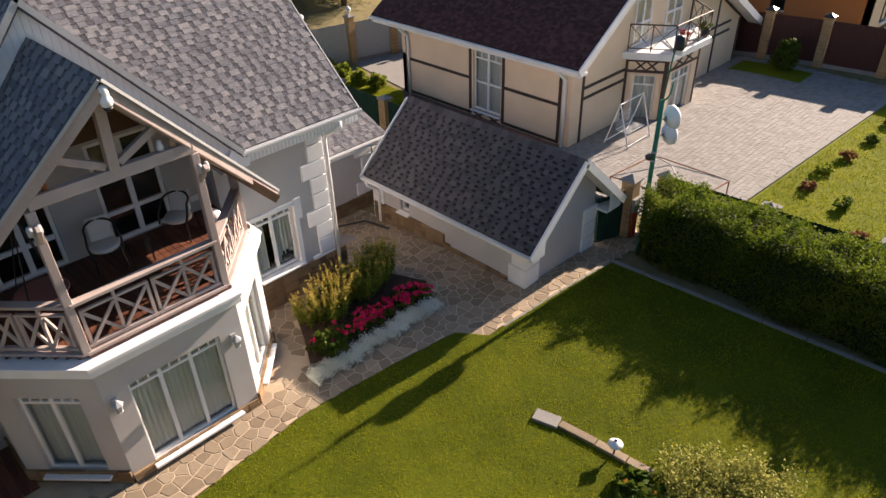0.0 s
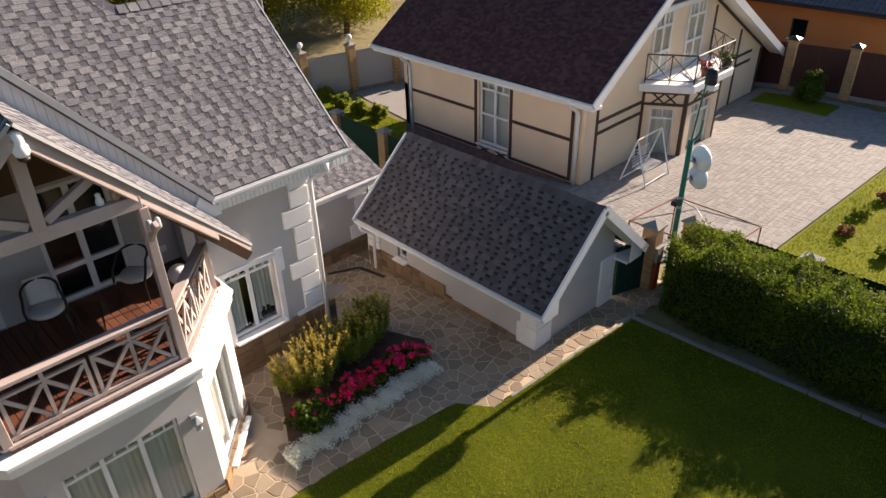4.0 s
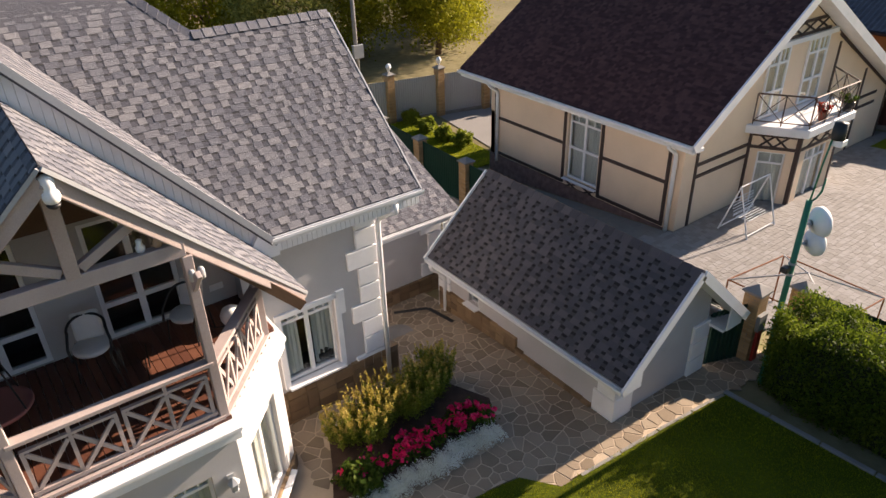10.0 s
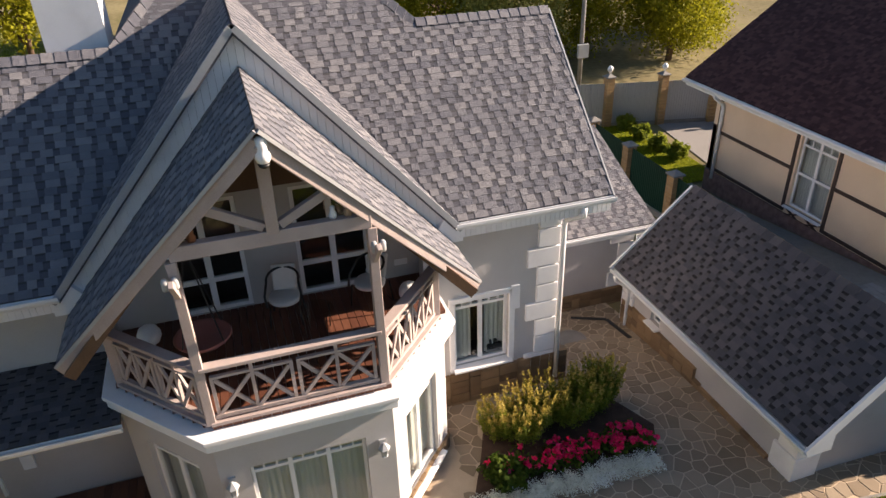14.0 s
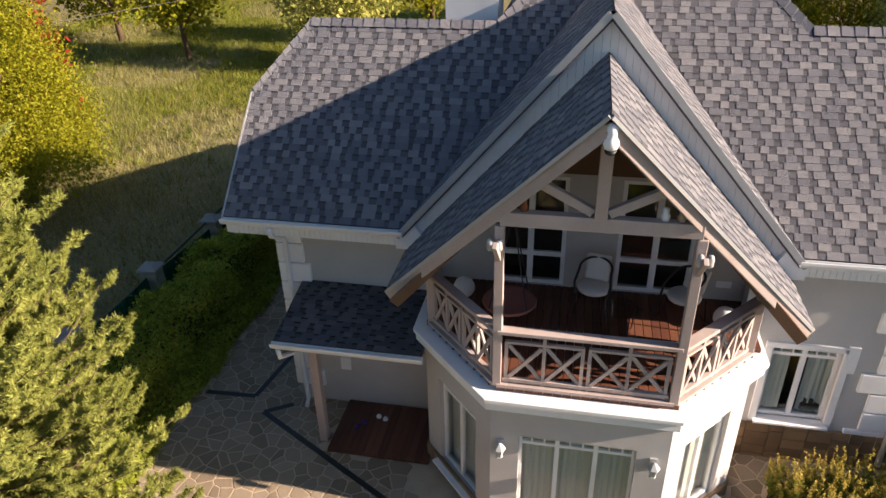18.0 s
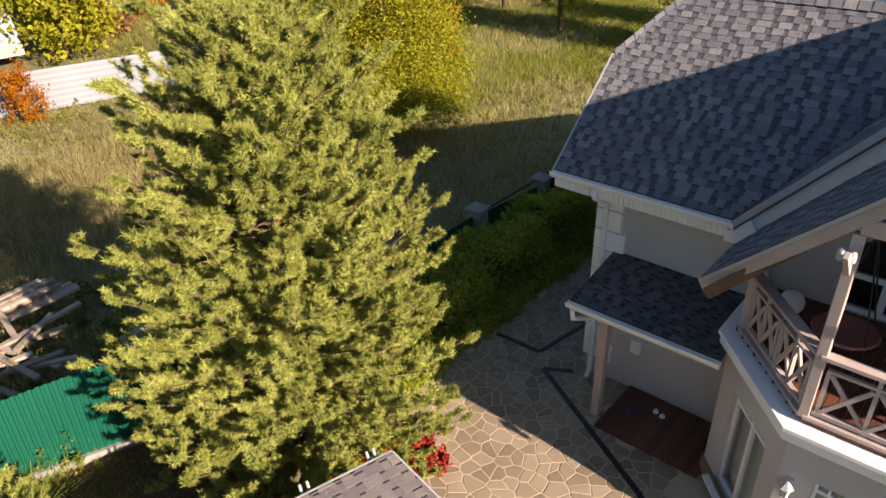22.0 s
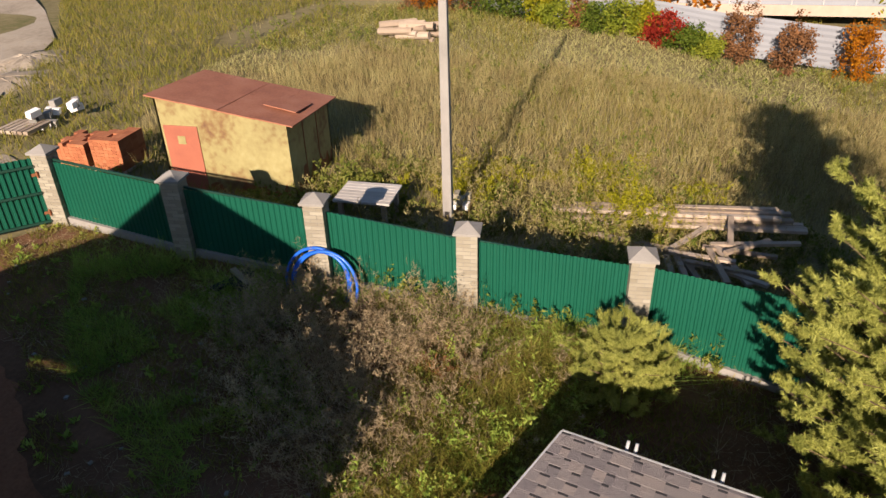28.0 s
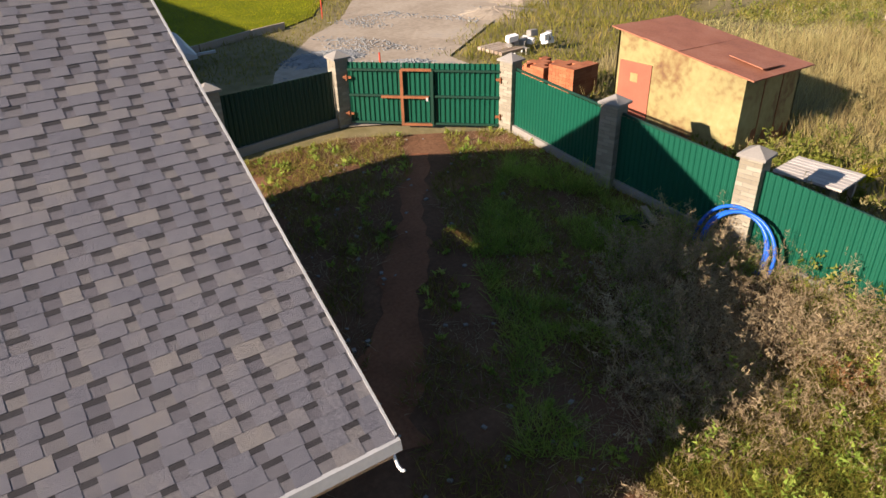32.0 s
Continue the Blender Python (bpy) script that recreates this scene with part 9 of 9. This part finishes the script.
    for k in range(9000):
        c = Vector((rnd.uniform(-18, -5), rnd.uniform(-22, -12.5), 0))
        if math.sin(c.x * 0.9 + 1) * math.sin(c.y * 0.8) + 0.5 * math.sin(c.x * 2.3 + c.y) < rnd.uniform(0.1, 0.9):
            continue
        if inside(c.x, c.y, [(-9.5, -20), (-6.0, -16), (-5.2, -12.6), (-8.3, -10.2), (-11, -14.5), (-19, -20), (-22, -26), (-17, -27.5)]):
            ax = Vector((rnd.gauss(0, 1), rnd.gauss(0, 1), 0.2)).normalized()
            bx = ax.cross(Z).normalized()
            s = rnd.uniform(0.015, 0.05)
            g.obox(c + Z * (ground_z(c.x, c.y) + 0.04), ax, bx, ax.cross(bx), s * 1.4, s, s * 0.7)
    tagged(part("track_stones", g, GRAVEL, None), "loose stones scattered on the sandy track", "stones", kind="stuff")
    # pale chips and clods lying in the yard
    g = Geo()
    for k in range(150):
        c = Vector((rnd.uniform(-6.5, 0.5), rnd.uniform(-9.5, 2.5), 0))
        ax = Vector((rnd.gauss(0, 1), rnd.gauss(0, 1), 0.1)).normalized()
        bx = ax.cross(Z).normalized()
        s = rnd.uniform(0.02, 0.06)
        g.obox(c + Z * (ground_z(c.x, c.y) + 0.02), ax, bx, ax.cross(bx), s * 1.4, s, s * 0.6)
    tagged(part("yard_stones", g, CONCRETE, None), "small pale stones scattered in the yard", "stones", kind="stuff")


far_things()


def build_pots():
    for x, y, r, m, lab in ((25.6, 13.25, 0.14, LEAF_RED, "red flowers in a clay pot on the balcony"), (27.1, 13.2, 0.18, LEAF_GREEN, "dark pot with a leafy green plant on the balcony")):
        t = thing("flower_pot", lab, "plant pot")
        g = Geo()
        g.lathe((x, y, 2.16), [(r * 0.7, 0), (r * 0.75, 0.02), (r, 0.26), (r * 1.08, 0.28), (r * 1.08, 0.32), (r * 0.9, 0.32), (r * 0.85, 0.28), (0.02, 0.28)], 16)
        part("pot", g, RED_PRIMER if m is LEAF_RED else BLACK, t, smooth=True)
        p = crown_points((x, y, 2.63), r * 1.3, r * 1.3, 0.2, 16, 16, 0.04, 7, 0.2)
        v, f = leaves(p, 0.05)
        part("foliage", fast_mesh("foliage", v, f, m, 4), None, t)


build_pots()


def build_cable():
    c = thing("power_cable", "thin sagging overhead power cable", "cable")
    g = Geo()
    a, b = Vector((-19.2, 19.2, 5.15)), Vector((-8.0, 48.0, 4.9))
    g.tube([a.lerp(b, t) - Z * (1.2 * t * (1 - t)) for t in np.linspace(0, 1, 24)], 0.014, 5)
    part("wire", g, BLACK, c)


build_cable()


def build_shade_casters():
    """Two unseen houses to the south, added to cast the shade over the lawn beyond the corner fence."""
    h = thing("south_house", "unseen plain beige house added to shade the far lawn", "house")
    g = Geo()
    wall_geo(g, (3.6, -15.5, 0.9), -Y, -X, 17.0, 3.4, 0.3)
    part("wall", g, BEIGE, h)
    g = Geo()
    wall_geo(g, (9.6, -32.5, 0.9), Y, X, 17.0, 3.4, 0.3)
    part("wall", g, BEIGE, h)
    for y in (-15.5, -32.5):
        g = Geo()
        d = -0.3 if y > -20 else 0.3
        g.prism([(3.9, y, 0.9), (9.3, y, 0.9), (9.3, y, 4.3), (6.6, y, 7.8), (3.9, y, 4.3)], (0, d, 0))
        part("gable_wall", g, BEIGE, h)
    for s in (-1, 1):
        g = Geo()
        slab(g, [(6.6, -15.0, 8.0), (6.6, -33.0, 8.0), (6.6 + s * 3.5, -33.0, 3.8), (6.6 + s * 3.5, -15.0, 3.8)], 0.14)
        part("roof", g, SHINGLE_BASE, h)
    f = thing("corner_house", "second unseen beige house added to shade the far lawn", "house")
    g = Geo()
    g.prism([(-3.0, -32.9, 0.9), (-3.0, -43.5, 0.9), (-3.0, -43.5, 4.0), (-3.0, -38.2, 8.6), (-3.0, -32.9, 4.0)], (9.0, 0, 0))
    part("wall", g, BEIGE, f)
    for s in (-1, 1):
        g = Geo()
        slab(g, [(-3.3, -38.2, 9.0), (6.3, -38.2, 9.0), (6.3, -38.2 + s * 6.0, 3.85), (-3.3, -38.2 + s * 6.0, 3.85)], 0.14)
        part("roof", g, SHINGLE_BASE, f)


build_shade_casters()
